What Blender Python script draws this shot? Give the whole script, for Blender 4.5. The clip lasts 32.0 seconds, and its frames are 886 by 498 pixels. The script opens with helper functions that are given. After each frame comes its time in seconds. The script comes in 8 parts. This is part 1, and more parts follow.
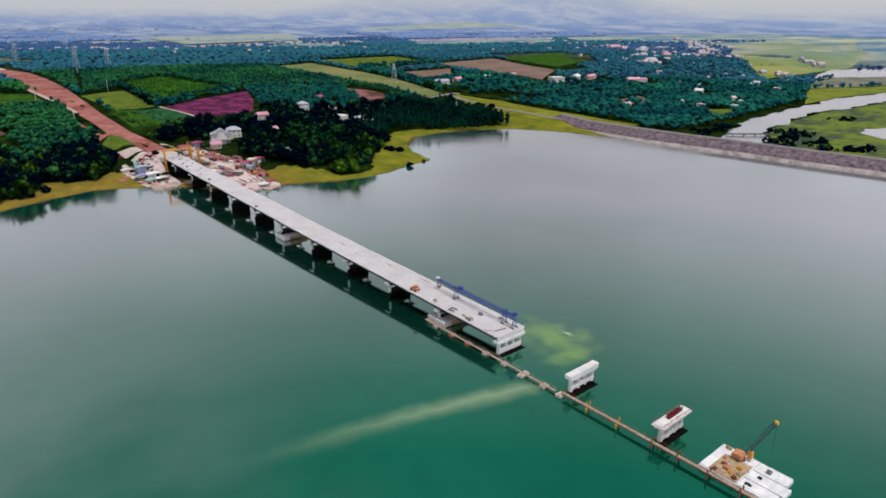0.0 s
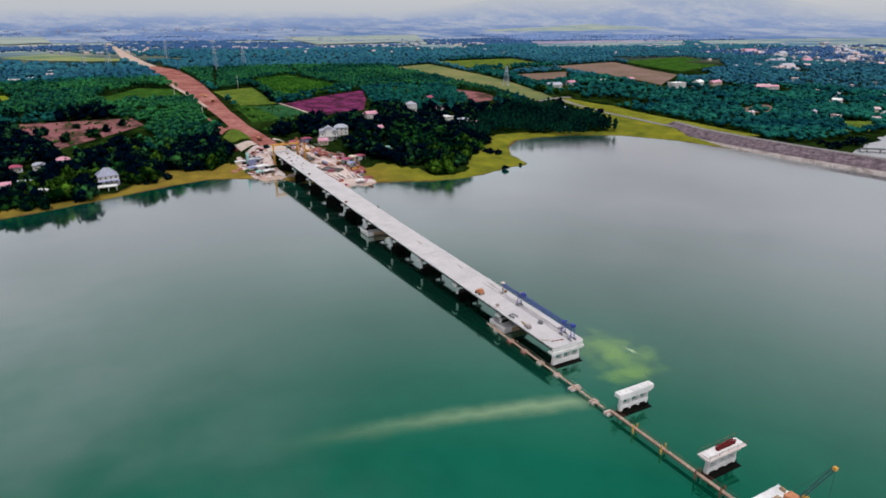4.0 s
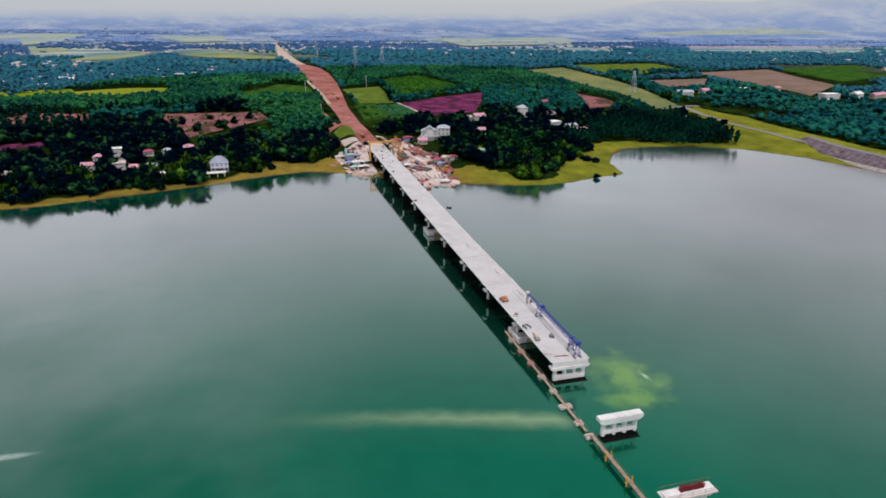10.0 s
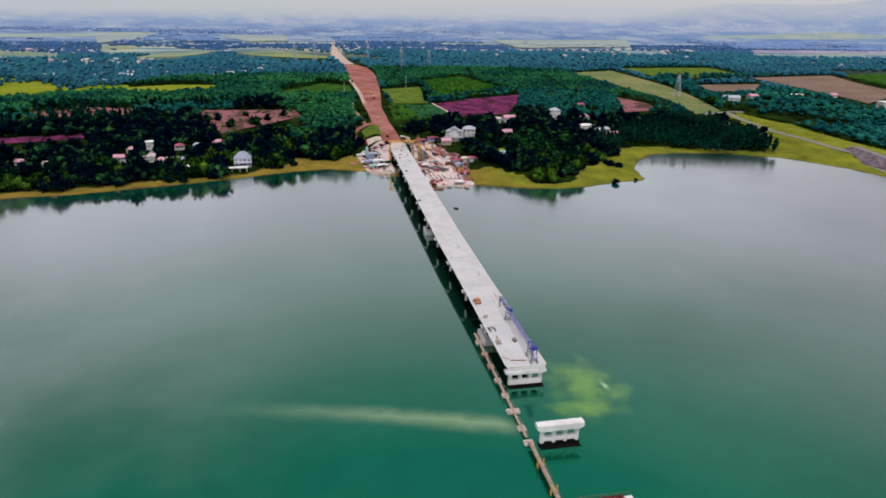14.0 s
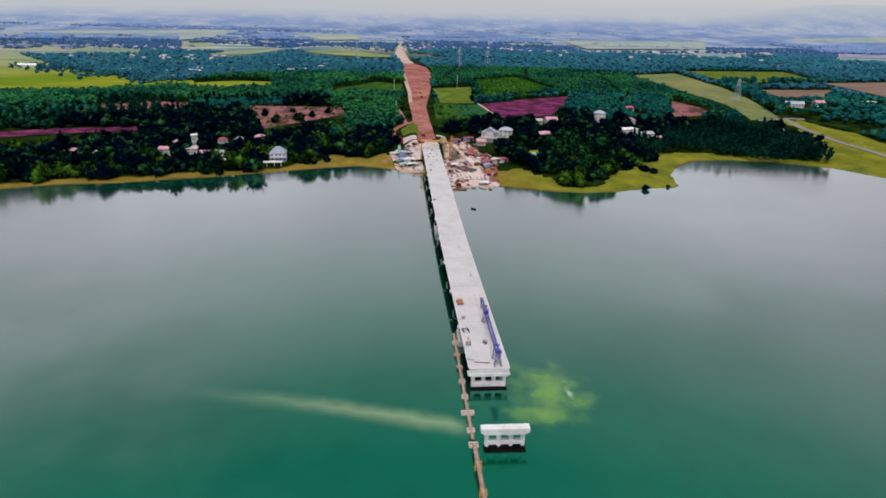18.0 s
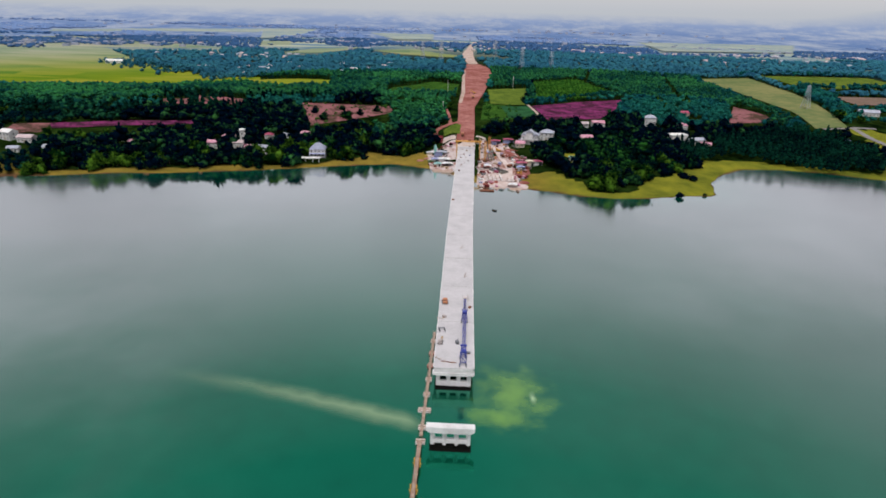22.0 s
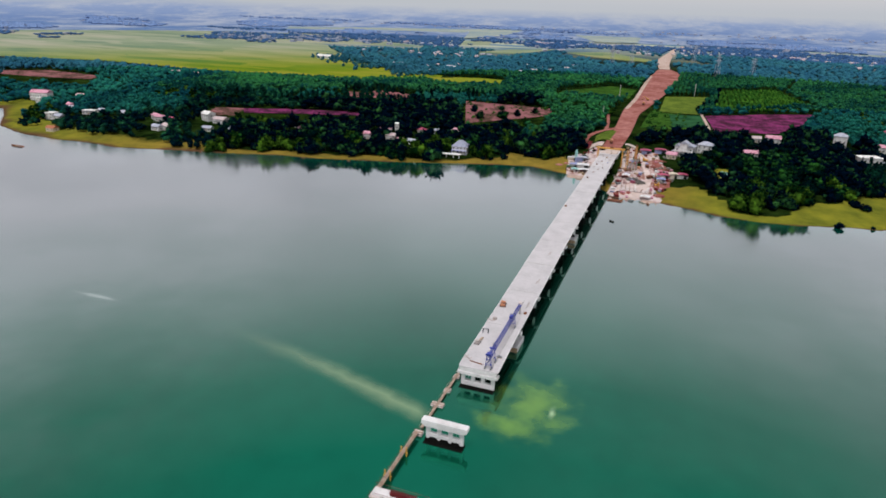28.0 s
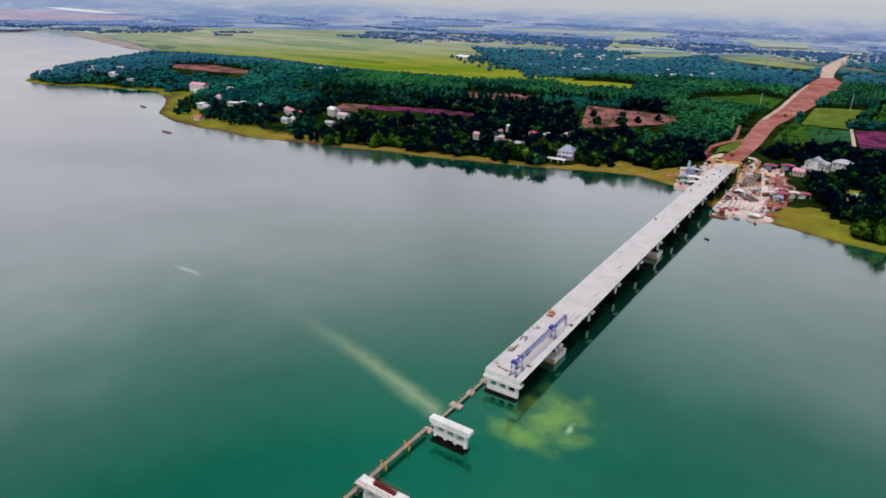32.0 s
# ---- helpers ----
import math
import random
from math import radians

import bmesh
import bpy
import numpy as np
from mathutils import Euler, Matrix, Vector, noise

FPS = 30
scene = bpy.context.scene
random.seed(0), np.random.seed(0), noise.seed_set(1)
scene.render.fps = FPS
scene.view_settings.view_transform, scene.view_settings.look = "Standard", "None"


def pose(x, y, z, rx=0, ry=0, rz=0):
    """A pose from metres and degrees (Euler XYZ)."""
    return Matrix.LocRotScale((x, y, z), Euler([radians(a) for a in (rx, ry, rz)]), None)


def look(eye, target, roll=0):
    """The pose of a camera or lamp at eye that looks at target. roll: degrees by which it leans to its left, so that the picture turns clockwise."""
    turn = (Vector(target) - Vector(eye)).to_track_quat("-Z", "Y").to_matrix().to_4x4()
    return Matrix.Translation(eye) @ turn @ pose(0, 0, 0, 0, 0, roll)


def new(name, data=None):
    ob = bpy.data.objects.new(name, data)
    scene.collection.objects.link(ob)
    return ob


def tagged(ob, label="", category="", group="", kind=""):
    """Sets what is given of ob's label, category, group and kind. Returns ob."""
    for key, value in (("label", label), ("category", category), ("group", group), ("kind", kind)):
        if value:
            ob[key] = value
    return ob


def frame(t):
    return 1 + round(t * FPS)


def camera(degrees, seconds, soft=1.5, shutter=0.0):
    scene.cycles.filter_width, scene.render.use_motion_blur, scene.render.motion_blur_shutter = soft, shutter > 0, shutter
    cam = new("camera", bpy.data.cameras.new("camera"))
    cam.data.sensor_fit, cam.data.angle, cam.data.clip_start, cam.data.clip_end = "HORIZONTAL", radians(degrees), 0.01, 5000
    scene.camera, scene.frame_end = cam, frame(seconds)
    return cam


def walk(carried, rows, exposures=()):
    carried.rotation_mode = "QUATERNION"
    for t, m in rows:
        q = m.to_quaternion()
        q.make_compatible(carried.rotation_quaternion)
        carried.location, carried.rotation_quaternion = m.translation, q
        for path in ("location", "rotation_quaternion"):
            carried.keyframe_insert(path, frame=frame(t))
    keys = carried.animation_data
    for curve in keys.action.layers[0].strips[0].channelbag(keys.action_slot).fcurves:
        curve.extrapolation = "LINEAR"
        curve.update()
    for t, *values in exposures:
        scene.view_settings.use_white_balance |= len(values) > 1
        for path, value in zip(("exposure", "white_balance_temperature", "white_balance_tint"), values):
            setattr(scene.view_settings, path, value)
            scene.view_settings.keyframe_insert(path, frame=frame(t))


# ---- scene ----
cam = camera(68.6, 32.0, soft=1.75)
PATH = [
    (0, (-154.87, -145.83, 116.84), (-94.44, -74.0, 82.38), 0.35),
    (0.5, (-154.7, -146.77, 117.47), (-96.19, -73.36, 83.0), 0.37),
    (1, (-153.76, -147.82, 117.67), (-97.43, -72.73, 83.22), 0.39),
    (1.5, (-152.21, -149.02, 117.65), (-98.04, -72.34, 83.22), 0.41),
    (2, (-150.15, -150.42, 117.6), (-97.5, -72.67, 83.18), 0.41),
    (2.5, (-147.73, -151.98, 117.58), (-96.5, -73.29, 83.19), 0.41),
    (3, (-145.11, -153.66, 117.63), (-95.63, -73.84, 83.27), 0.39),
    (3.5, (-142.34, -155.42, 117.73), (-94.6, -74.54, 83.39), 0.37),
    (5.5, (-130.14, -163.39, 118.8), (-88.92, -79.0, 84.46), 0.29),
    (6, (-126.84, -165.12, 118.87), (-87.06, -80.02, 84.58), 0.30),
    (6.5, (-123.41, -166.75, 118.86), (-85.14, -80.95, 84.61), 0.33),
    (7, (-119.85, -168.31, 118.79), (-83.54, -81.65, 84.57), 0.36),
    (7.5, (-116.2, -169.83, 118.76), (-82.36, -82.17, 84.55), 0.39),
    (8, (-112.51, -171.35, 118.83), (-80.85, -82.87, 84.62), 0.41),
    (8.5, (-108.77, -172.86, 118.99), (-79.05, -83.72, 84.79), 0.43),
    (9, (-104.99, -174.33, 119.2), (-76.58, -84.77, 84.98), 0.45),
    (9.5, (-101.14, -175.71, 119.39), (-74.02, -85.75, 85.15), 0.48),
    (10, (-97.21, -176.95, 119.49), (-71.14, -86.69, 85.24), 0.50),
    (11, (-89.13, -179.14, 119.41), (-65.18, -88.27, 85.21), 0.58),
    (12, (-81.07, -181.2, 119.22), (-59.22, -89.79, 85.07), 0.67),
    (13, (-73.01, -183.25, 119.24), (-53.23, -91.35, 85.1), 0.76),
    (14, (-64.87, -185.28, 119.47), (-47.28, -92.95, 85.32), 0.82),
    (14.5, (-60.77, -186.19, 119.57), (-44.34, -93.65, 85.41), 0.86),
    (16.5, (-44.13, -189.19, 119.82), (-32.93, -95.89, 85.61), 0.99),
    (17, (-39.97, -189.89, 120.01), (-30.08, -96.46, 85.75), 1.03),
    (18, (-31.62, -191.13, 120.47), (-24.36, -97.49, 86.13), 1.11),
    (19, (-23.09, -192.11, 120.86), (-18.45, -98.33, 86.45), 1.17),
    (20, (-14.41, -193.02, 121.13), (-12.54, -99.15, 86.71), 1.23),
    (21, (-5.64, -193.84, 121.45), (-6.61, -99.97, 86.99), 1.28),
    (22, (3.03, -194.11, 121.8), (-0.85, -100.35, 87.27), 1.36),
    (22.5, (7.32, -193.98, 121.92), (2.06, -100.3, 87.34), 1.40),
    (23, (11.61, -193.72, 121.99), (4.93, -100.14, 87.37), 1.43),
    (23.5, (15.89, -193.4, 122.04), (7.45, -99.98, 87.38), 1.47),
    (24, (20.16, -193.12, 122.14), (9.09, -99.99, 87.42), 1.52),
    (24.5, (24.41, -192.87, 122.32), (10.57, -100.13, 87.56), 1.56),
    (25, (28.65, -192.5, 122.53), (11.96, -100.25, 87.73), 1.60),
    (25.5, (32.87, -191.94, 122.71), (13.39, -100.26, 87.83), 1.63),
    (27.5, (49.33, -187.31, 122.71), (19.69, -98.45, 87.69), 1.69),
    (28, (53.42, -185.97, 122.74), (21.25, -98.0, 87.71), 1.71),
    (29, (61.66, -183.33, 122.95), (24.64, -97.33, 87.83), 1.72),
    (30, (69.97, -180.74, 123.79), (28.15, -97.04, 88.52), 1.72),
    (31, (77.96, -177.22, 124.7), (31.56, -96.05, 89.24), 1.72),
    (32, (85.25, -171.76, 124.74), (34.29, -93.38, 89.25), 1.76),
]
walk(cam, [(t, look(eye, aim, roll)) for t, eye, aim, roll in PATH])

# ---- light ----
world = bpy.data.worlds.new("overcast_sky")
scene.world = world
world.use_nodes = True
wn, wl = world.node_tree.nodes, world.node_tree.links
wn.clear()
w_out = wn.new("ShaderNodeOutputWorld")
w_bg = wn.new("ShaderNodeBackground")
w_sky = wn.new("ShaderNodeTexSky")
w_sky.sky_type = "NISHITA"
w_sky.sun_disc = False
w_sky.sun_elevation = radians(71)
w_sky.sun_rotation = radians(182)
w_sky.dust_density = 4.0
w_gain = wn.new("ShaderNodeVectorMath")
w_gain.operation = "SCALE"
w_gain.inputs["Scale"].default_value = 0.10
w_coord = wn.new("ShaderNodeTexCoord")
w_map = wn.new("ShaderNodeMapping")
w_map.inputs["Scale"].default_value = (1.0, 1.0, 1.5)
w_noise = wn.new("ShaderNodeTexNoise")
w_noise.inputs["Scale"].default_value = 2.1
w_noise.inputs["Detail"].default_value = 5.0
w_noise.inputs["Roughness"].default_value = 0.48
w_ramp = wn.new("ShaderNodeValToRGB")
w_ramp.color_ramp.elements[0].position = 0.36
w_ramp.color_ramp.elements[0].color = (0.74, 0.76, 0.83, 1)
w_ramp.color_ramp.elements[1].position = 0.60
w_ramp.color_ramp.elements[1].color = (1.02, 1.04, 1.14, 1)
w_mix = wn.new("ShaderNodeMix")
w_mix.data_type = "RGBA"
w_mix.inputs["Factor"].default_value = 0.88
wl.new(w_coord.outputs["Generated"], w_map.inputs["Vector"])
wl.new(w_map.outputs["Vector"], w_noise.inputs["Vector"])
wl.new(w_noise.outputs["Fac"], w_ramp.inputs["Fac"])
wl.new(w_sky.outputs["Color"], w_gain.inputs[0])
wl.new(w_gain.outputs["Vector"], w_mix.inputs["A"])
wl.new(w_ramp.outputs["Color"], w_mix.inputs["B"])
w_up = wn.new("ShaderNodeSeparateXYZ")
wl.new(w_coord.outputs["Generated"], w_up.inputs[0])
w_low = wn.new("ShaderNodeMapRange")
w_low.interpolation_type = "SMOOTHSTEP"
w_low.inputs["From Min"].default_value, w_low.inputs["From Max"].default_value = 0.0, 0.028
w_low.inputs["To Min"].default_value, w_low.inputs["To Max"].default_value = 1.0, 0.0
wl.new(w_up.outputs["Z"], w_low.inputs["Value"])
w_pale = wn.new("ShaderNodeMix")
w_pale.data_type = "RGBA"
w_pale.inputs["B"].default_value = (0.86, 0.905, 0.985, 1)
wl.new(w_low.outputs["Result"], w_pale.inputs["Factor"])
# a bright band of thin cloud low over the land
w_band = wn.new("ShaderNodeMapRange")
w_band.interpolation_type = "SMOOTHSTEP"
w_band.inputs["From Min"].default_value, w_band.inputs["From Max"].default_value = 0.05, 0.2
w_band.inputs["To Min"].default_value, w_band.inputs["To Max"].default_value = 1.0, 0.0
wl.new(w_up.outputs["Z"], w_band.inputs["Value"])
w_thin = wn.new("ShaderNodeMix")
w_thin.data_type = "RGBA"
w_thin.inputs["B"].default_value = (1.0, 1.0, 1.04, 1)
wl.new(w_band.outputs["Result"], w_thin.inputs["Factor"])
wl.new(w_mix.outputs["Result"], w_thin.inputs["A"])
wl.new(w_thin.outputs["Result"], w_pale.inputs["A"])
wl.new(w_pale.outputs["Result"], w_bg.inputs["Color"])
w_bg.inputs["Strength"].default_value = 0.58
wl.new(w_bg.outputs["Background"], w_out.inputs["Surface"])

sun = new("sun", bpy.data.lights.new("sun", "SUN"))
sun.data.energy = 2.8
sun.data.angle = radians(16)
sun.data.color = (0.98, 0.97, 0.97)
sun.matrix_world = look((-10, -150, 430), (0, 0, 0))

# ---- materials ----


def mat(name, c1, c2=None, rough=0.8, scale=0.5, metal=0.0, bump=0.0, fine=6.0, island=0.0, obj_random=0.0, lo=0.35, hi=0.65, detail=6.0):
    """Two-scale noise between two colours, with a little relief; island or obj_random vary the value piece by piece."""
    m = bpy.data.materials.new(name)
    m.use_nodes = True
    n, l = m.node_tree.nodes, m.node_tree.links
    b = n["Principled BSDF"]
    c2 = c2 or tuple(v * 0.75 for v in c1)
    co = n.new("ShaderNodeNewGeometry")
    big = n.new("ShaderNodeTexNoise")
    big.inputs["Scale"].default_value = scale
    big.inputs["Detail"].default_value = detail
    big.inputs["Roughness"].default_value = 0.62
    l.new(co.outputs["Position"], big.inputs["Vector"])
    small = n.new("ShaderNodeTexNoise")
    small.inputs["Scale"].default_value = scale * fine
    small.inputs["Detail"].default_value = 3.0
    l.new(co.outputs["Position"], small.inputs["Vector"])
    add = n.new("ShaderNodeMath")
    add.operation = "MULTIPLY_ADD"
    l.new(small.outputs["Fac"], add.inputs[0])
    add.inputs[1].default_value = 0.5
    half = n.new("ShaderNodeMath")
    half.operation = "MULTIPLY_ADD"
    l.new(big.outputs["Fac"], half.inputs[0])
    half.inputs[1].default_value = 1.0
    half.inputs[2].default_value = -0.25
    l.new(half.outputs[0], add.inputs[2])
    src = add.outputs[0]
    if island or obj_random:
        pick = n.new("ShaderNodeObjectInfo") if obj_random else co
        vary = n.new("ShaderNodeMath")
        vary.operation = "MULTIPLY_ADD"
        l.new(pick.outputs["Random" if obj_random else "Random Per Island"], vary.inputs[0])
        vary.inputs[1].default_value = island or obj_random
        shift = n.new("ShaderNodeMath")
        shift.operation = "SUBTRACT"
        l.new(src, shift.inputs[0])
        shift.inputs[1].default_value = (island or obj_random) / 2
        l.new(shift.outputs[0], vary.inputs[2])
        src = vary.outputs[0]
    ramp = n.new("ShaderNodeValToRGB")
    ramp.color_ramp.elements[0].position = lo
    ramp.color_ramp.elements[0].color = (*c2, 1)
    ramp.color_ramp.elements[1].position = hi
    ramp.color_ramp.elements[1].color = (*c1, 1)
    l.new(src, ramp.inputs["Fac"])
    l.new(ramp.outputs["Color"], b.inputs["Base Color"])
    b.inputs["Roughness"].default_value = rough
    b.inputs["Metallic"].default_value = metal
    b.inputs["Specular IOR Level"].default_value = 0.0 if rough > 0.6 else 0.5
    if bump:
        bp = n.new("ShaderNodeBump")
        bp.inputs["Strength"].default_value = 0.6
        bp.inputs["Distance"].default_value = bump
        l.new(add.outputs[0], bp.inputs["Height"])
        l.new(bp.outputs["Normal"], b.inputs["Normal"])
    return m


M_CONC = mat("pale_concrete", (0.67, 0.645, 0.64), (0.5, 0.475, 0.47), 0.85, 0.25, bump=0.02, lo=0.25, hi=0.6)
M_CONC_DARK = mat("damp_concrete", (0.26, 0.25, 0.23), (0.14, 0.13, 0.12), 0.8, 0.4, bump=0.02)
M_CAP = mat("weathered_cap_concrete", (0.44, 0.42, 0.4), (0.28, 0.265, 0.25), 0.85, 0.3, bump=0.02)
# Under-deck shade is put into the near-black colours of these two concretes.
M_STEM = mat("shade_dark_pier_concrete", (0.045, 0.042, 0.04), (0.022, 0.02, 0.019), 0.85, 0.3, bump=0.02)
M_GIRDER = mat("shade_dark_girder_concrete", (0.05, 0.047, 0.045), (0.028, 0.026, 0.025), 0.85, 0.4, bump=0.02)
M_DECK = mat("deck_concrete", (0.5, 0.472, 0.478), (0.39, 0.365, 0.372), 0.88, 0.11, bump=0.01, fine=9, lo=0.2, hi=0.62)
# Black stand-in for the shade under the deck slab.
M_SOFFIT = mat("shade_black_soffit", (0.03, 0.027, 0.022), (0.014, 0.012, 0.01), 0.8, 0.5)
M_STEEL = mat("blue_steel", (0.03, 0.05, 0.36), (0.02, 0.03, 0.22), 0.45, 1.0, metal=0.2)
M_STEEL_GREY = mat("grey_steel", (0.25, 0.26, 0.27), (0.14, 0.14, 0.15), 0.5, 1.0, metal=0.5)
M_ORANGE = mat("orange_paint", (0.55, 0.22, 0.1), (0.38, 0.14, 0.06), 0.5, 1.0)
M_YELLOW = mat("yellow_paint", (0.66, 0.34, 0.05), (0.46, 0.2, 0.03), 0.5, 1.0)
M_RED = mat("red_sheet_roof", (0.42, 0.07, 0.14), (0.26, 0.045, 0.085), 0.6, 0.5)
M_PINK = mat("faded_pink_roof", (0.62, 0.35, 0.42), (0.44, 0.18, 0.24), 0.7, 0.5)
M_TILE = mat("clay_tile_roof", (0.42, 0.17, 0.1), (0.26, 0.1, 0.06), 0.8, 0.6)
M_ROOF_GREY = mat("grey_metal_roof", (0.42, 0.43, 0.5), (0.28, 0.29, 0.35), 0.5, 0.5)
M_ROOF_SLATE = mat("lilac_grey_slate_roof", (0.28, 0.29, 0.38), (0.18, 0.19, 0.26), 0.6, 0.6)
M_ROOF_BLUE = mat("blue_grey_roof", (0.3, 0.33, 0.55), (0.22, 0.24, 0.4), 0.5, 0.5)
M_WHITE = mat("white_render", (0.8, 0.78, 0.76), (0.58, 0.56, 0.54), 0.8, 0.5)
M_CREAM = mat("cream_render", (0.72, 0.62, 0.5), (0.55, 0.46, 0.36), 0.8, 0.5)
M_GLASS = mat("dark_glass", (0.03, 0.035, 0.05), (0.02, 0.02, 0.03), 0.12, 0.5)
M_WOOD = mat("weathered_planks", (0.46, 0.34, 0.22), (0.26, 0.18, 0.11), 0.85, 0.9)
M_TAN = mat("dusty_tan_bars", (0.46, 0.41, 0.39), (0.34, 0.29, 0.27), 0.85, 0.9)
M_WALK = mat("worn_walkway_boards", (0.4, 0.3, 0.24), (0.24, 0.16, 0.12), 0.85, 0.9)
M_RUST = mat("rusty_steel", (0.24, 0.1, 0.06), (0.11, 0.05, 0.035), 0.8, 0.9)
M_REBAR = mat("rebar_red_brown", (0.2, 0.03, 0.035), (0.1, 0.02, 0.02), 0.8, 0.9)
M_PONTOON = mat("bleached_pontoon_drum", (0.66, 0.58, 0.56), (0.44, 0.36, 0.34), 0.6, 0.9)
M_DRUM_RED = mat("red_drum", (0.46, 0.12, 0.1), (0.3, 0.08, 0.07), 0.6, 0.9)
M_TEAL = mat("teal_paint", (0.3, 0.55, 0.52), (0.2, 0.42, 0.4), 0.5, 0.8)
M_TARP = mat("white_tarpaulin", (0.75, 0.74, 0.74), (0.55, 0.54, 0.55), 0.6, 0.3)
# Near-black steel; on the piers its colour also stands for shade and dark reflection.
M_CASING = mat("near_black_casing_steel", (0.009, 0.009, 0.008), (0.004, 0.004, 0.004), 0.7, 0.9)
M_GREEN_CRANE = mat("dark_teal_crane_paint", (0.03, 0.11, 0.12), (0.02, 0.06, 0.07), 0.5, 0.8)

M_SHORE_GREEN = mat("green_shore_grass", (0.2, 0.21, 0.025), (0.12, 0.12, 0.014), 0.95, 0.03, fine=8)
M_RED_EARTH = mat("red_laterite_earth", (0.37, 0.165, 0.145), (0.2, 0.062, 0.05), 0.95, 0.035, fine=6, lo=0.34, hi=0.66)
M_PALE_EARTH = mat("pale_graded_earth", (0.5, 0.39, 0.34), (0.36, 0.25, 0.2), 0.95, 0.04, fine=7)
M_YARD = mat("dusty_yard", (0.52, 0.43, 0.41), (0.25, 0.115, 0.09), 0.95, 0.07, fine=6, lo=0.36, hi=0.56)
M_TRACK = mat("bleached_haul_track", (0.62, 0.52, 0.49), (0.46, 0.35, 0.31), 0.95, 0.08, fine=6)
M_PLUM = mat("ploughed_purple_soil", (0.185, 0.032, 0.108), (0.05, 0.016, 0.03), 0.95, 0.06, fine=6, lo=0.42, hi=0.62)
M_PLOT = mat("cleared_pinkish_soil", (0.24, 0.10, 0.105), (0.07, 0.042, 0.03), 0.95, 0.045, fine=6, lo=0.40, hi=0.56)
M_BROWN = mat("brown_tilled_soil", (0.205, 0.135, 0.115), (0.14, 0.1, 0.07), 0.95, 0.02, fine=9)
M_CROP = mat("young_green_crop", (0.03, 0.10, 0.04), (0.012, 0.05, 0.02), 0.95, 0.05, fine=9)
M_CROP_Y = mat("yellow_green_crop", (0.125, 0.165, 0.025), (0.05, 0.085, 0.015), 0.95, 0.05, fine=9)
M_SCRUB = mat("green_scrub", (0.045, 0.11, 0.015), (0.012, 0.04, 0.008), 0.95, 0.06, fine=7)
M_STRIP = mat("olive_pasture", (0.2, 0.19, 0.078), (0.09, 0.13, 0.05), 0.95, 0.015, fine=9)
M_ASPHALT = mat("grey_road", (0.24, 0.22, 0.22), (0.18, 0.165, 0.165), 0.9, 0.2)
M_RIPRAP = mat("purple_grey_riprap", (0.2, 0.155, 0.175), (0.07, 0.048, 0.06), 0.9, 0.25, fine=5, bump=0.2)
M_BERM = mat("pale_berm_concrete", (0.36, 0.31, 0.3), (0.2, 0.165, 0.16), 0.9, 0.12, fine=5, lo=0.36, hi=0.6)
M_MEADOW = mat("patchy_flood_meadow", (0.13, 0.17, 0.03), (0.05, 0.07, 0.045), 0.95, 0.022, fine=5, lo=0.4, hi=0.58)
M_MEADOW_BRIGHT = mat("bright_river_grass", (0.19, 0.21, 0.03), (0.1, 0.13, 0.03), 0.95, 0.03, fine=6)


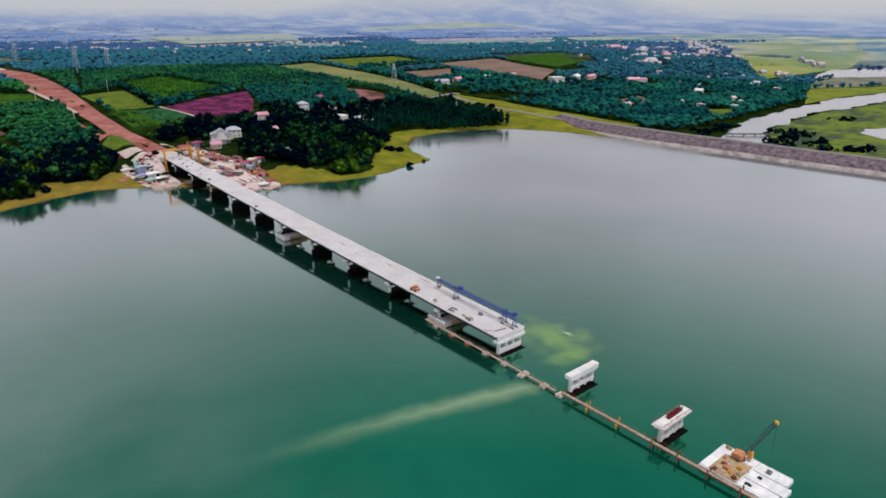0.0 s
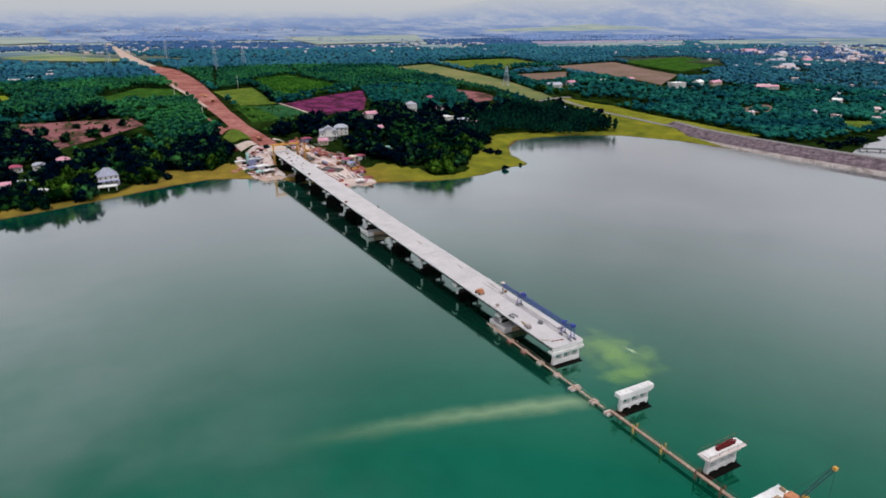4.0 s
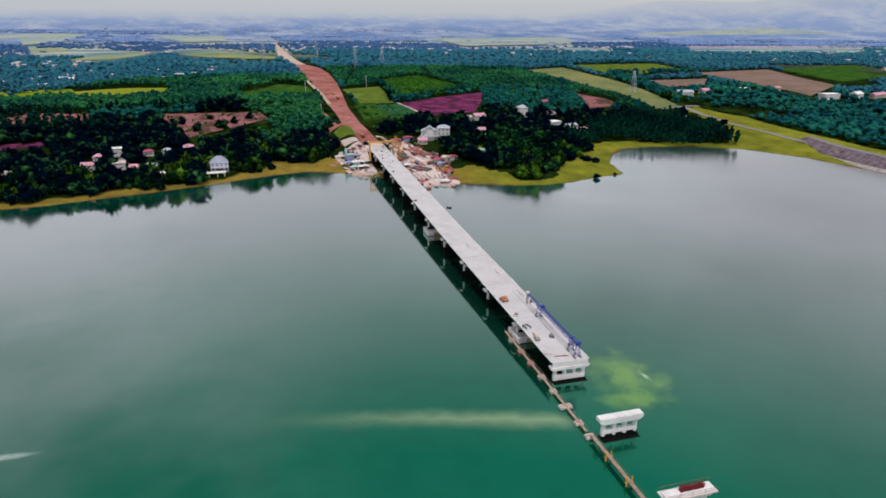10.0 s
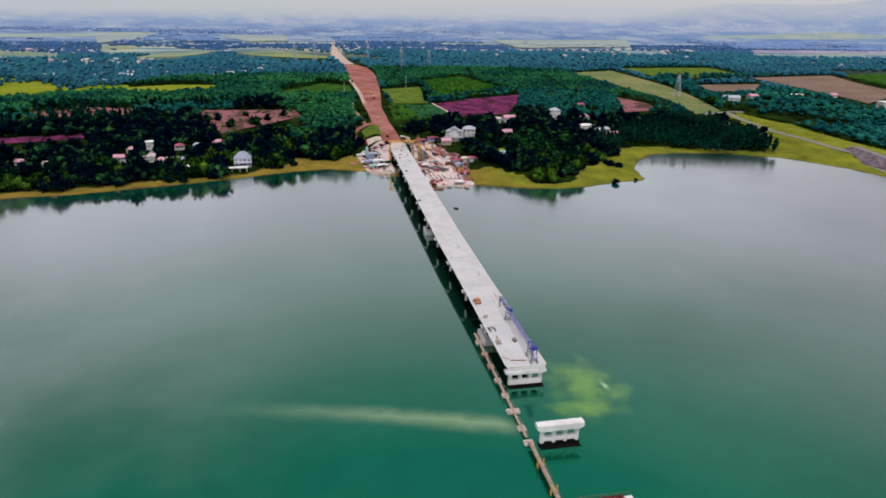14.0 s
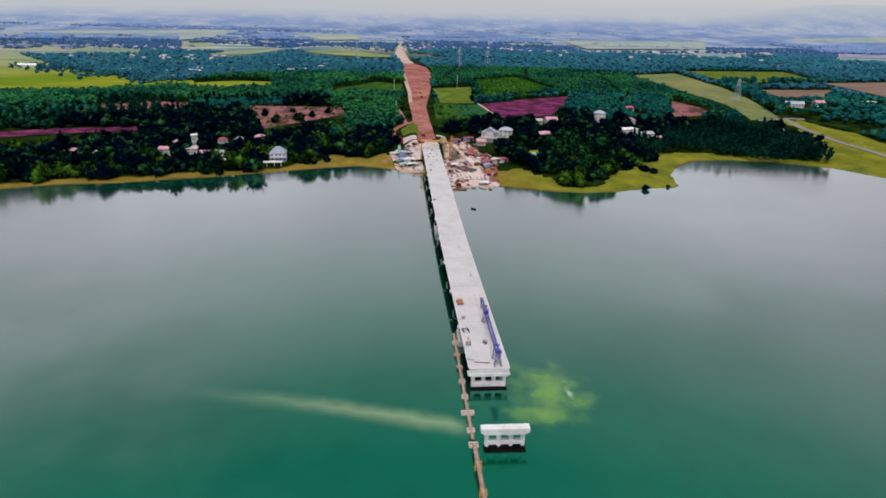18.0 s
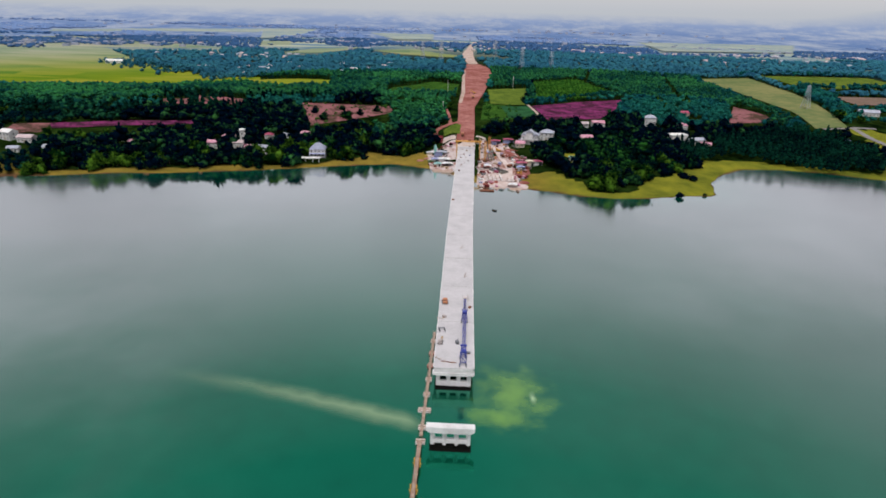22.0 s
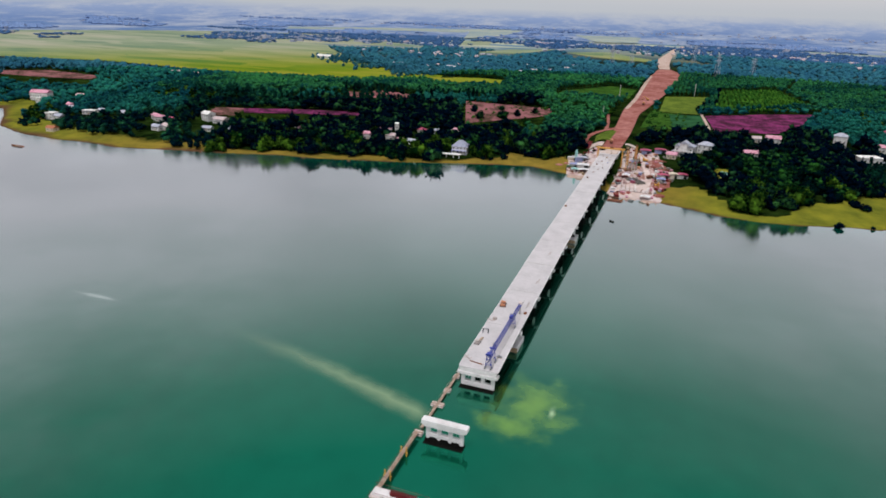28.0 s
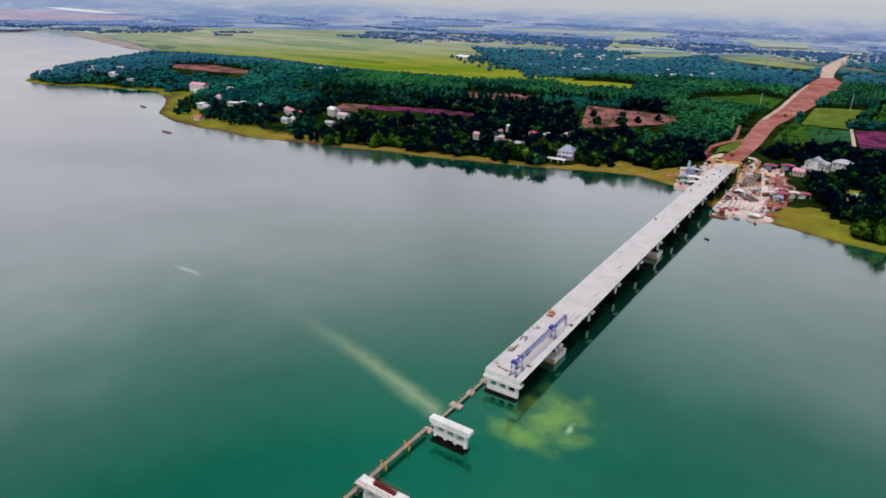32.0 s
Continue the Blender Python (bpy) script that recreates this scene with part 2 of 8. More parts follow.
def paddy_material():
    """Rice land in small parcels, ripe and yellow near the lake, paler and greyer towards the open plain, where haze is
    put into the colour.
    """
    m = bpy.data.materials.new("haze_fading_paddy")
    m.use_nodes = True
    n, l = m.node_tree.nodes, m.node_tree.links
    b = n["Principled BSDF"]
    b.inputs["Roughness"].default_value = 0.95
    b.inputs["Specular IOR Level"].default_value = 0.0
    g = n.new("ShaderNodeNewGeometry")
    mp = n.new("ShaderNodeMapping")
    mp.inputs["Scale"].default_value = (0.35, 1.0, 1)
    mp.inputs["Rotation"].default_value = (0, 0, radians(14))
    l.new(g.outputs["Position"], mp.inputs["Vector"])
    cells = n.new("ShaderNodeTexVoronoi")
    cells.inputs["Scale"].default_value = 0.02
    l.new(mp.outputs["Vector"], cells.inputs["Vector"])
    big = n.new("ShaderNodeTexNoise")
    big.inputs["Scale"].default_value = 0.0055
    big.inputs["Detail"].default_value = 7
    big.inputs["Roughness"].default_value = 0.65
    l.new(mp.outputs["Vector"], big.inputs["Vector"])
    grey = n.new("ShaderNodeSeparateColor")
    l.new(cells.outputs["Color"], grey.inputs[0])
    mixv = n.new("ShaderNodeMath")
    mixv.operation = "MULTIPLY_ADD"
    l.new(grey.outputs[0], mixv.inputs[0])
    mixv.inputs[1].default_value = 0.2
    l.new(big.outputs["Fac"], mixv.inputs[2])
    tones = []
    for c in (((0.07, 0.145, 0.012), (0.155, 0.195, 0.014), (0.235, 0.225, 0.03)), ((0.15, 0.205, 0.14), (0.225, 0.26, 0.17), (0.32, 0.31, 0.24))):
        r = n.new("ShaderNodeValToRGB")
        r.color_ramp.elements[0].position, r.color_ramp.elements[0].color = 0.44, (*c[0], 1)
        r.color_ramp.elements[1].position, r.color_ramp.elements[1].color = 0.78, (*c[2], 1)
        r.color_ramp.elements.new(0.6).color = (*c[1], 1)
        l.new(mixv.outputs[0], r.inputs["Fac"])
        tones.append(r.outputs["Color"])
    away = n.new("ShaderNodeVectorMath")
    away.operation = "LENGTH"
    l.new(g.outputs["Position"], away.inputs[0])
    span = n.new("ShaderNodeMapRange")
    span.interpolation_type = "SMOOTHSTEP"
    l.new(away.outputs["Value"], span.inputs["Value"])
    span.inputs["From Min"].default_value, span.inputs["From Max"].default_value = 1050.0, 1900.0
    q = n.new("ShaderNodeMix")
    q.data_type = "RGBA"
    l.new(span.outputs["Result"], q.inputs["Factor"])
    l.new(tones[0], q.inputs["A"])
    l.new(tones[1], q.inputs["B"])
    l.new(q.outputs["Result"], b.inputs["Base Color"])
    return m


M_PADDY = paddy_material()
M_BANK = mat("bare_lake_bank", (0.3, 0.27, 0.26), (0.2, 0.175, 0.17), 0.95, 0.02, fine=8)
# Distance haze is put into the pale colours of these far fields.
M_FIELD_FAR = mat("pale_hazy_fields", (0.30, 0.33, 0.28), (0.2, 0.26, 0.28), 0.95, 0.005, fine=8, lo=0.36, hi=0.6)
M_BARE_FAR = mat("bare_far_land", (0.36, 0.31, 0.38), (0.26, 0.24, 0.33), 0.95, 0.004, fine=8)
M_SAND = mat("white_sand", (0.62, 0.6, 0.6), (0.5, 0.48, 0.48), 0.95, 0.004)
M_PALE_PAD = mat("pale_crushed_stone", (0.56, 0.47, 0.42), (0.42, 0.32, 0.27), 0.95, 0.06, fine=7)
M_WET_EARTH = mat("wet_red_earth", (0.17, 0.03, 0.04), (0.1, 0.018, 0.022), 0.9, 0.06)
M_BED = mat("dusty_casting_concrete", (0.56, 0.49, 0.47), (0.38, 0.3, 0.28), 0.9, 0.3)
M_WETLAND = mat("marsh", (0.19, 0.19, 0.14), (0.11, 0.12, 0.09), 0.9, 0.02)
# The near-black second tones put bluish shade between crowns into the leaf colours.
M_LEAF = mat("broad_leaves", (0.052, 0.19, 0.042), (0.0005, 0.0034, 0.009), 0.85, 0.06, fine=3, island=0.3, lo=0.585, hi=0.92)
M_LEAF_Y = mat("bright_yellowish_leaves", (0.085, 0.185, 0.016), (0.002, 0.012, 0.003), 0.85, 0.06, fine=5, island=0.3, lo=0.47, hi=0.84)
M_LEAF_ROW = mat("plantation_leaves", (0.036, 0.185, 0.05), (0.004, 0.038, 0.034), 0.85, 0.012, fine=16, island=0.2, lo=0.38, hi=0.74)
# Bluer leaves for woods further off: distance haze put into the colour.
M_LEAF_DARK = mat("haze_tinted_dark_leaves", (0.018, 0.15, 0.1), (0.004, 0.042, 0.056), 0.85, 0.013, fine=14, island=0.2, lo=0.36, hi=0.74)
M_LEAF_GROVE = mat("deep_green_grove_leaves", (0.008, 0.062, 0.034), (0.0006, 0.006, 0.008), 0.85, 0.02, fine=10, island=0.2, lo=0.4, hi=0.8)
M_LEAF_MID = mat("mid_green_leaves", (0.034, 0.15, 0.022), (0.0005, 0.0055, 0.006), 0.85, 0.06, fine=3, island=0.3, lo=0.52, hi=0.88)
# In-between tone with a little distance haze put into the leaf colour.
M_LEAF_SHORE = mat("haze_tinted_shore_leaves", (0.022, 0.12, 0.045), (0.0006, 0.007, 0.012), 0.85, 0.03, fine=5, island=0.28, lo=0.46, hi=0.84)
# Pale pinkish roof; on far houses it paints red tiles faded by haze.
M_ROOF_PALE = mat("pale_pinkish_roof", (0.56, 0.45, 0.46), (0.42, 0.32, 0.32), 0.8, 0.5)
M_LEAF_SCRUB = mat("scrub_leaves", (0.05, 0.13, 0.02), (0.012, 0.05, 0.01), 0.9, 0.05, fine=8, island=0.2)
M_LEAF_YOUNG = mat("young_plantation_leaves", (0.06, 0.165, 0.018), (0.012, 0.062, 0.01), 0.9, 0.03, fine=8, island=0.25, lo=0.36, hi=0.72)
# Haze over the far woods is put into these two blue leaf colours.
M_LEAF_FAR = mat("haze_blue_distant_woods", (0.056, 0.12, 0.245), (0.032, 0.082, 0.19), 0.9, 0.006, fine=9, island=0.2, lo=0.3, hi=0.72)
M_LEAF_TEAL = mat("haze_teal_far_woods", (0.036, 0.15, 0.18), (0.016, 0.078, 0.135), 0.9, 0.008, fine=12, island=0.2, lo=0.32, hi=0.74)
M_GALV = mat("galvanised_lattice", (0.46, 0.49, 0.55), (0.34, 0.37, 0.42), 0.7, 1.0)
M_BARK = mat("bark", (0.1, 0.08, 0.06), (0.05, 0.04, 0.03), 0.9, 1.0)


def land_material():
    """Lake bed, dry shore grass, forest floor and the open plain further off, by how far inland the ground lies."""
    m = bpy.data.materials.new("lakeside_ground")
    m.use_nodes = True
    n, l = m.node_tree.nodes, m.node_tree.links
    b = n["Principled BSDF"]
    b.inputs["Roughness"].default_value = 0.95
    b.inputs["Specular IOR Level"].default_value = 0.0
    g = n.new("ShaderNodeNewGeometry")

    def field(name):
        q = n.new("ShaderNodeAttribute")
        q.attribute_name = name
        return q.outputs["Fac"]

    def tone(scale, lo, hi, c1, c2, stretch=(1, 1, 1)):
        mp = n.new("ShaderNodeMapping")
        mp.inputs["Scale"].default_value = stretch
        l.new(g.outputs["Position"], mp.inputs["Vector"])
        t = n.new("ShaderNodeTexNoise")
        t.inputs["Scale"].default_value = scale
        t.inputs["Detail"].default_value = 7
        t.inputs["Roughness"].default_value = 0.65
        l.new(mp.outputs["Vector"], t.inputs["Vector"])
        r = n.new("ShaderNodeValToRGB")
        r.color_ramp.elements[0].position, r.color_ramp.elements[0].color = lo, (*c2, 1)
        r.color_ramp.elements[1].position, r.color_ramp.elements[1].color = hi, (*c1, 1)
        l.new(t.outputs["Fac"], r.inputs["Fac"])
        return r.outputs["Color"], t.outputs["Fac"]

    def blend(a, c, f):
        q = n.new("ShaderNodeMix")
        q.data_type = "RGBA"
        l.new(f, q.inputs["Factor"])
        l.new(a, q.inputs["A"])
        l.new(c, q.inputs["B"])
        return q.outputs["Result"]

    def step(v, lo, hi):
        q = n.new("ShaderNodeMapRange")
        q.interpolation_type = "SMOOTHSTEP"
        l.new(v, q.inputs["Value"])
        q.inputs["From Min"].default_value, q.inputs["From Max"].default_value = lo, hi
        return q.outputs["Result"]

    mud, _ = tone(0.08, 0.3, 0.7, (0.12, 0.06, 0.032), (0.05, 0.03, 0.018))
    dry, ragged = tone(0.06, 0.34, 0.66, (0.25, 0.17, 0.03), (0.12, 0.095, 0.018))
    lush, _ = tone(0.035, 0.36, 0.64, (0.2, 0.19, 0.02), (0.085, 0.1, 0.014))
    # near-black tone: shade under the trees put into the floor colour
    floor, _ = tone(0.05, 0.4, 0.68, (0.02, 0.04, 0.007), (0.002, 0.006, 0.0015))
    # blue-green tone of the plain: distance haze put into the ground colour
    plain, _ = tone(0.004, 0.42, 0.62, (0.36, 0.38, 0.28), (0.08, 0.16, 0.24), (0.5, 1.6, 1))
    rag = n.new("ShaderNodeMath")
    rag.operation = "MULTIPLY_ADD"
    l.new(ragged, rag.inputs[0])
    rag.inputs[1].default_value = 16.0
    l.new(field("inland"), rag.inputs[2])
    grass = blend(dry, lush, field("lush"))
    # mud at the waterline; its dark band also paints the bank's edge shadow
    wet = blend(mud, grass, step(field("inland"), 0.6, 3.6))
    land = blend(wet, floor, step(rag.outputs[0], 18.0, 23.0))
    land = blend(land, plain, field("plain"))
    l.new(land, b.inputs["Base Color"])
    return m


M_LAND = land_material()


def distance_material():
    """The plain at the limit of sight, haze painted in as colour and glow, paler the further it lies."""
    m = bpy.data.materials.new("hazy_distance")
    m.use_nodes = True
    n, l = m.node_tree.nodes, m.node_tree.links
    b = n["Principled BSDF"]
    b.inputs["Roughness"].default_value = 1.0
    b.inputs["Specular IOR Level"].default_value = 0.0
    g = n.new("ShaderNodeNewGeometry")
    mp = n.new("ShaderNodeMapping")
    mp.inputs["Scale"].default_value = (0.9, 0.55, 1)
    t = n.new("ShaderNodeTexNoise")
    t.inputs["Scale"].default_value = 0.0042
    t.inputs["Detail"].default_value = 10
    t.inputs["Roughness"].default_value = 0.78
    l.new(g.outputs["Position"], mp.inputs["Vector"])
    l.new(mp.outputs["Vector"], t.inputs["Vector"])
    r = n.new("ShaderNodeValToRGB")
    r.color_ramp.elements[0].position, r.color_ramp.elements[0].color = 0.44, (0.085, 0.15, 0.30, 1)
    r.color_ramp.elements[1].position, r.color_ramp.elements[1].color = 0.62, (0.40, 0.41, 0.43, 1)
    l.new(t.outputs["Fac"], r.inputs["Fac"])
    l.new(r.outputs["Color"], b.inputs["Base Color"])
    # painted haze: a glowing veil takes over from the surface colour with distance
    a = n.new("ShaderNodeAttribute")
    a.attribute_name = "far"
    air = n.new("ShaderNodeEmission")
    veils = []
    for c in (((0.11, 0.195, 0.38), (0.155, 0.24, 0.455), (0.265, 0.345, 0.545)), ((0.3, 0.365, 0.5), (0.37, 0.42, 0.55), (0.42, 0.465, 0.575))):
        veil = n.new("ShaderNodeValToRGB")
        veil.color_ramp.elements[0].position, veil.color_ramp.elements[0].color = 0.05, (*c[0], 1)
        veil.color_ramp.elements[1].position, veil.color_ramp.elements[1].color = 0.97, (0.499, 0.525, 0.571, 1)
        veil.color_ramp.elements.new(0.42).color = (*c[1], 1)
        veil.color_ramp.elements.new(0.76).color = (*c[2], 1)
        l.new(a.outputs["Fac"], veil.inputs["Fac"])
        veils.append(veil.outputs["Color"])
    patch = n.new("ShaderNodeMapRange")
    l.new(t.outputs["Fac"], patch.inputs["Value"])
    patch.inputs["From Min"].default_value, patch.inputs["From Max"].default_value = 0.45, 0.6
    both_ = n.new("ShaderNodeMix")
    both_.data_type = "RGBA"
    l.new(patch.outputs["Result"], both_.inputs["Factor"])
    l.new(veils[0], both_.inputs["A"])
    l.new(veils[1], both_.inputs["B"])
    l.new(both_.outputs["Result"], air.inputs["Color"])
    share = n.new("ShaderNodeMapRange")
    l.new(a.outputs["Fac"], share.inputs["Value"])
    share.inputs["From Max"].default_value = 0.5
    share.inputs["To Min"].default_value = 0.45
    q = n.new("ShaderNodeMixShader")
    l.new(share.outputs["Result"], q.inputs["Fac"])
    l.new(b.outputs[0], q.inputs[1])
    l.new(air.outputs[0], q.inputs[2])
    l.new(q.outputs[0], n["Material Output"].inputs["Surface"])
    return m


M_DISTANCE = distance_material()

# ---- helpers of this scene ----


def part(name, bm, material, parent=None, label=""):
    me = bpy.data.meshes.new(name)
    bm.to_mesh(me)
    bm.free()
    me.materials.append(material)
    ob = new(name, me)
    if parent is not None:
        ob.parent = parent
    return tagged(ob, label)


def empty(name, m, label, category, group="", kind=""):
    ob = new(name)
    ob.matrix_world = m
    return tagged(ob, label, category, group, kind)


def box(bm, x0, x1, y0, y1, z0, z1, bevel=0.0, taper=0.0):
    """A box, its top drawn in by taper on all sides."""
    v = [bm.verts.new(p) for p in ((x0, y0, z0), (x1, y0, z0), (x1, y1, z0), (x0, y1, z0),
                                   (x0 + taper, y0 + taper, z1), (x1 - taper, y0 + taper, z1), (x1 - taper, y1 - taper, z1), (x0 + taper, y1 - taper, z1))]
    f = [bm.faces.new([v[i] for i in q]) for q in ((3, 2, 1, 0), (4, 5, 6, 7), (0, 1, 5, 4), (1, 2, 6, 5), (2, 3, 7, 6), (3, 0, 4, 7))]
    if bevel:
        bmesh.ops.bevel(bm, geom=list({e for q in f for e in q.edges}), offset=bevel, segments=1, affect="EDGES")


def rod(bm, a, b, r, n=8, r2=None):
    """A round bar from a to b."""
    a, b = Vector(a), Vector(b)
    turn = (b - a).to_track_quat("Z", "Y")
    r2 = r if r2 is None else r2
    rings = []
    for p, q in ((a, r), (b, r2)):
        rings.append([bm.verts.new(p + turn @ Vector((q * math.cos(2 * math.pi * i / n), q * math.sin(2 * math.pi * i / n), 0))) for i in range(n)])
    for i in range(n):
        j = (i + 1) % n
        bm.faces.new((rings[0][i], rings[0][j], rings[1][j], rings[1][i]))
    bm.faces.new(rings[0][::-1])
    bm.faces.new(rings[1])


def boxes(*rows, bevel=0.0):
    bm = bmesh.new()
    for r in rows:
        box(bm, *r, bevel=bevel)
    return bm


def rods(*rows, n=8):
    bm = bmesh.new()
    for a, b, r in rows:
        rod(bm, a, b, r, n)
    return bm


def prism(profile, y0, y1):
    """A closed profile of (x, z) drawn out along y."""
    bm = bmesh.new()
    a = [bm.verts.new((x, y0, z)) for x, z in profile]
    b = [bm.verts.new((x, y1, z)) for x, z in profile]
    k = len(a)
    for i in range(k):
        bm.faces.new((a[i], a[(i + 1) % k], b[(i + 1) % k], b[i]))
    bm.faces.new(a[::-1])
    bm.faces.new(b)
    bmesh.ops.recalc_face_normals(bm, faces=bm.faces)
    return bm


def mesh_of(name, verts, faces, mats, index=None):
    """A mesh from arrays: verts (n, 3), faces (m, 3 or 4)."""
    me = bpy.data.meshes.new(name)
    verts, faces = np.asarray(verts, np.float32), np.asarray(faces, np.int32)
    k = faces.shape[1]
    me.vertices.add(len(verts))
    me.vertices.foreach_set("co", verts.ravel())
    me.loops.add(faces.size)
    me.loops.foreach_set("vertex_index", faces.ravel())
    me.polygons.add(len(faces))
    me.polygons.foreach_set("loop_start", np.arange(0, faces.size, k, dtype=np.int32))
    for m in mats:
        me.materials.append(m)
    if index is not None:
        me.polygons.foreach_set("material_index", np.asarray(index, np.int32))
    me.update(calc_edges=True)
    return me


# ---- the land ----
# the lake's edge, from the far end round the two headlands to the dam
SHORE = [(-4400, 760), (-2900, 800), (-2282, 857), (-2187, 913), (-2041, 925), (-1837, 881), (-1559, 798), (-1333, 736), (-1245, 655), (-1190, 590), (-1140, 500), (-1085, 415), (-1035, 360), (-990, 322), (-971, 305), (-923, 295), (-880, 305),
         (-847, 328), (-781, 354), (-738, 365), (-671, 333), (-632, 304), (-584, 263), (-534, 244), (-481, 237), (-444, 240), (-407, 236),
         (-356, 250), (-309, 261), (-263, 276), (-232, 279), (-212, 285), (-170, 297), (-128, 313), (-88, 328), (-62, 335), (-40, 326), (-20, 317),
         (-9, 301), (2, 286), (14, 272), (33, 272), (61, 262), (80, 254), (105, 250), (127, 253), (156, 263), (181, 267), (186, 285), (190, 305),
         (207, 334), (232, 357), (267, 361), (299, 353), (342, 331), (371, 284), (385, 228), (389, 185), (400, 120), (407, 60), (414, 20),
         (425, -100), (450, -400), (520, -1500)]
LAKE = np.array(SHORE + [(520, -4600), (-4600, -4600), (-4600, 760)], float)


def inside(px, py, poly):
    poly = np.asarray(poly, float)
    x0, y0 = poly[:, 0], poly[:, 1]
    x1, y1 = np.roll(x0, -1), np.roll(y0, -1)
    out = np.zeros(np.shape(px), bool)
    for a, b, c, d in zip(x0, y0, x1, y1):
        if b != d:
            out ^= ((b > py) != (d > py)) & (px < (c - a) * (py - b) / (d - b) + a)
    return out


def off_line(px, py, line):
    """Distance to a polyline."""
    line = np.asarray(line, float)
    best = np.full(np.shape(px), 1e9)
    for (a, b), (c, d) in zip(line[:-1], line[1:]):
        u, v = c - a, d - b
        t = np.clip(((px - a) * u + (py - b) * v) / (u * u + v * v), 0, 1)
        best = np.minimum(best, np.hypot(px - a - t * u, py - b - t * v))
    return best


def shore_gap(px, py):
    """Metres inland; below nought on the lake."""
    d = off_line(px, py, LAKE[:-3])
    return np.where(inside(px, py, LAKE), -d, d)


def ease(v):
    v = np.clip(v, 0, 1)
    return v * v * (3 - 2 * v)


def ground_z(px, py):
    px, py = np.asarray(px, float), np.asarray(py, float)
    d = shore_gap(px, py)
    z = 1.4 * ease(d / 14) + 3.0 * ease((d - 6) / 40) + 13.5 * ease((d - 25) / 230)
    z = z + 0.8 * np.sin(px / 47) * np.sin(py / 61 + 1) * ease((d - 30) / 80)
    low = np.maximum(ease((px - 395) / 60) * ease((620 - py) / 220), ease((-px - 250) / 200) * ease((py - 560) / 180))
    low = np.maximum(low, np.maximum(ease((py - 1500) / 500) * ease((np.abs(px) - 150) / 250), ease((py - 1950) / 350)))
    z = z * (1 - low) + np.minimum(z, 6.0) * low
    low2 = ease((px - 415) / 40) * ease((330 - py) / 100)
    z = z * (1 - low2) + 1.2 * low2
    low3 = ease((px - 850) / 120) * ease((520 - py) / 90)
    z = z * (1 - low3) + 1.2 * low3
    ramp = ease((26 - np.abs(px + 3)) / 16) * ease((py - 338) / 22) * ease((560 - py) / 120)
    z = z * (1 - ramp) + np.maximum(z, 13.3) * ramp
    return np.where(d < 0, np.maximum(-4.0, d * 0.2), z)


def drape(px, py, lift=0.0):
    return float(ground_z(np.array([px]), np.array([py]))[0]) + lift


RADS, LIFTS = [2300, 2600, 3000, 3400, 3800, 4100, 4350], [6.3, 7, 8, 20, 48, 84, 130]


def plain_z(px, py):
    """The remote plain, which rises towards hills at its rim."""
    return np.interp(np.hypot(px, np.asarray(py) - 300), RADS, LIFTS)


def onto_plain(x, y):
    """Where the sight line from over the lake to a far place on the flat meets the rising plain."""
    for k in np.arange(1.0, 0.3, -0.01):
        px, py, pz = x * k, -170 + (y + 170) * k, 120 - 114 * k
        if math.hypot(px, py - 300) < 4200 and pz >= plain_z(px, py):
            return px, py
    return x, y


def steps(*runs):
    out = []
    for a, b, s in runs:
        out += list(np.arange(a, b, s))
    return np.array(out + [runs[-1][1]], float)


gx = steps((-4600, -1400, 200), (-1400, -760, 16), (-760, 460, 6), (460, 1000, 20), (1000, 4600, 200))
gy = steps((-4600, -800, 300), (-800, 200, 50), (200, 480, 6), (480, 1100, 16), (1100, 2000, 60), (2000, 4600, 200))
X, Y = np.meshgrid(gx, gy)
Z = ground_z(X, Y)
nx, ny = len(gx), len(gy)
ids = np.arange(nx * ny).reshape(ny, nx)
quads = np.stack([ids[:-1, :-1], ids[:-1, 1:], ids[1:, 1:], ids[1:, :-1]], -1).reshape(-1, 4)
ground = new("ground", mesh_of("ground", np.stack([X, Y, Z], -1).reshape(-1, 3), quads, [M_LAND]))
ground.data.polygons.foreach_set("use_smooth", np.ones(len(quads), bool))
inland = shore_gap(X, Y) + 3.0 * np.sin(X / 13.0) + 2.5 * np.sin(X / 31.0 + Y / 17.0) + 2 * np.sin(X / 7.1)
inland = np.where(shore_gap(X, Y) < 3, shore_gap(X, Y), np.maximum(inland, 3))
MEADOW = [(100, 240), (118, 268), (140, 276), (150, 300), (168, 330), (205, 376), (250, 384), (300, 366), (345, 350), (400, 500), (425, 520), (440, 430), (400, 300), (380, 200), (190, 200)]
inland = np.where(inside(X, Y, MEADOW), np.minimum(inland, 7), inland)
APRON = [(-96, 318), (-92, 362), (-77, 364), (-66, 357), (-52, 361), (-43, 370), (-33, 366), (-24, 318)]
BANK = [(38, 240), (36, 322), (43, 313), (53, 302), (64, 314), (74, 303), (83, 291), (89, 284), (90, 268), (96, 262), (120, 262), (127, 280), (140, 299), (157, 311), (176, 333), (195, 360), (224, 384), (260, 380), (210, 320), (200, 235)]
GLADE = [(74, 324), (86, 322), (95, 366), (78, 368)]
POINT = [(-720, 345), (-700, 385), (-650, 362), (-600, 326), (-555, 290), (-500, 276), (-440, 262), (-440, 225), (-600, 230)]
for q in (APRON, BANK, GLADE, POINT):
    inland = np.where(inside(X, Y, q), np.minimum(inland, 7), inland)
# a deep margin of grass along the outer shore
inland = inland * (1 - 0.55 * np.clip(ease((-X - 280) / 50) * ease((720 + X) / 40), 0, 1))
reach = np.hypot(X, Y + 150)
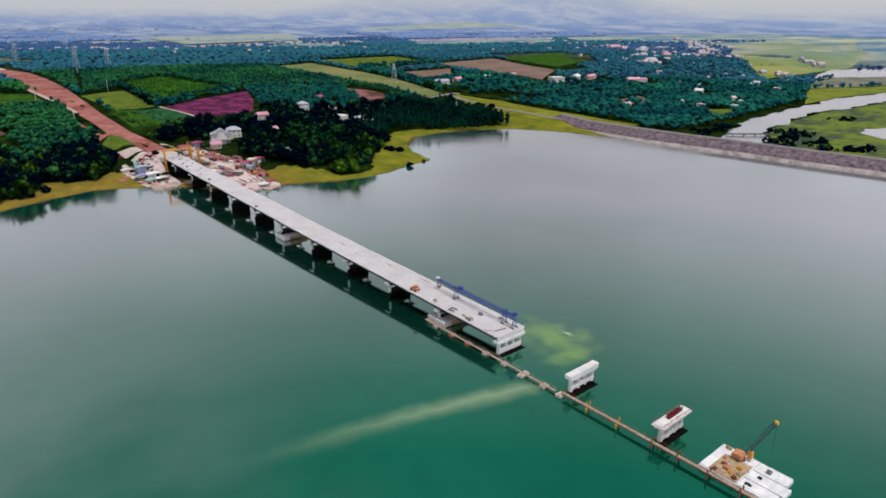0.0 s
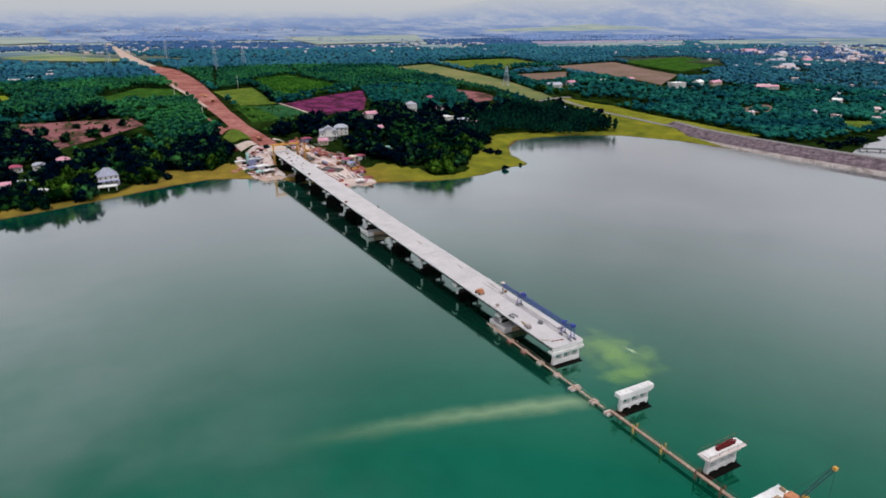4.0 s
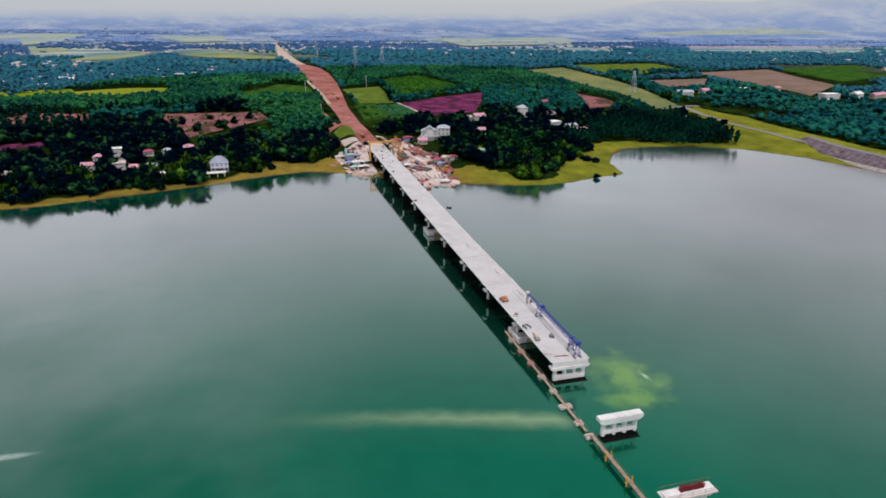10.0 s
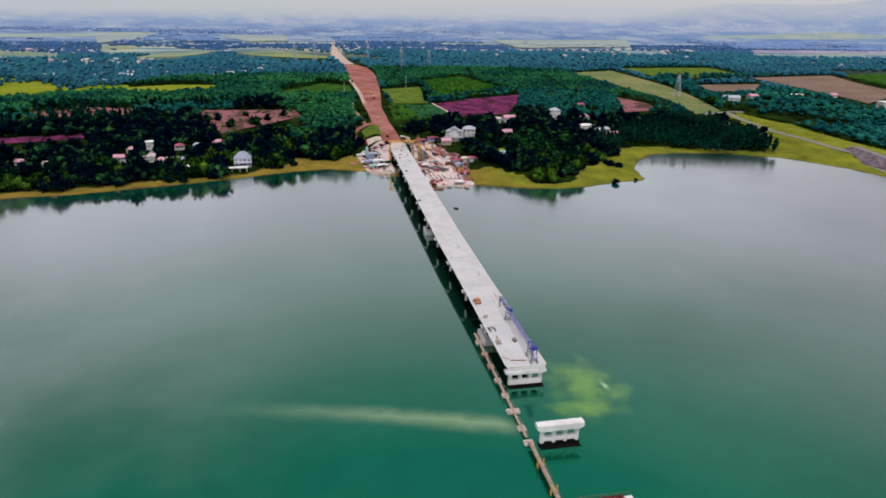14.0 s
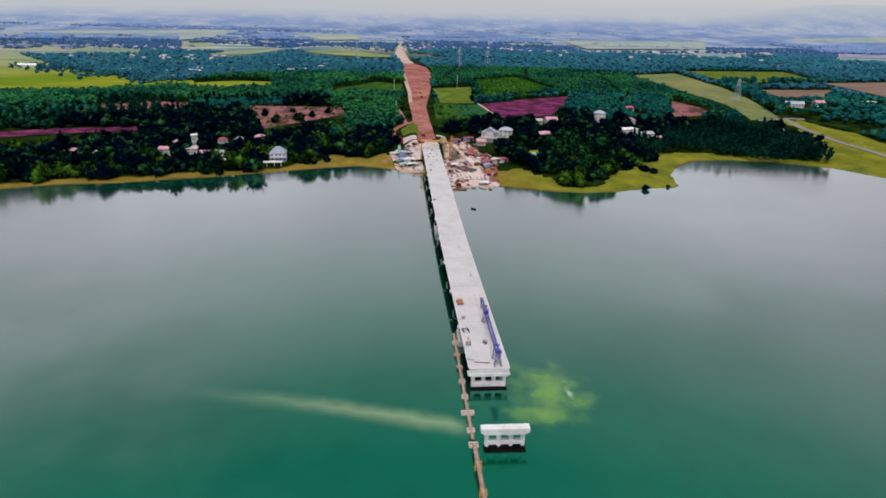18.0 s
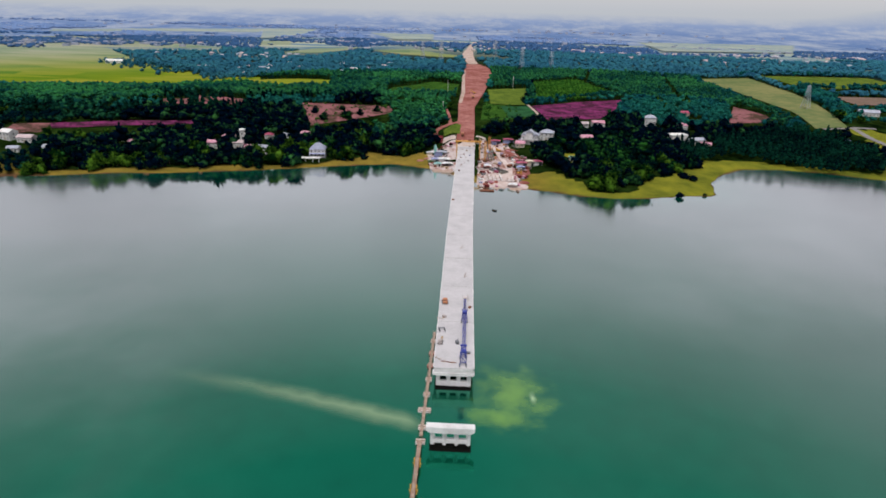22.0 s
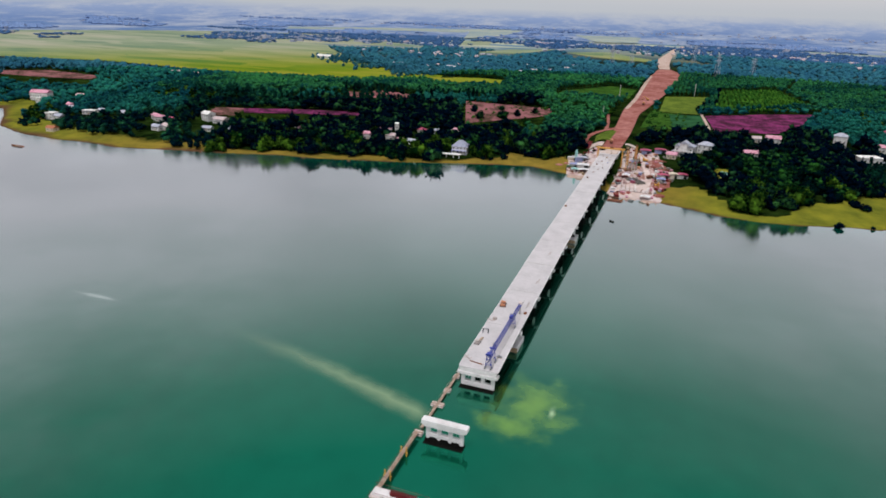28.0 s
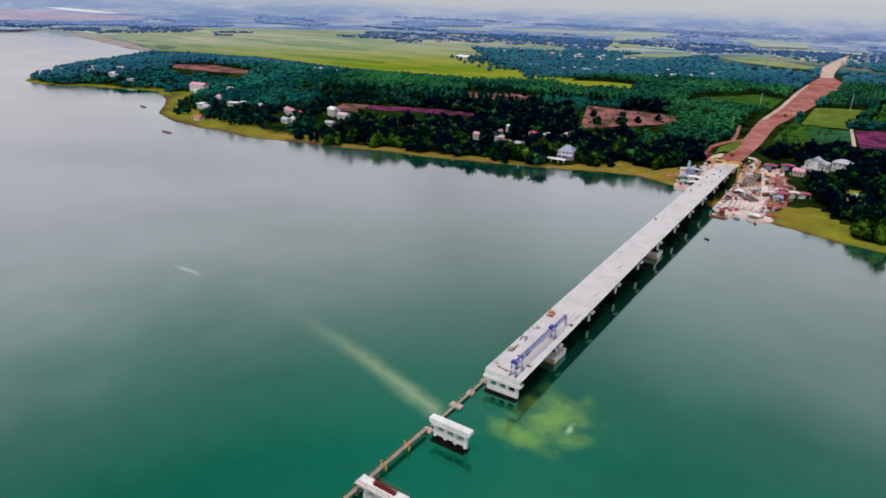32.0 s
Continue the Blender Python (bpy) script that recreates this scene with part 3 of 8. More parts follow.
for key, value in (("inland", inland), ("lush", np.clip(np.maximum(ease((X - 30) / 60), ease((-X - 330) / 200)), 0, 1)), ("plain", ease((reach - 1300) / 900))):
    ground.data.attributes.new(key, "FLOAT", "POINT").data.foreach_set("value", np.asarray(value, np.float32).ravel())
tagged(ground, "dark brush land with dry grassy lake shore", "ground", kind="structure")

# water, with silt drifting in it
M_WATER = bpy.data.materials.new("green_lake_water")
M_WATER.use_nodes = True
n_, l_ = M_WATER.node_tree.nodes, M_WATER.node_tree.links
bs = n_["Principled BSDF"]
geo = n_.new("ShaderNodeNewGeometry")


def node(kind, op=None, **at):
    q = n_.new(kind)
    if op:
        q.operation = op
    for k, v in at.items():
        slot_ = q.inputs[int(k[1:])]
        if hasattr(v, "is_linked"):
            l_.new(v, slot_)
        else:
            slot_.default_value = v
    return q.outputs[0]


wx = n_.new("ShaderNodeSeparateXYZ")
l_.new(geo.outputs["Position"], wx.inputs[0])
curl = n_.new("ShaderNodeTexNoise")
curl.inputs["Scale"].default_value = 0.11
curl.inputs["Detail"].default_value = 4
l_.new(geo.outputs["Position"], curl.inputs["Vector"])
streaky = n_.new("ShaderNodeTexNoise")
streaky.inputs["Scale"].default_value = 0.035
streaky.inputs["Detail"].default_value = 5
l_.new(geo.outputs["Position"], streaky.inputs["Vector"])
curl_c = node("ShaderNodeMath", "SUBTRACT", _0=curl.outputs["Fac"], _1=0.5)


def smooth(v, lo, hi):
    q = n_.new("ShaderNodeMapRange")
    q.interpolation_type = "SMOOTHSTEP"
    l_.new(v, q.inputs["Value"])
    q.inputs["From Min"].default_value, q.inputs["From Max"].default_value = lo, hi
    return q.outputs["Result"]


# a pale tongue that leaves the pontoon bridge and thins out towards the open lake
along = node("ShaderNodeMath", "SUBTRACT", _0=-9.0, _1=wx.outputs["X"])
mid = node("ShaderNodeMath", "MULTIPLY_ADD", _0=along, _1=0.345, _2=-23.2)
bend = node("ShaderNodeMath", "MULTIPLY", _0=along, _1=along)
mid = node("ShaderNodeMath", "MULTIPLY_ADD", _0=bend, _1=-0.0009, _2=mid)
side = node("ShaderNodeMath", "SUBTRACT", _0=wx.outputs["Y"], _1=mid)
side = node("ShaderNodeMath", "MULTIPLY_ADD", _0=curl_c, _1=5.0, _2=side)
side = node("ShaderNodeMath", "ABSOLUTE", _0=side)
tongue = node("ShaderNodeMath", "SUBTRACT", _0=1.0, _1=smooth(side, -3.5, 7.0))
tongue = node("ShaderNodeMath", "MULTIPLY", _0=tongue, _1=smooth(along, -2.0, 6.0))
fade = node("ShaderNodeMath", "SUBTRACT", _0=1.0, _1=smooth(along, 15.0, 105.0))
tongue = node("ShaderNodeMath", "MULTIPLY", _0=tongue, _1=fade)


def cloud(cx_, cy_, rx_, ry_):
    u = node("ShaderNodeMath", "MULTIPLY_ADD", _0=wx.outputs["X"], _1=1 / rx_, _2=-cx_ / rx_)
    v = node("ShaderNodeMath", "MULTIPLY_ADD", _0=wx.outputs["Y"], _1=1 / ry_, _2=-cy_ / ry_)
    u = node("ShaderNodeMath", "MULTIPLY", _0=u, _1=u)
    v = node("ShaderNodeMath", "MULTIPLY_ADD", _0=v, _1=v, _2=u)
    v = node("ShaderNodeMath", "SQRT", _0=v)
    v = node("ShaderNodeMath", "MULTIPLY_ADD", _0=curl_c, _1=2.4, _2=v)
    return node("ShaderNodeMath", "SUBTRACT", _0=1.0, _1=smooth(v, -0.1, 1.5))


plume = cloud(20, -4, 12, 15)
plume_b = cloud(16, -17, 11, 7)
plume = node("ShaderNodeMath", "MAXIMUM", _0=plume, _1=plume_b)
foam = cloud(26.5, -5, 1.3, 3.4)
froth = cloud(-176, 3.5, 11, 1.2)


def tint(base, colour, amount, share):
    q = n_.new("ShaderNodeMix")
    q.data_type = "RGBA"
    f = node("ShaderNodeMath", "MULTIPLY", _0=amount, _1=share)
    l_.new(f, q.inputs["Factor"])
    l_.new(base, q.inputs["A"])
    q.inputs["B"].default_value = (*colour, 1)
    return q.outputs["Result"]


depth_ramp = n_.new("ShaderNodeValToRGB")
depth_ramp.color_ramp.elements[0].position, depth_ramp.color_ramp.elements[0].color = 0.35, (0.0006, 0.014, 0.0088, 1)
depth_ramp.color_ramp.elements[1].position, depth_ramp.color_ramp.elements[1].color = 0.65, (0.001, 0.019, 0.012, 1)
l_.new(streaky.outputs["Fac"], depth_ramp.inputs["Fac"])
col = tint(depth_ramp.outputs["Color"], (0.002, 0.10, 0.055), cloud(-5, -45, 110, 75), 0.16)
col = tint(col, (0.24, 0.34, 0.02), plume, 0.45)
col = tint(col, (0.42, 0.43, 0.24), tongue, 0.5)
col = tint(col, (0.5, 0.6, 0.35), foam, 0.7)
col = tint(col, (0.6, 0.62, 0.6), froth, 0.36)
l_.new(col, bs.inputs["Base Color"])
bs.inputs["IOR"].default_value = 1.33
bs.inputs["Specular IOR Level"].default_value = 0.0
bs.inputs["Roughness"].default_value = 0.6
ripple = n_.new("ShaderNodeTexNoise")
ripple.inputs["Scale"].default_value = 0.8
ripple.inputs["Detail"].default_value = 3
l_.new(geo.outputs["Position"], ripple.inputs["Vector"])
rb = n_.new("ShaderNodeBump")
rb.inputs["Strength"].default_value = 0.25
rb.inputs["Distance"].default_value = 0.015
l_.new(ripple.outputs["Fac"], rb.inputs["Height"])
# breezes ruffle the open water in patches, the works stir it round the bridge end
breeze = n_.new("ShaderNodeTexNoise")
breeze.inputs["Scale"].default_value = 0.0062
breeze.inputs["Detail"].default_value = 3
l_.new(geo.outputs["Position"], breeze.inputs["Vector"])
ruffle = node("ShaderNodeMath", "MULTIPLY", _0=smooth(node("ShaderNodeMath", "ABSOLUTE", _0=wx.outputs["X"]), 15.0, 60.0), _1=smooth(breeze.outputs["Fac"], 0.4, 0.56))
ruffle = node("ShaderNodeMath", "MAXIMUM", _0=ruffle, _1=node("ShaderNodeMath", "MULTIPLY", _0=cloud(4, -22, 34, 26), _1=0.5))
chop = node("ShaderNodeMath", "MULTIPLY_ADD", _0=ruffle, _1=0.15, _2=0.07)
# steep views give back a green share of the sky, flat views nearly all of it
deep = n_.new("ShaderNodeBsdfGlossy")
deep.inputs["Color"].default_value = (0.011, 0.19, 0.112, 1)
l_.new(chop, deep.inputs["Roughness"])
sheen = n_.new("ShaderNodeBsdfGlossy")
sheen.inputs["Color"].default_value = (1.0, 0.955, 0.97, 1)
l_.new(chop, sheen.inputs["Roughness"])
for q in (deep, sheen):
    l_.new(rb.outputs["Normal"], q.inputs["Normal"])
both = n_.new("ShaderNodeAddShader")
l_.new(bs.outputs[0], both.inputs[0])
l_.new(deep.outputs[0], both.inputs[1])
facing = n_.new("ShaderNodeLayerWeight")
facing.inputs["Blend"].default_value = 0.5
gloss = n_.new("ShaderNodeValToRGB")
for pos, val in ((0.48, 0.06), (0.56, 0.21), (0.64, 0.43), (0.74, 0.76), (0.86, 0.94)):
    gloss.color_ramp.elements.new(pos).color = (val, val, val, 1)
gloss.color_ramp.elements[0].position, gloss.color_ramp.elements[0].color = 0.39, (0.0, 0.0, 0.0, 1)
gloss.color_ramp.elements[-1].position, gloss.color_ramp.elements[-1].color = 1.0, (0.97, 0.97, 0.97, 1)
l_.new(facing.outputs["Facing"], gloss.inputs["Fac"])
# calm, bright slicks away from the stirred-up water round the bridge
slick = n_.new("ShaderNodeTexNoise")
slick.inputs["Scale"].default_value = 0.011
slick.inputs["Detail"].default_value = 4
slick.inputs["Roughness"].default_value = 0.55
l_.new(geo.outputs["Position"], slick.inputs["Vector"])
away = node("ShaderNodeMath", "ADD", _0=wx.outputs["X"], _1=20.0)
away = node("ShaderNodeMath", "ABSOLUTE", _0=away)
film = node("ShaderNodeMath", "MULTIPLY", _0=smooth(away, 20.0, 150.0), _1=smooth(slick.outputs["Fac"], 0.34, 0.66))
film = node("ShaderNodeMath", "MULTIPLY", _0=film, _1=0.17)
# the near water east of the bridge stays deep green
near_y = node("ShaderNodeMath", "SUBTRACT", _0=1.0, _1=smooth(wx.outputs["Y"], -10.0, 130.0))
east = node("ShaderNodeMath", "MULTIPLY", _0=smooth(wx.outputs["X"], 10.0, 70.0), _1=near_y)
keep = node("ShaderNodeMath", "MULTIPLY_ADD", _0=east, _1=-0.8, _2=1.0)
film = node("ShaderNodeMath", "MULTIPLY", _0=film, _1=keep)
room = node("ShaderNodeMath", "SUBTRACT", _0=1.0, _1=gloss.outputs["Color"])
share_ = node("ShaderNodeMath", "MULTIPLY_ADD", _0=film, _1=room, _2=gloss.outputs["Color"])
surface = n_.new("ShaderNodeMixShader")
l_.new(share_, surface.inputs["Fac"])
l_.new(both.outputs[0], surface.inputs[1])
l_.new(sheen.outputs[0], surface.inputs[2])
# cloudy teal water in the shallows along the bank
shoal = n_.new("ShaderNodeAttribute")
shoal.attribute_name = "shallow"
murk = n_.new("ShaderNodeMix")
murk.data_type = "RGBA"
l_.new(shoal.outputs["Fac"], murk.inputs["Factor"])
murk.inputs["A"].default_value = (0, 0, 0, 1)
murk.inputs["B"].default_value = (0.0, 0.024, 0.014, 1)
cloudy = n_.new("ShaderNodeBsdfDiffuse")
l_.new(murk.outputs["Result"], cloudy.inputs["Color"])
total = n_.new("ShaderNodeAddShader")
l_.new(surface.outputs[0], total.inputs[0])
l_.new(cloudy.outputs[0], total.inputs[1])
l_.new(total.outputs[0], n_["Material Output"].inputs["Surface"])

wxs, wys = gx[gx <= 560], np.append(gy[gy <= 930], 960.0)
WX, WY = np.meshgrid(wxs, wys)
wid = np.arange(WX.size).reshape(WX.shape)
wf = np.stack([wid[:-1, :-1], wid[:-1, 1:], wid[1:, 1:], wid[1:, :-1]], -1).reshape(-1, 4)
lake = new("water", mesh_of("water", np.stack([WX, WY, 0 * WX], -1).reshape(-1, 3), wf, [M_WATER]))
reach_in = -shore_gap(WX, WY)
lake.data.attributes.new("shallow", "FLOAT", "POINT").data.foreach_set("value", np.exp(-np.clip(reach_in, 0, 900) / 24.0).astype(np.float32).ravel())
tagged(lake, "still green reservoir water with drifting pale silt", "lake", kind="structure")


def sheet(name, rail_a, rail_b, material, label, category, lift=0.25, across=12, length=24, kind="structure", flat=None, ragged=0.0):
    """Land cover between two rails, laid on the ground; ragged shifts the edges to and fro."""
    def spread(rail):
        rail = np.asarray(rail, float)
        s = np.r_[0, np.cumsum(np.hypot(*np.diff(rail, axis=0).T))]
        q = np.linspace(0, s[-1], length)
        return np.stack([np.interp(q, s, rail[:, 0]), np.interp(q, s, rail[:, 1])], -1)
    a, b = spread(rail_a), spread(rail_b)
    if ragged:
        for q, s in ((a, 1), (b, -1)):
            w = q[:, 0] / 9.0 + s * q[:, 1] / 13.0
            q[:, 1] += ragged * (np.sin(w) + 0.7 * np.sin(2.3 * w + 1) + 0.5 * np.sin(4.9 * w + s))
    t = np.linspace(0, 1, across)[None, :, None]
    p = a[:, None] * (1 - t) + b[:, None] * t
    if flat is None:
        z = ground_z(p[..., 0], p[..., 1]) + lift
    elif isinstance(flat, str):
        z = np.maximum(plain_z(p[..., 0], p[..., 1]), 7.5) + (2.0 if flat == "plain" else 4.0)
    else:
        z = np.full(p.shape[:2], flat)
    v = np.concatenate([p, z[..., None]], -1).reshape(-1, 3)
    i = np.arange(length * across).reshape(length, across)
    f = np.stack([i[:-1, :-1], i[:-1, 1:], i[1:, 1:], i[1:, :-1]], -1).reshape(-1, 4)
    ob = new(name, mesh_of(name, v, f, [material]))
    CLEAR.append(list(map(tuple, np.asarray(rail_a, float))) + list(map(tuple, np.asarray(rail_b, float)))[::-1])
    return tagged(ob, label, category, kind=kind)


CLEAR = []
ROADS = [([(-3, 360), (-4, 560), (2, 760), (8, 1000), (4, 1190), (-12, 1400), (-14, 1800)], 19.0)]
# the graded road line that carries on from the bridge
sheet("road", [(-11, 352), (-12, 466), (-15, 580), (-14, 700), (-18, 900), (-17, 1060), (-14, 1195)], [(4, 352), (5, 440), (4, 560), (15, 690), (27, 850), (33, 1000), (30, 1110), (10, 1200)],
      M_RED_EARTH, "graded red laterite earth road with wheel ruts", "road", 0.3, 14, 90)
sheet("road", [(-12, 1195), (-24, 1330), (-33, 1430), (-28, 1615), (-22, 1794), (-9, 2480)], [(9, 1195), (2, 1300), (-3, 1500), (-6, 1806), (5, 2480)],
      M_PALE_EARTH, "pale graded earth road running to the horizon", "road", 0.9, 8, 60)
sheet("track", [(-31, 405), (-35, 427), (-35, 452), (-31, 466), (-22, 476), (-13, 486), (-14, 590)], [(-27, 405), (-31, 430), (-31, 448), (-28, 458), (-20, 468), (-9, 478), (-9, 590)],
      M_RED_EARTH, "winding red earth site track", "road", 0.36, 4, 40)
sheet("track", [(-29, 546), (-24, 510), (-22, 474)], [(-26, 546), (-21, 510), (-18, 474)], M_RED_EARTH, "short red earth spur track", "road", 0.4, 4, 20)
sheet("verge", [(-24, 425), (-26, 452), (-14, 472)], [(-9, 412), (-9, 440), (-9, 466)], M_CROP_Y, "bright green grass verge between track and road", "verge", 0.34, 6, 14)
sheet("track", [(-15, 592), (-14, 700), (-18, 900), (-17, 1040)], [(-11, 592), (-9, 700), (-13, 900), (-14, 1040)], M_PALE_EARTH, "pale worn haul track along the red earth road", "road", 0.42, 4, 40, ragged=0.5)
CLEAR.pop()
sheet("track", [(66, 602), (74, 498)], [(69, 602), (77, 498)], M_PALE_EARTH, "narrow pale path beside the ploughed plot", "path", 0.45, 3, 14, ragged=0.2)
sheet("yard", [(-24, 392), (-24, 416)], [(-12, 384), (-12, 402)], M_PALE_PAD, "pale graded platform behind the abutment", "yard", 0.35, 10, 16)
sheet("approach", [(-11, 354), (-11, 376)], [(4, 354), (6, 378)], M_PALE_PAD, "pale crushed-stone approach to the deck", "road", 0.5, 8, 12)
sheet("yard", [(6, 398), (6, 405)], [(16, 402), (15, 409)], M_PALE_PAD, "pale graded strip beside the road", "yard", 0.35, 6, 8)
sheet("earth_rim", [(-24, 398), (-25, 426)], [(-29, 402), (-30, 434)], M_WET_EARTH, "dark red wet earth rim of the platform", "earth", 0.5, 4, 10)
sheet("scrub_field", [(-112, 735), (-60, 836), (-20, 800)], [(-113, 677), (-55, 700), (-20, 690)], M_SCRUB, "bright green scrubby clearing beside the road", "field", 0.3)
# tilled and planted plots
FIELDS = [
    ("ploughed_field", [(71, 592), (130, 634), (200, 668)], [(80, 494), (140, 520), (168, 580)], M_PLUM, "ploughed purple-red soil plot", 0.3),
    ("cleared_plot", [(-196, 560), (-91, 552)], [(-158, 448), (-84, 520)], M_PLOT, "cleared pinkish soil plot with scrub", 0.3),
    ("cleared_plot", [(-399, 408), (-336, 431), (-273, 442)], [(-387, 391), (-329, 413), (-266, 427)], M_PLUM, "narrow bare purple soil strip", 0.3),
    ("cleared_plot", [(-357, 556), (-268, 570)], [(-337, 514), (-266, 533)], M_PLOT, "cleared pinkish soil plot", 0.3),
    ("crop_field", [(22, 742), (78, 766)], [(23, 594), (65, 598)], M_CROP_Y, "yellow-green crop plot", 0.3),
    ("crop_field", [(34, 580), (70, 590)], [(41, 500), (73, 515)], M_CROP, "young dark-green crop plot", 0.3),
    ("scrub_field", [(11, 492), (14, 590)], [(56, 496), (40, 590)], M_SCRUB, "bright green scrubby plot beside the road", 0.25),
    ("pasture", [(391, 1005), (384, 750), (384, 620), (362, 507)], [(495, 1037), (474, 804), (440, 660), (398, 514)], M_STRIP, "olive pasture strip between plantations", 0.3),
    ("crop_field", [(540, 1103), (749, 1110)], [(524, 890), (708, 897)], M_CROP_Y, "yellow-green crop field", 0.3),
    ("tilled_field", [(515, 785), (636, 777)], [(498, 682), (565, 691)], M_BROWN, "brown tilled field between woods", 0.3),
    ("tilled_field", [(690, 890), (888, 925)], [(640, 560), (768, 643)], M_BROWN, "long brown tilled field", 0.3),
    ("crop_field", [(922, 947), (1160, 975)], [(830, 690), (1060, 780)], M_SCRUB, "broad green crop field", 0.3),
    ("tilled_field", [(323, 635), (337, 570)], [(280, 528), (327, 532)], M_PLOT, "small bare brown plot", 0.3),
    ("cleared_plot", [(-334, 595), (-263, 576)], [(-318, 535), (-252, 528)], M_PLOT, "bare pinkish plot among trees", 0.3),
    ("cleared_plot", [(-428, 398), (-396, 408)], [(-418, 366), (-388, 376)], M_PLOT, "small bare reddish plot", 0.3),
    ("cleared_plot", [(-903, 512), (-850, 548), (-745, 545)], [(-890, 492), (-833, 500), (-740, 520)], M_PLOT, "long bare reddish plot with a pale lane", 0.3),
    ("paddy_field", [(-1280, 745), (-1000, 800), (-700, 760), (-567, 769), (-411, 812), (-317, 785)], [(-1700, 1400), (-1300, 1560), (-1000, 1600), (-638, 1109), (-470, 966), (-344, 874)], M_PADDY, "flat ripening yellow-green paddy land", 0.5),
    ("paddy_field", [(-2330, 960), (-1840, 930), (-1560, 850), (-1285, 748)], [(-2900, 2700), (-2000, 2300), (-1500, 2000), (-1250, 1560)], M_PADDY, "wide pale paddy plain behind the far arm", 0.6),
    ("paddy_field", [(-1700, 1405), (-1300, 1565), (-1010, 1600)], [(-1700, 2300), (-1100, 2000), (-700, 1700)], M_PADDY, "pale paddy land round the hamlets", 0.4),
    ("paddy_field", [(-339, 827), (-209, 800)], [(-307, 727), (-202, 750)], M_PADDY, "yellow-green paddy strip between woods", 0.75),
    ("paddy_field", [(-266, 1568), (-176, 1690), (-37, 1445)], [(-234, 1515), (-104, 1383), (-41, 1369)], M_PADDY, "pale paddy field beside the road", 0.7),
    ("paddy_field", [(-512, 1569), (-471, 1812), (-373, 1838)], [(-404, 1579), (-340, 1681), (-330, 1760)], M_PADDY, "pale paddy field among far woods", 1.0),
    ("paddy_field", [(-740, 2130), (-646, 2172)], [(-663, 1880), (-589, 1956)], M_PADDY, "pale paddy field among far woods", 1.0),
    ("flood_meadow", [(470, 114), (509, 140), (560, 160), (635, 168), (729, 174), (858, 160), (1010, 150)], [(455, -80), (700, -80), (1100, -80)], M_MEADOW, "patchy green flood meadow below the dam", 0.3),
    ("flood_meadow", [(790, 222), (915, 222), (1018, 205), (1200, 170)], [(985, 298), (1099, 245), (1200, 225), (1400, 190)], M_MEADOW_BRIGHT, "bright grassy bank between two river arms", 0.3),
    ("marsh", [(990, 303), (1109, 250), (1250, 222), (1450, 190)], [(1090, 332), (1225, 350), (1330, 294), (1560, 240)], M_WETLAND, "grey-green marsh by the river", 0.3),
    ("crop_field", [(621, 273), (662, 256)], [(566, 232), (596, 222)], M_CROP_Y, "small yellow-green plot beside the river woods", 0.3),
    ("tilled_field", [(572, 376), (655, 392)], [(560, 345), (620, 345)], M_BROWN, "small brown plot among river woods", 0.3),
    ("paddy_field", [(1100, 420), (1500, 700), (1900, 900), (2045, 1122)], [(1500, 420), (1900, 520), (2200, 650), (2600, 800)], M_PADDY, "pale paddy plain beyond the river", 0.3),
]
for nm, ra, rb_, mt, lab, lf in FIELDS:
    sheet(nm, ra, rb_, mt, lab, "field", lf)
sheet("river", [(455, 160), (480, 172), (532, 185), (596, 204), (684, 208), (766, 214), (800, 210), (843, 219), (915, 214), (1018, 197), (1500, 110)],
      [(455, 118), (490, 130), (509, 144), (559, 164), (589, 159), (635, 173), (729, 180), (779, 166), (858, 166), (910, 163), (1400, 40)],
      M_WATER, "pale river channel below the dam", "river", 0, 8, 90, flat=1.9, ragged=2.6)
sheet("river", [(1100, 338), (1115, 345), (1268, 395), (1406, 423), (1491, 398), (1800, 300)], [(1096, 334), (1162, 348), (1225, 355), (1270, 322), (1327, 294), (1600, 200)], M_WATER, "pale river bend beyond the marsh", "river", 0, 6, 50, flat=1.9, ragged=3)
sheet("pond", [(598, 90), (625, 92), (700, 70)], [(578, 60), (620, 62), (700, 50)], M_WATER, "small pale pond in the flood meadow", "pond", 0, 5, 20, flat=1.95, ragged=2)
sheet("river", [(2000, 560), (2202, 627), (2314, 698), (2500, 760)], [(2000, 540), (2129, 545), (2262, 587), (2500, 640)], M_WATER, "far pale reach of the river", "river", 0, 4, 20, flat=7.5, ragged=3)

sheet("bank", [(-3400, 785), (-2900, 798), (-2282, 855), (-2187, 911), (-2041, 923), (-1837, 879), (-1559, 796), (-1325, 738)], [(-3400, 850), (-2900, 870), (-2290, 940), (-2187, 975), (-2041, 985), (-1837, 935), (-1559, 835), (-1290, 752)],
      M_BANK, "bare grey-brown bank of the far arm", "bank", 0.25, 6, 60)

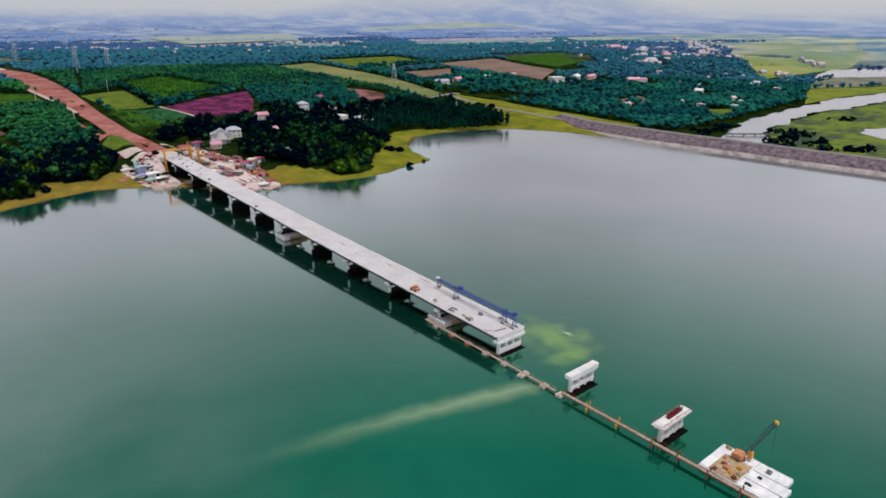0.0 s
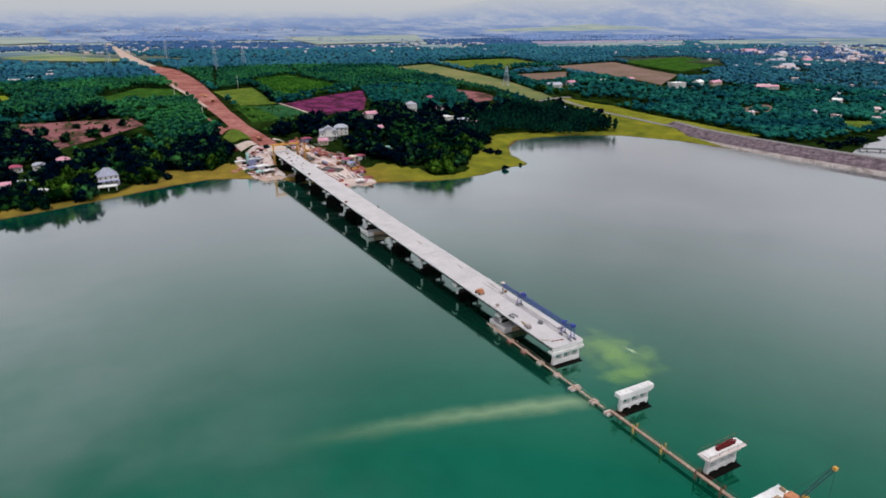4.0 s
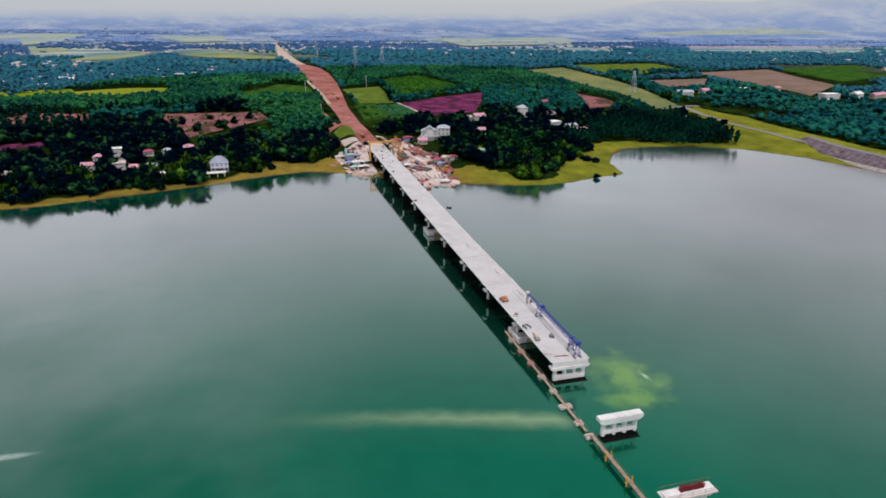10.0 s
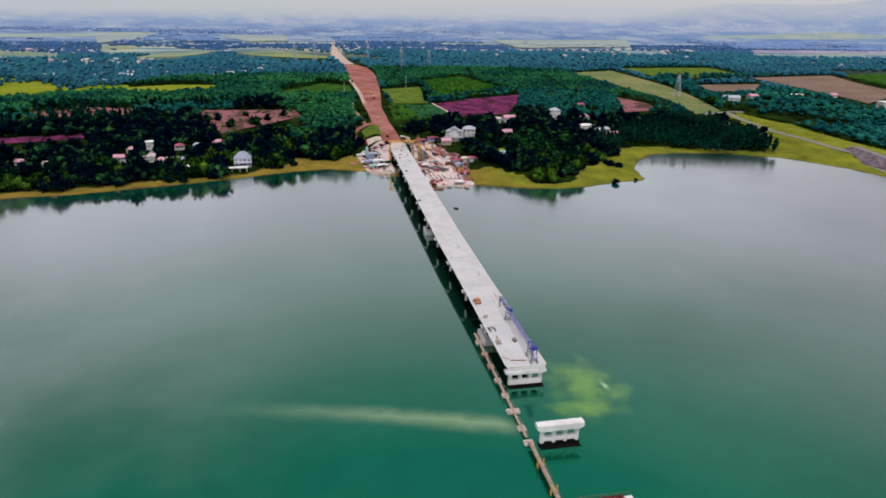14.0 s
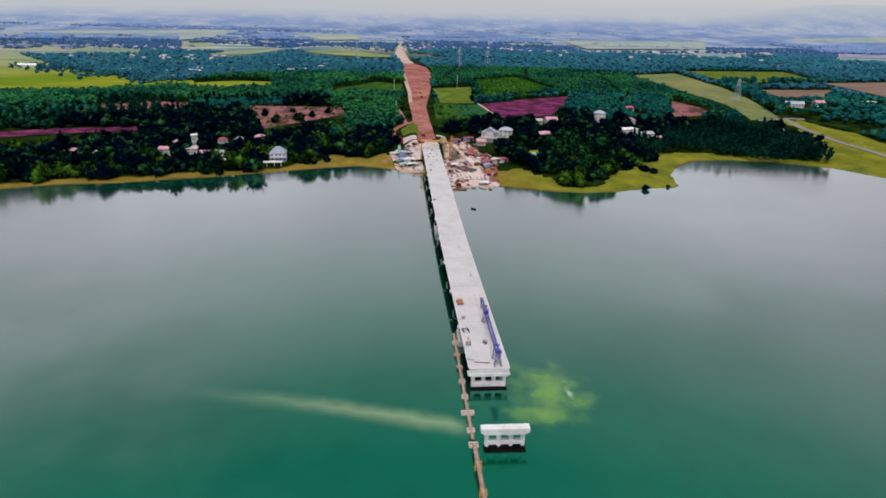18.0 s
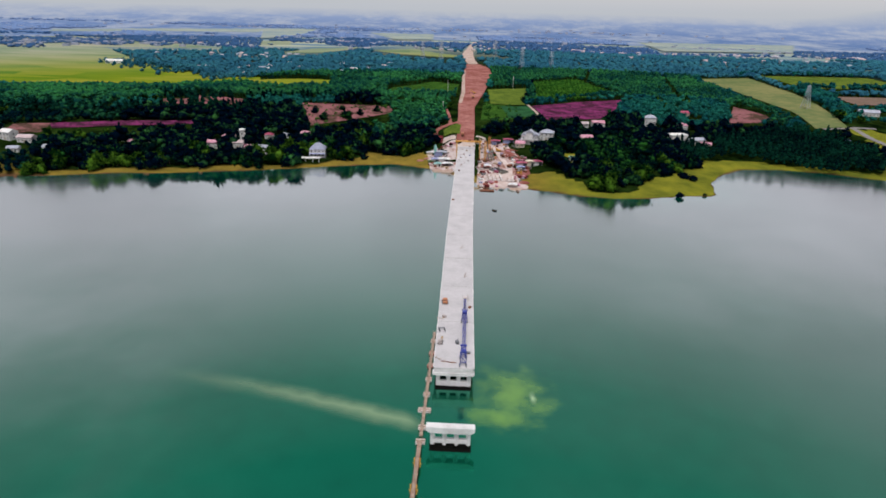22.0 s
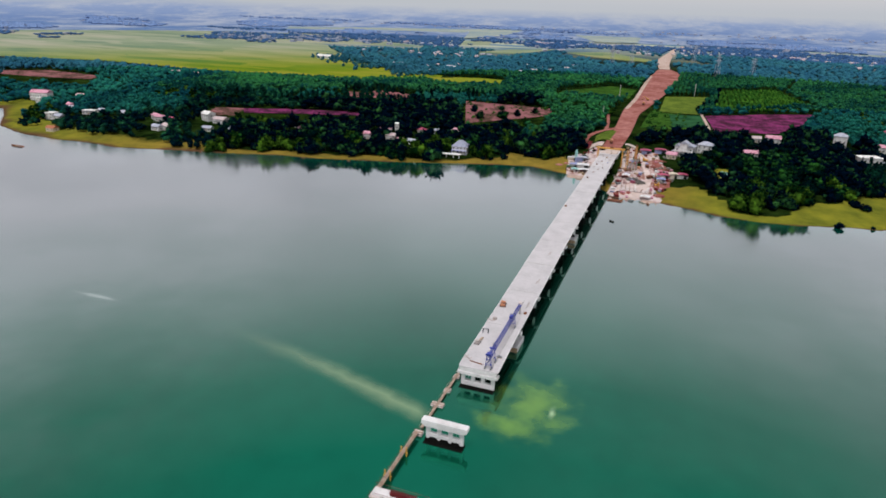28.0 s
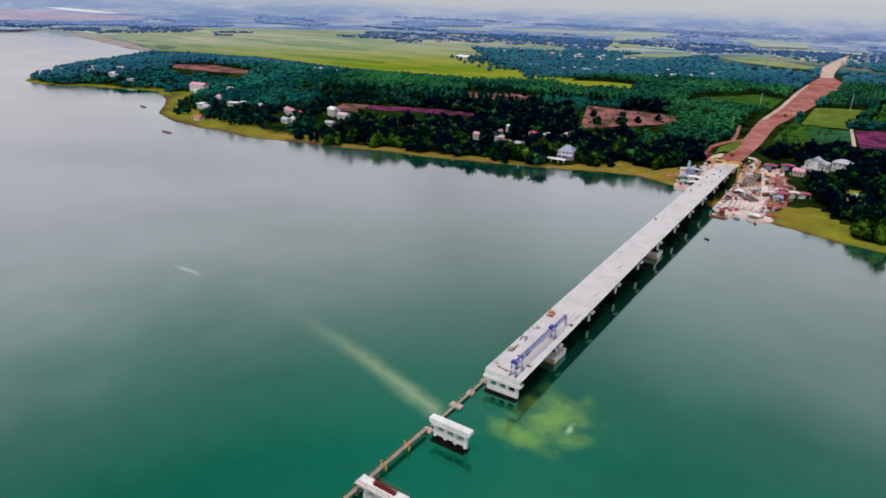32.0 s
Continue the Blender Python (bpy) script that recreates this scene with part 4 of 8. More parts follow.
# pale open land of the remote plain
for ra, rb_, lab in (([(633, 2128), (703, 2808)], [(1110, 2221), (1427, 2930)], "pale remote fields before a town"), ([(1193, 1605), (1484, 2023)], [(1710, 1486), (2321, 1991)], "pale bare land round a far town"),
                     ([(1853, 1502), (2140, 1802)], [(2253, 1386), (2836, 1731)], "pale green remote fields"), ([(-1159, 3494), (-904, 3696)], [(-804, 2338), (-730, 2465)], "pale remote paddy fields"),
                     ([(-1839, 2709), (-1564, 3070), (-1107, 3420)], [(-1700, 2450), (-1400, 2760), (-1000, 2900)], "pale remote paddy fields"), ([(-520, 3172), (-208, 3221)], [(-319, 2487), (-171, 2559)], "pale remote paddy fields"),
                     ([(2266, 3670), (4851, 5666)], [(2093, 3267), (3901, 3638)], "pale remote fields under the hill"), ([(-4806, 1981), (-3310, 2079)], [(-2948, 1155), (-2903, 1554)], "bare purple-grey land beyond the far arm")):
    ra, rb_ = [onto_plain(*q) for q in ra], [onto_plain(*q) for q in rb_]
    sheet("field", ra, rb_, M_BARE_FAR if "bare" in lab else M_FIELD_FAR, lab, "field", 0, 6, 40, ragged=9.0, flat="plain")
sheet("sand_bar", [onto_plain(*q) for q in ((-5087, 2427), (-4056, 2121), (-3864, 2204))], [onto_plain(*q) for q in ((-5300, 2660), (-4200, 2330), (-3864, 2250))], M_SAND, "long white sand bar far off", "sand", 0, 4, 10, flat="far")

# the dam
DAM = [(404, 338), (392, 290), (392, 240), (396, 185), (406, 120), (413, 60), (420, 20), (431, -100), (456, -400), (520, -1300)]


def swept(name, line, profile, material, parent, label=""):
    """A profile of (across, z) swept along a line in plan, across to its right-hand side."""
    line = np.asarray(line, float)
    way = np.gradient(line, axis=0)
    way /= np.hypot(way[:, 0], way[:, 1])[:, None]
    nrm = np.stack([way[:, 1], -way[:, 0]], -1)
    k, n2 = len(profile), len(line)
    v = [(line[i, 0] + nrm[i, 0] * u, line[i, 1] + nrm[i, 1] * u, z) for i in range(n2) for u, z in profile]
    f = [(i * k + j, i * k + (j + 1) % k, (i + 1) * k + (j + 1) % k, (i + 1) * k + j) for i in range(n2 - 1) for j in range(k)]
    ob = new(name, mesh_of(name, v, f, [material]))
    ob.parent = parent
    return tagged(ob, label)


dam = empty("dam", Matrix.Identity(4), "earth dam faced with purple-grey riprap along the lake", "dam", kind="structure")
swept("toe_berm", DAM, [(7, -3), (7, -0.5), (4.5, 1.0), (0.5, 2.2), (0.5, -3)], M_BERM, dam, "pale concrete toe berm")
swept("riprap_slope", DAM, [(0.5, -3), (0.5, 2.3), (-15, 8.2), (-15, -3)], M_RIPRAP, dam, "purple-grey riprap slope")
swept("crest_road", DAM, [(-15, -3), (-15, 8.5), (-22, 8.5), (-22, -3)], M_ASPHALT, dam, "grey crest road")
swept("grass_slope", DAM, [(-22, -3), (-22, 8.2), (-44, 1.5), (-44, -3)], M_SHORE_GREEN, dam, "mown grass slope")
CLEAR.append([(x - 8, y) for x, y in DAM] + [(x + 46, y) for x, y in DAM][::-1])
CLEAR.append([(354, 338), (377, 284), (430, 280), (432, 440), (455, 540), (415, 545), (398, 470), (386, 400)])
sheet("road", [(409, 290), (404, 338), (403, 376), (395, 416), (392, 466), (397, 505)], [(415, 290), (410, 338), (409, 376), (401, 416), (398, 466), (403, 505)], M_ASPHALT, "grey lane from the dam crest", "road", 0.5, 4, 40)
sheet("road", [(368, 500), (400, 505), (428, 512)], [(368, 506), (400, 511), (430, 519)], M_ASPHALT, "pale lane to the farm buildings", "road", 0.55, 4, 16)

sheet("grass", [(392, 515), (412, 496), (454, 462), (447, 400), (444, 362), (446, 295), (462, 255)], [(388, 480), (396, 466), (400, 416), (408, 376), (409, 338), (412, 300), (436, 255)], M_SHORE_GREEN, "yellow-green grass behind the dam's end", "grass", 0.3, 10, 30, ragged=1.0)

# ---- the bridge ----
SPAN = 33.0
BEARING = 352.0


def axis_x(y):
    return -0.15 if y < 0 else -0.4 - 1.5 * min(y, 130) / 130


def deck_z(y):
    return 7.7 + 6.2 * y / BEARING


def slab(name, y0, y1, x0, x1, drop, thick, material, parent, label="", bevel=0.0):
    """A straight piece of the deck that follows its slope."""
    bm = bmesh.new()
    box(bm, x0, x1, 0, y1 - y0, -thick, 0, bevel)
    ob = part(name, bm, material, parent, label)
    rise = deck_z(y1) - deck_z(y0)
    ob.matrix_local = Matrix.Translation((axis_x(y0), y0, deck_z(y0) - drop)) @ Matrix.Rotation(math.atan2(rise, y1 - y0), 4, "X") @ Matrix.Rotation(-math.atan2(axis_x(y1) - axis_x(y0), y1 - y0), 4, "Z")
    return ob


bridge = empty("bridge", Matrix.Identity(4), "unfinished pale concrete girder bridge over the lake", "bridge")
girder_profile = [(-0.35, 0), (-0.35, -0.2), (-0.1, -0.32), (-0.1, -1.15), (-0.34, -1.4), (-0.34, -1.62), (0.34, -1.62), (0.34, -1.4), (0.1, -1.15), (0.1, -0.32), (0.35, -0.2), (0.35, 0)]
ends = [k * SPAN for k in range(11)] + [BEARING]
girder_mesh = {}
for k, (a, b) in enumerate(zip(ends[:-1], ends[1:])):
    slab("deck_slab", a + (0.1 if k else -0.9), b - 0.05, -6.95, 6.95, 0.0, 0.25, M_DECK, bridge, bevel=0.04)
    slab("edge_kerb", a + 0.02, b - 0.02, -7.0, -6.75, -0.1, 0.45, M_CONC, bridge, "pale edge strip")
    slab("edge_kerb", a + 0.02, b - 0.02, 6.75, 7.0, -0.1, 0.45, M_CONC, bridge, "pale edge strip")
    # added sheet that paints the underside as black as its shade
    slab("soffit_shade", a + 0.1, b - 0.1, -6.6, 6.6, 0.255, 0.03, M_SOFFIT, bridge, "added black sheet for the shade between the girders")
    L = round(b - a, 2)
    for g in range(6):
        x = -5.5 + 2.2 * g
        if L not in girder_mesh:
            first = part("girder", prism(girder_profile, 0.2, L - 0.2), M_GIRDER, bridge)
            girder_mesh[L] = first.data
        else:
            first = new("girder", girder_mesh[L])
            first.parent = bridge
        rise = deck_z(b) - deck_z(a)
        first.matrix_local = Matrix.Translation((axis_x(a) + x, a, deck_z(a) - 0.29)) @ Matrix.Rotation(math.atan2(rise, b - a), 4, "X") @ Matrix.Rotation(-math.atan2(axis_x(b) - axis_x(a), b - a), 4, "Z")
    if k > 9:
        continue
    # expansion gaps, the third one still filled with gravel
    half = 0.35 if k == 2 else 0.12
    slab("expansion_joint", b - half, b + half, -6.45, 6.45, -0.012, 0.02, M_CAP, bridge, "darker grey joint strip")


part("end_diaphragm", boxes((-7.1, 6.3, -0.95, -0.3, 5.83, 7.42), bevel=0.04), M_CONC, bridge, "pale concrete end wall between the girders")


def pier(y, top, pile_cap=False, stem=None, name="bridge_pier", label="four-column concrete bridge pier standing in the water"):
    p = empty(name, Matrix.Translation((axis_x(y), y, 0)), label, "pier", "bridge piers")
    # under the deck the caps are shallow, the free piers still show theirs in full
    under = y >= 0
    deep, edge = (1.15, 0.8) if under else (2.1, 1.35)
    foot, tie_lo, tie_hi = ((5.9, 5.4, 3.5) if stem is None else (3.5, 4.6, 3.3)) if under else (6.4, 5.8, 4.5)
    cap = prism([(-5.9, top - deep), (-7.2, top - edge), (-7.2, top), (7.2, top), (7.2, top - edge), (5.9, top - deep)], -1.25, 1.25)
    bmesh.ops.bevel(cap, geom=list(cap.edges), offset=0.05, segments=1, affect="EDGES")
    # inner caps and columns take the shade-dark concrete, outer ends stay pale
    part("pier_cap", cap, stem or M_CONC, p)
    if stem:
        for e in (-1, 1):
            part("cap_end", boxes(tuple(sorted((e * 5.95, e * 7.24))) + (-1.28, 1.28, top - edge - 0.03, top + 0.03), bevel=0.05), M_CONC, p, "pale end of the shade-dark cap")
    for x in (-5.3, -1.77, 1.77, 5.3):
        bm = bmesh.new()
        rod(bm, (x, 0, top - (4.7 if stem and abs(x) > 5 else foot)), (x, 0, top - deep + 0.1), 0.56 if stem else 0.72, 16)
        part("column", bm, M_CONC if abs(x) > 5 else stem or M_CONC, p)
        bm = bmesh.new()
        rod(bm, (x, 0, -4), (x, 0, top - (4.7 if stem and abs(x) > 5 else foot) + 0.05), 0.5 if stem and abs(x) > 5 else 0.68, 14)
        part("steel_casing", bm, M_CASING, p, "steel casing painted black for wet and shade")
    # added block, black as the shade between the casings
    part("shade_block", boxes((-5.2, 5.2, -0.5, 0.5, -1.0, top - foot + 0.3), bevel=0.05), M_CASING, p, "added black block for the shade between the casings")
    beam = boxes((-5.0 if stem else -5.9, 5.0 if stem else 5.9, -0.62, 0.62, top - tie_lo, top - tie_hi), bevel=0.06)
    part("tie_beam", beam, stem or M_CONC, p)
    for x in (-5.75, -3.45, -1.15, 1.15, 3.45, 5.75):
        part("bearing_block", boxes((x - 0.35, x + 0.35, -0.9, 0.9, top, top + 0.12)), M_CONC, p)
    # added plate: paints the dark reflection in front of the free piers
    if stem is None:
        part("dark_reflection_plate", boxes((-6.2, 6.2, -2.5, 1.2, -1.2, 0.12), (-6.2, 6.2, -0.95, 0.95, 0.1, 0.5), bevel=0.08), M_CASING, p, "added black plate standing in for the pier's dark reflection")
    if pile_cap:
        part("pile_cap", boxes((-7.1, 7.1, -5.2, 5.2, 0.3, 2.6), bevel=0.1), M_CONC, p, "massive pale concrete pile cap")
        part("formwork_board", boxes((-3.4, 7.15, -5.45, -5.21, 0.5, 2.3)), M_WOOD, p, "plywood formwork left on the pile cap")
    return p


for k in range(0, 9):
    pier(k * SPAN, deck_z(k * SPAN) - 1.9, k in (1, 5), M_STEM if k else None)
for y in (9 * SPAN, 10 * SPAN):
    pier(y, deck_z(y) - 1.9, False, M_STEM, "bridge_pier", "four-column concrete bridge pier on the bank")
pier(-SPAN, 7.3, False, None, "bridge_pier", "lone white concrete pier waiting for its girders")
wip = pier(-2 * SPAN, 6.6, False, None, "bridge_pier", "half-built concrete pier with red rebar on its cap")
bm = boxes((-7.6, 7.6, -2.0, 2.0, 5.9, 6.15))
part("work_platform", bm, M_PONTOON, wip, "pale formwork platform round the cap")
rows = []
for i in range(22):
    x = -2.4 + i * 0.32
    rows += [((x, -0.5, 7.0), (x, -0.5, 8.0 + 0.3 * (i % 3)), 0.06), ((x, 0.5, 7.0), (x, 0.5, 8.1), 0.06), ((x, -0.5, 7.8), (x, 0.5, 7.8), 0.06)]
for z in (7.4, 7.8, 8.0):
    rows += [((-2.6, -0.5, z), (4.6, -0.5, z), 0.07), ((-2.6, 0.5, z), (4.6, 0.5, z), 0.07)]
part("rebar_cage", rods(*rows, n=5), M_REBAR, wip, "red-brown rebar cage")
part("steel_mat", boxes((-2.4, 4.4, -0.45, 0.45, 6.62, 7.3)), M_REBAR, wip, "rusty red-brown reinforcing mat")
for x in (-7.4, -3.7, 0, 3.7, 7.4):
    for s in (-1.9, 1.9):
        part("guard_post", rods(((x, s, 6.1), (x, s, 7.6), 0.05), n=6), M_RUST, wip)
for s in (-1.9, 1.9):
    part("guard_rail", rods(((-7.4, s, 7.5), (7.4, s, 7.5), 0.045), n=6), M_RUST, wip)

# abutment with wing walls
ab = empty("abutment", Matrix.Translation((axis_x(BEARING), BEARING, 0)), "concrete bridge abutment set in the bank", "abutment")
part("breast_wall", boxes((-7.2, 7.2, -0.6, 1.4, 6, deck_z(BEARING) - 0.35), bevel=0.05), M_CONC, ab)
for s in (-1, 1):
    part("wing_wall", boxes((s * 7.2 - 0.25, s * 7.2 + 0.25, 1.5, 14, 6, deck_z(BEARING) - 0.1)), M_CONC, ab)

# blue launching gantry on the deck
def truss(bm, y0, y1, half, z0, z1, bay, r):
    n = max(2, round((y1 - y0) / bay))
    for s in (-half, half):
        for z in (z0, z1):
            rod(bm, (s, y0, z), (s, y1, z), r * 1.5, 6)
    for i in range(n + 1):
        y = y0 + (y1 - y0) * i / n
        for s in (-half, half):
            rod(bm, (s, y, z0), (s, y, z1), r, 5)
        rod(bm, (-half, y, z1), (half, y, z1), r, 5)
        rod(bm, (-half, y, z0), (half, y, z0), r, 5)
        if i < n:
            y2 = y0 + (y1 - y0) * (i + 1) / n
            for s in (-half, half):
                rod(bm, (s, y, z0 if i % 2 else z1), (s, y2, z1 if i % 2 else z0), r, 5)
            rod(bm, (-half, y, z1), (half, y2, z1), r, 5)


def launcher():
    y0, y1 = 0.6, 45.0
    g = empty("launching_gantry", Matrix.Translation((2.75, 0, deck_z(0) + 0.03)) @ Matrix.Rotation(radians(0.3), 4, "Z") @ Matrix.Rotation(math.atan2(6.2, BEARING), 4, "X"), "blue steel launching gantry standing on the bridge deck", "gantry")
    bm = bmesh.new()
    truss(bm, y0, 33, 0.5, 3.6, 5.0, 1.6, 0.065)
    part("main_truss", bm, M_STEEL, g)
    bm = bmesh.new()
    truss(bm, 33.2, y1, 0.42, 3.7, 4.7, 1.6, 0.058)
    part("nose_truss", bm, M_STEEL, g, "lighter blue launching nose")
    for y in (0.8, 5.8, 33.0):
        for x in (-1.1, 1.1):
            part("leg", rods(((x, y, 0.5), (x * 0.6, y, 5.2), 0.105), n=8), M_STEEL, g)
            part("bogie", boxes((x - 0.3, x + 0.3, y - 0.9, y + 0.9, 0, 0.5), bevel=0.08), M_STEEL_GREY, g, "grey wheel bogie")
        part("leg_tie", rods(((-1.0, y, 1.4), (1.0, y, 1.4), 0.09), ((-1.0, y, 1.4), (0.7, y, 3.4), 0.07), ((1.0, y, 1.4), (-0.7, y, 3.4), 0.07), n=6), M_STEEL, g)
        part("cross_beam", boxes((-1.2, 1.2, y - 0.25, y + 0.25, 5.0, 5.4), bevel=0.05), M_STEEL, g)
    part("winch", boxes((-0.7, 0.7, 29.6, 31.4, 5.05, 6.1), bevel=0.1), M_STEEL, g)
    part("winch_drum", rods(((-0.8, 32.2, 5.5), (0.8, 32.2, 5.5), 0.4), n=12), M_STEEL_GREY, g)
    part("trolley", boxes((-0.75, 0.75, 0.2, 1.8, 5.42, 6.0), bevel=0.08), M_STEEL, g)
    part("nose_saddle", boxes((-0.7, 0.7, 43.8, 45.4, 4.75, 5.3), bevel=0.08), M_PONTOON, g, "pale saddle at the nose")
    part("support_stand", boxes((-0.3, 0.3, 44.2, 44.9, 0, 3.65), bevel=0.05), M_CAP, g, "concrete block stand under the nose")
    for x in (-1.1, 1.1):
        part("rail", boxes((x - 0.06, x + 0.06, -0.5, 58, 0, 0.1)), M_CAP, g, "pale dusty track rail")
    return g


launcher()


def deck_at(x, y, rz=0, lift=0.0):
    return pose(axis_x(y) + x, y, deck_z(y) + 0.002 + lift, 0, 0, rz)


def finisher(m, label, colour, roof):
    """A small concrete finishing machine on wheels."""
    f = empty("screed_machine", m, label, "machine")
    part("body", boxes((-1.0, 1.0, -1.6, 1.2, 0.45, 1.5), bevel=0.12), colour, f)
    part("hood", boxes((-0.8, 0.8, 1.2, 2.2, 0.5, 1.15), bevel=0.1), colour, f)
    part("canopy", boxes((-0.9, 0.9, -1.4, 0.4, 2.1, 2.2)), roof, f)
    for x, y in ((-0.8, -1.2), (0.8, -1.2), (-0.8, 0.3), (0.8, 0.3)):
        part("canopy_post", rods(((x, y, 1.4), (x, y, 2.1), 0.05), n=6), M_STEEL_GREY, f)
    for x in (-1.1, 1.1):
        for y in (-1.1, 1.3):
            part("wheel", rods(((x - 0.14, y, 0.42), (x + 0.14, y, 0.42), 0.42), n=14), M_GLASS, f)
    return f


finisher(deck_at(-4.7, 49.2, 8), "orange wheeled concrete machine parked on the deck", M_ORANGE, M_ORANGE)
part("chute", boxes((-0.5, 0.5, 2.2, 6.2, 0.5, 0.8)), M_WOOD, finisher(deck_at(-5.2, 15.6, -6) @ Matrix.Scale(0.75, 4), "small dusty brown paving machine near the deck's end", M_TAN, M_TAN), "pale timber chute")
gen = empty("generator", deck_at(0.9, 16.2, 20), "dark diesel generator standing on the deck", "generator")
part("housing", boxes((-0.5, 0.5, -0.8, 0.8, 0.2, 1.1), bevel=0.08), M_STEEL_GREY, gen)
part("skid", boxes((-0.55, 0.55, -0.9, 0.9, 0, 0.2)), M_GLASS, gen)
part("exhaust", rods(((0.3, 0.5, 1.1), (0.3, 0.5, 1.6), 0.06), n=8), M_GLASS, gen)


def bar_stack(m, label, length, count, material, group="bar stacks on the deck", r=0.09, name="steel_bar_stack"):
    s = empty(name, m, label, "material stack", group)
    for i in range(count):
        bm = bmesh.new()
        x = (i % 5) * r * 2.3 + random.uniform(-0.05, 0.05)
        z = r + (i // 5) * r * 2
        j = random.uniform(-0.6, 0.6)
        rod(bm, (x, j, z), (x + random.uniform(-0.15, 0.15), length + j, z), r, 5)
        part("bar", bm, material, s)
    for y in (length * 0.2, length * 0.8):
        part("timber_bearer", boxes((-0.3, 1.4, y - 0.1, y + 0.1, -0.0, 0.06)), M_WOOD, s)
    return s


def bender(m):
    """A low rebar bending bench in the shape of a horseshoe."""
    b = empty("bending_bench", m, "dark horseshoe-shaped rebar bending bench on the deck", "bench")
    part("arm", boxes((-1.2, -0.8, -1.2, 1.4, 0.5, 0.75), bevel=0.04), M_GLASS, b)
    part("arm", boxes((0.8, 1.2, -1.2, 1.4, 0.5, 0.75), bevel=0.04), M_GLASS, b)
    part("back", boxes((-1.2, 1.2, 1.4, 1.8, 0.5, 0.8), bevel=0.04), M_STEEL_GREY, b)
    for x in (-1.0, 1.0):
        for y in (-1.0, 1.6):
            part("leg", boxes((x - 0.08, x + 0.08, y - 0.08, y + 0.08, 0, 0.5)), M_STEEL_GREY, b)
    return b


bender(deck_at(-5.0, 25, 12))
for x, y, rz, ln, mt, lab in ((2.9, 76, -3, 8, M_TAN, "dusty bar stack lying along the deck"),
                              (4.4, 52, 2, 8, M_TAN, "grey timber planks lying along the deck"), (-4.8, 34.5, 70, 3, M_TAN, "dusty bars across the deck"),
                              (1.0, 112, -4, 6, M_TAN, "grey bars lying on the deck"),
                              (0.6, 2.2, 82, 5, M_RUST, "rusty reinforcing bars at the deck's end"), (-4.5, 4.0, 60, 3, M_TAN, "dusty planks at the deck's end")):
    bar_stack(deck_at(x, y, rz), lab, ln, 5, mt, r=0.06)


def crate(m, w, d, h, material, label, group="crates on the deck"):
    c = empty("crate", m, label, "crate", group)
    part("box", boxes((-w / 2, w / 2, -d / 2, d / 2, 0.1, h), bevel=0.04), material, c)
    part("pallet", boxes((-w / 2, w / 2, -d / 2, d / 2, 0, 0.1)), M_WOOD, c)
    part("lid", boxes((-w / 2 - 0.04, w / 2 + 0.04, -d / 2 - 0.04, d / 2 + 0.04, h, h + 0.08)), material, c)
    return c


random.seed(5)
for x, y, mt, lab in ((-4.6, 36.5, M_TAN, "dusty tool crate on the deck"), (5.5, 45.5, M_RUST, "rusty crate on the deck"), (4.9, 9.3, M_STEEL_GREY, "small dark crate on the deck"), (-3.6, 310, M_RUST, "rusty crate on the deck"),
                      (2.2, 300, M_TAN, "grey crate on the deck"), (-1.5, 322, M_RUST, "rusty crate on the deck"), (3.4, 318, M_ROOF_BLUE, "blue-grey crate on the deck"),
                      (-4.0, 268, M_RUST, "rusty crate on the deck"), (-5.6, 195, M_RUST, "rusty crate by the deck edge"), (0.5, 335, M_WOOD, "timber crate on the deck"), (-3.0, 340, M_TAN, "dusty crate on the deck")):
    crate(deck_at(x, y, random.uniform(0, 90)), random.uniform(0.7, 1.2), random.uniform(0.9, 1.6), random.uniform(0.4, 0.8), mt, lab)
for i in range(7):
    bar_stack(deck_at(random.uniform(-5, 4), 285 + i * 8.5, random.uniform(-20, 20)), "rusty bar stack near the abutment", random.uniform(3, 6), 5, random.choice((M_RUST, M_TAN)), r=0.07)

# ---- the floating walkway and its trestle ----
walkway = empty("floating_walkway", Matrix.Translation((-9.1, 0, 0)), "timber walkway on drums leading along the piers", "walkway")
for a, b in zip(range(-30, 38, 4), range(-26, 42, 4)):
    part("walk_board", boxes((-0.45, 0.45, a + 0.05, b - 0.05, 0.75, 0.9)), M_WALK, walkway)
for y, w, mt, lab in ((31, 1.1, M_PONTOON, ""), (21.5, 1.1, M_DRUM_RED, "red drum float"), (12.5, 1.1, M_DRUM_RED, "faded red drum float"), (3.0, 1.1, M_PONTOON, ""),
                      (-6.5, 1.1, M_PONTOON, ""), (-15.7, 2.1, M_PONTOON, ""), (-25.0, 1.2, M_PONTOON, ""), (-32.0, 1.4, M_PONTOON, "")):
    for s in (-0.62, 0.62):
        part("float_drum", rods(((-w, y + s, 0.35), (w, y + s, 0.35), 0.5), n=12), mt, walkway, lab)
    part("float_cradle", boxes((-w, w, y - 1.1, y + 1.1, 0.72, 0.8)), M_WALK, walkway)
for s in (-0.55, 0.55):
    part("handrail", rods(((s, -30, 1.8), (s, 38, 1.8), 0.04), n=5), M_WALK, walkway)
    for y in range(-30, 39, 6):
        part("rail_post", rods(((s, y, 0.85), (s, y, 1.8), 0.05), n=5), M_WALK, walkway)
part("gangway", boxes((0.5, 2.3, 33.4, 34.4, 1.5, 1.65)), M_WALK, walkway)
trestle = empty("pipe_trestle", Matrix.Translation((-9.1, 0, 0)), "narrow timber trestle on steel piles to the barge", "trestle")
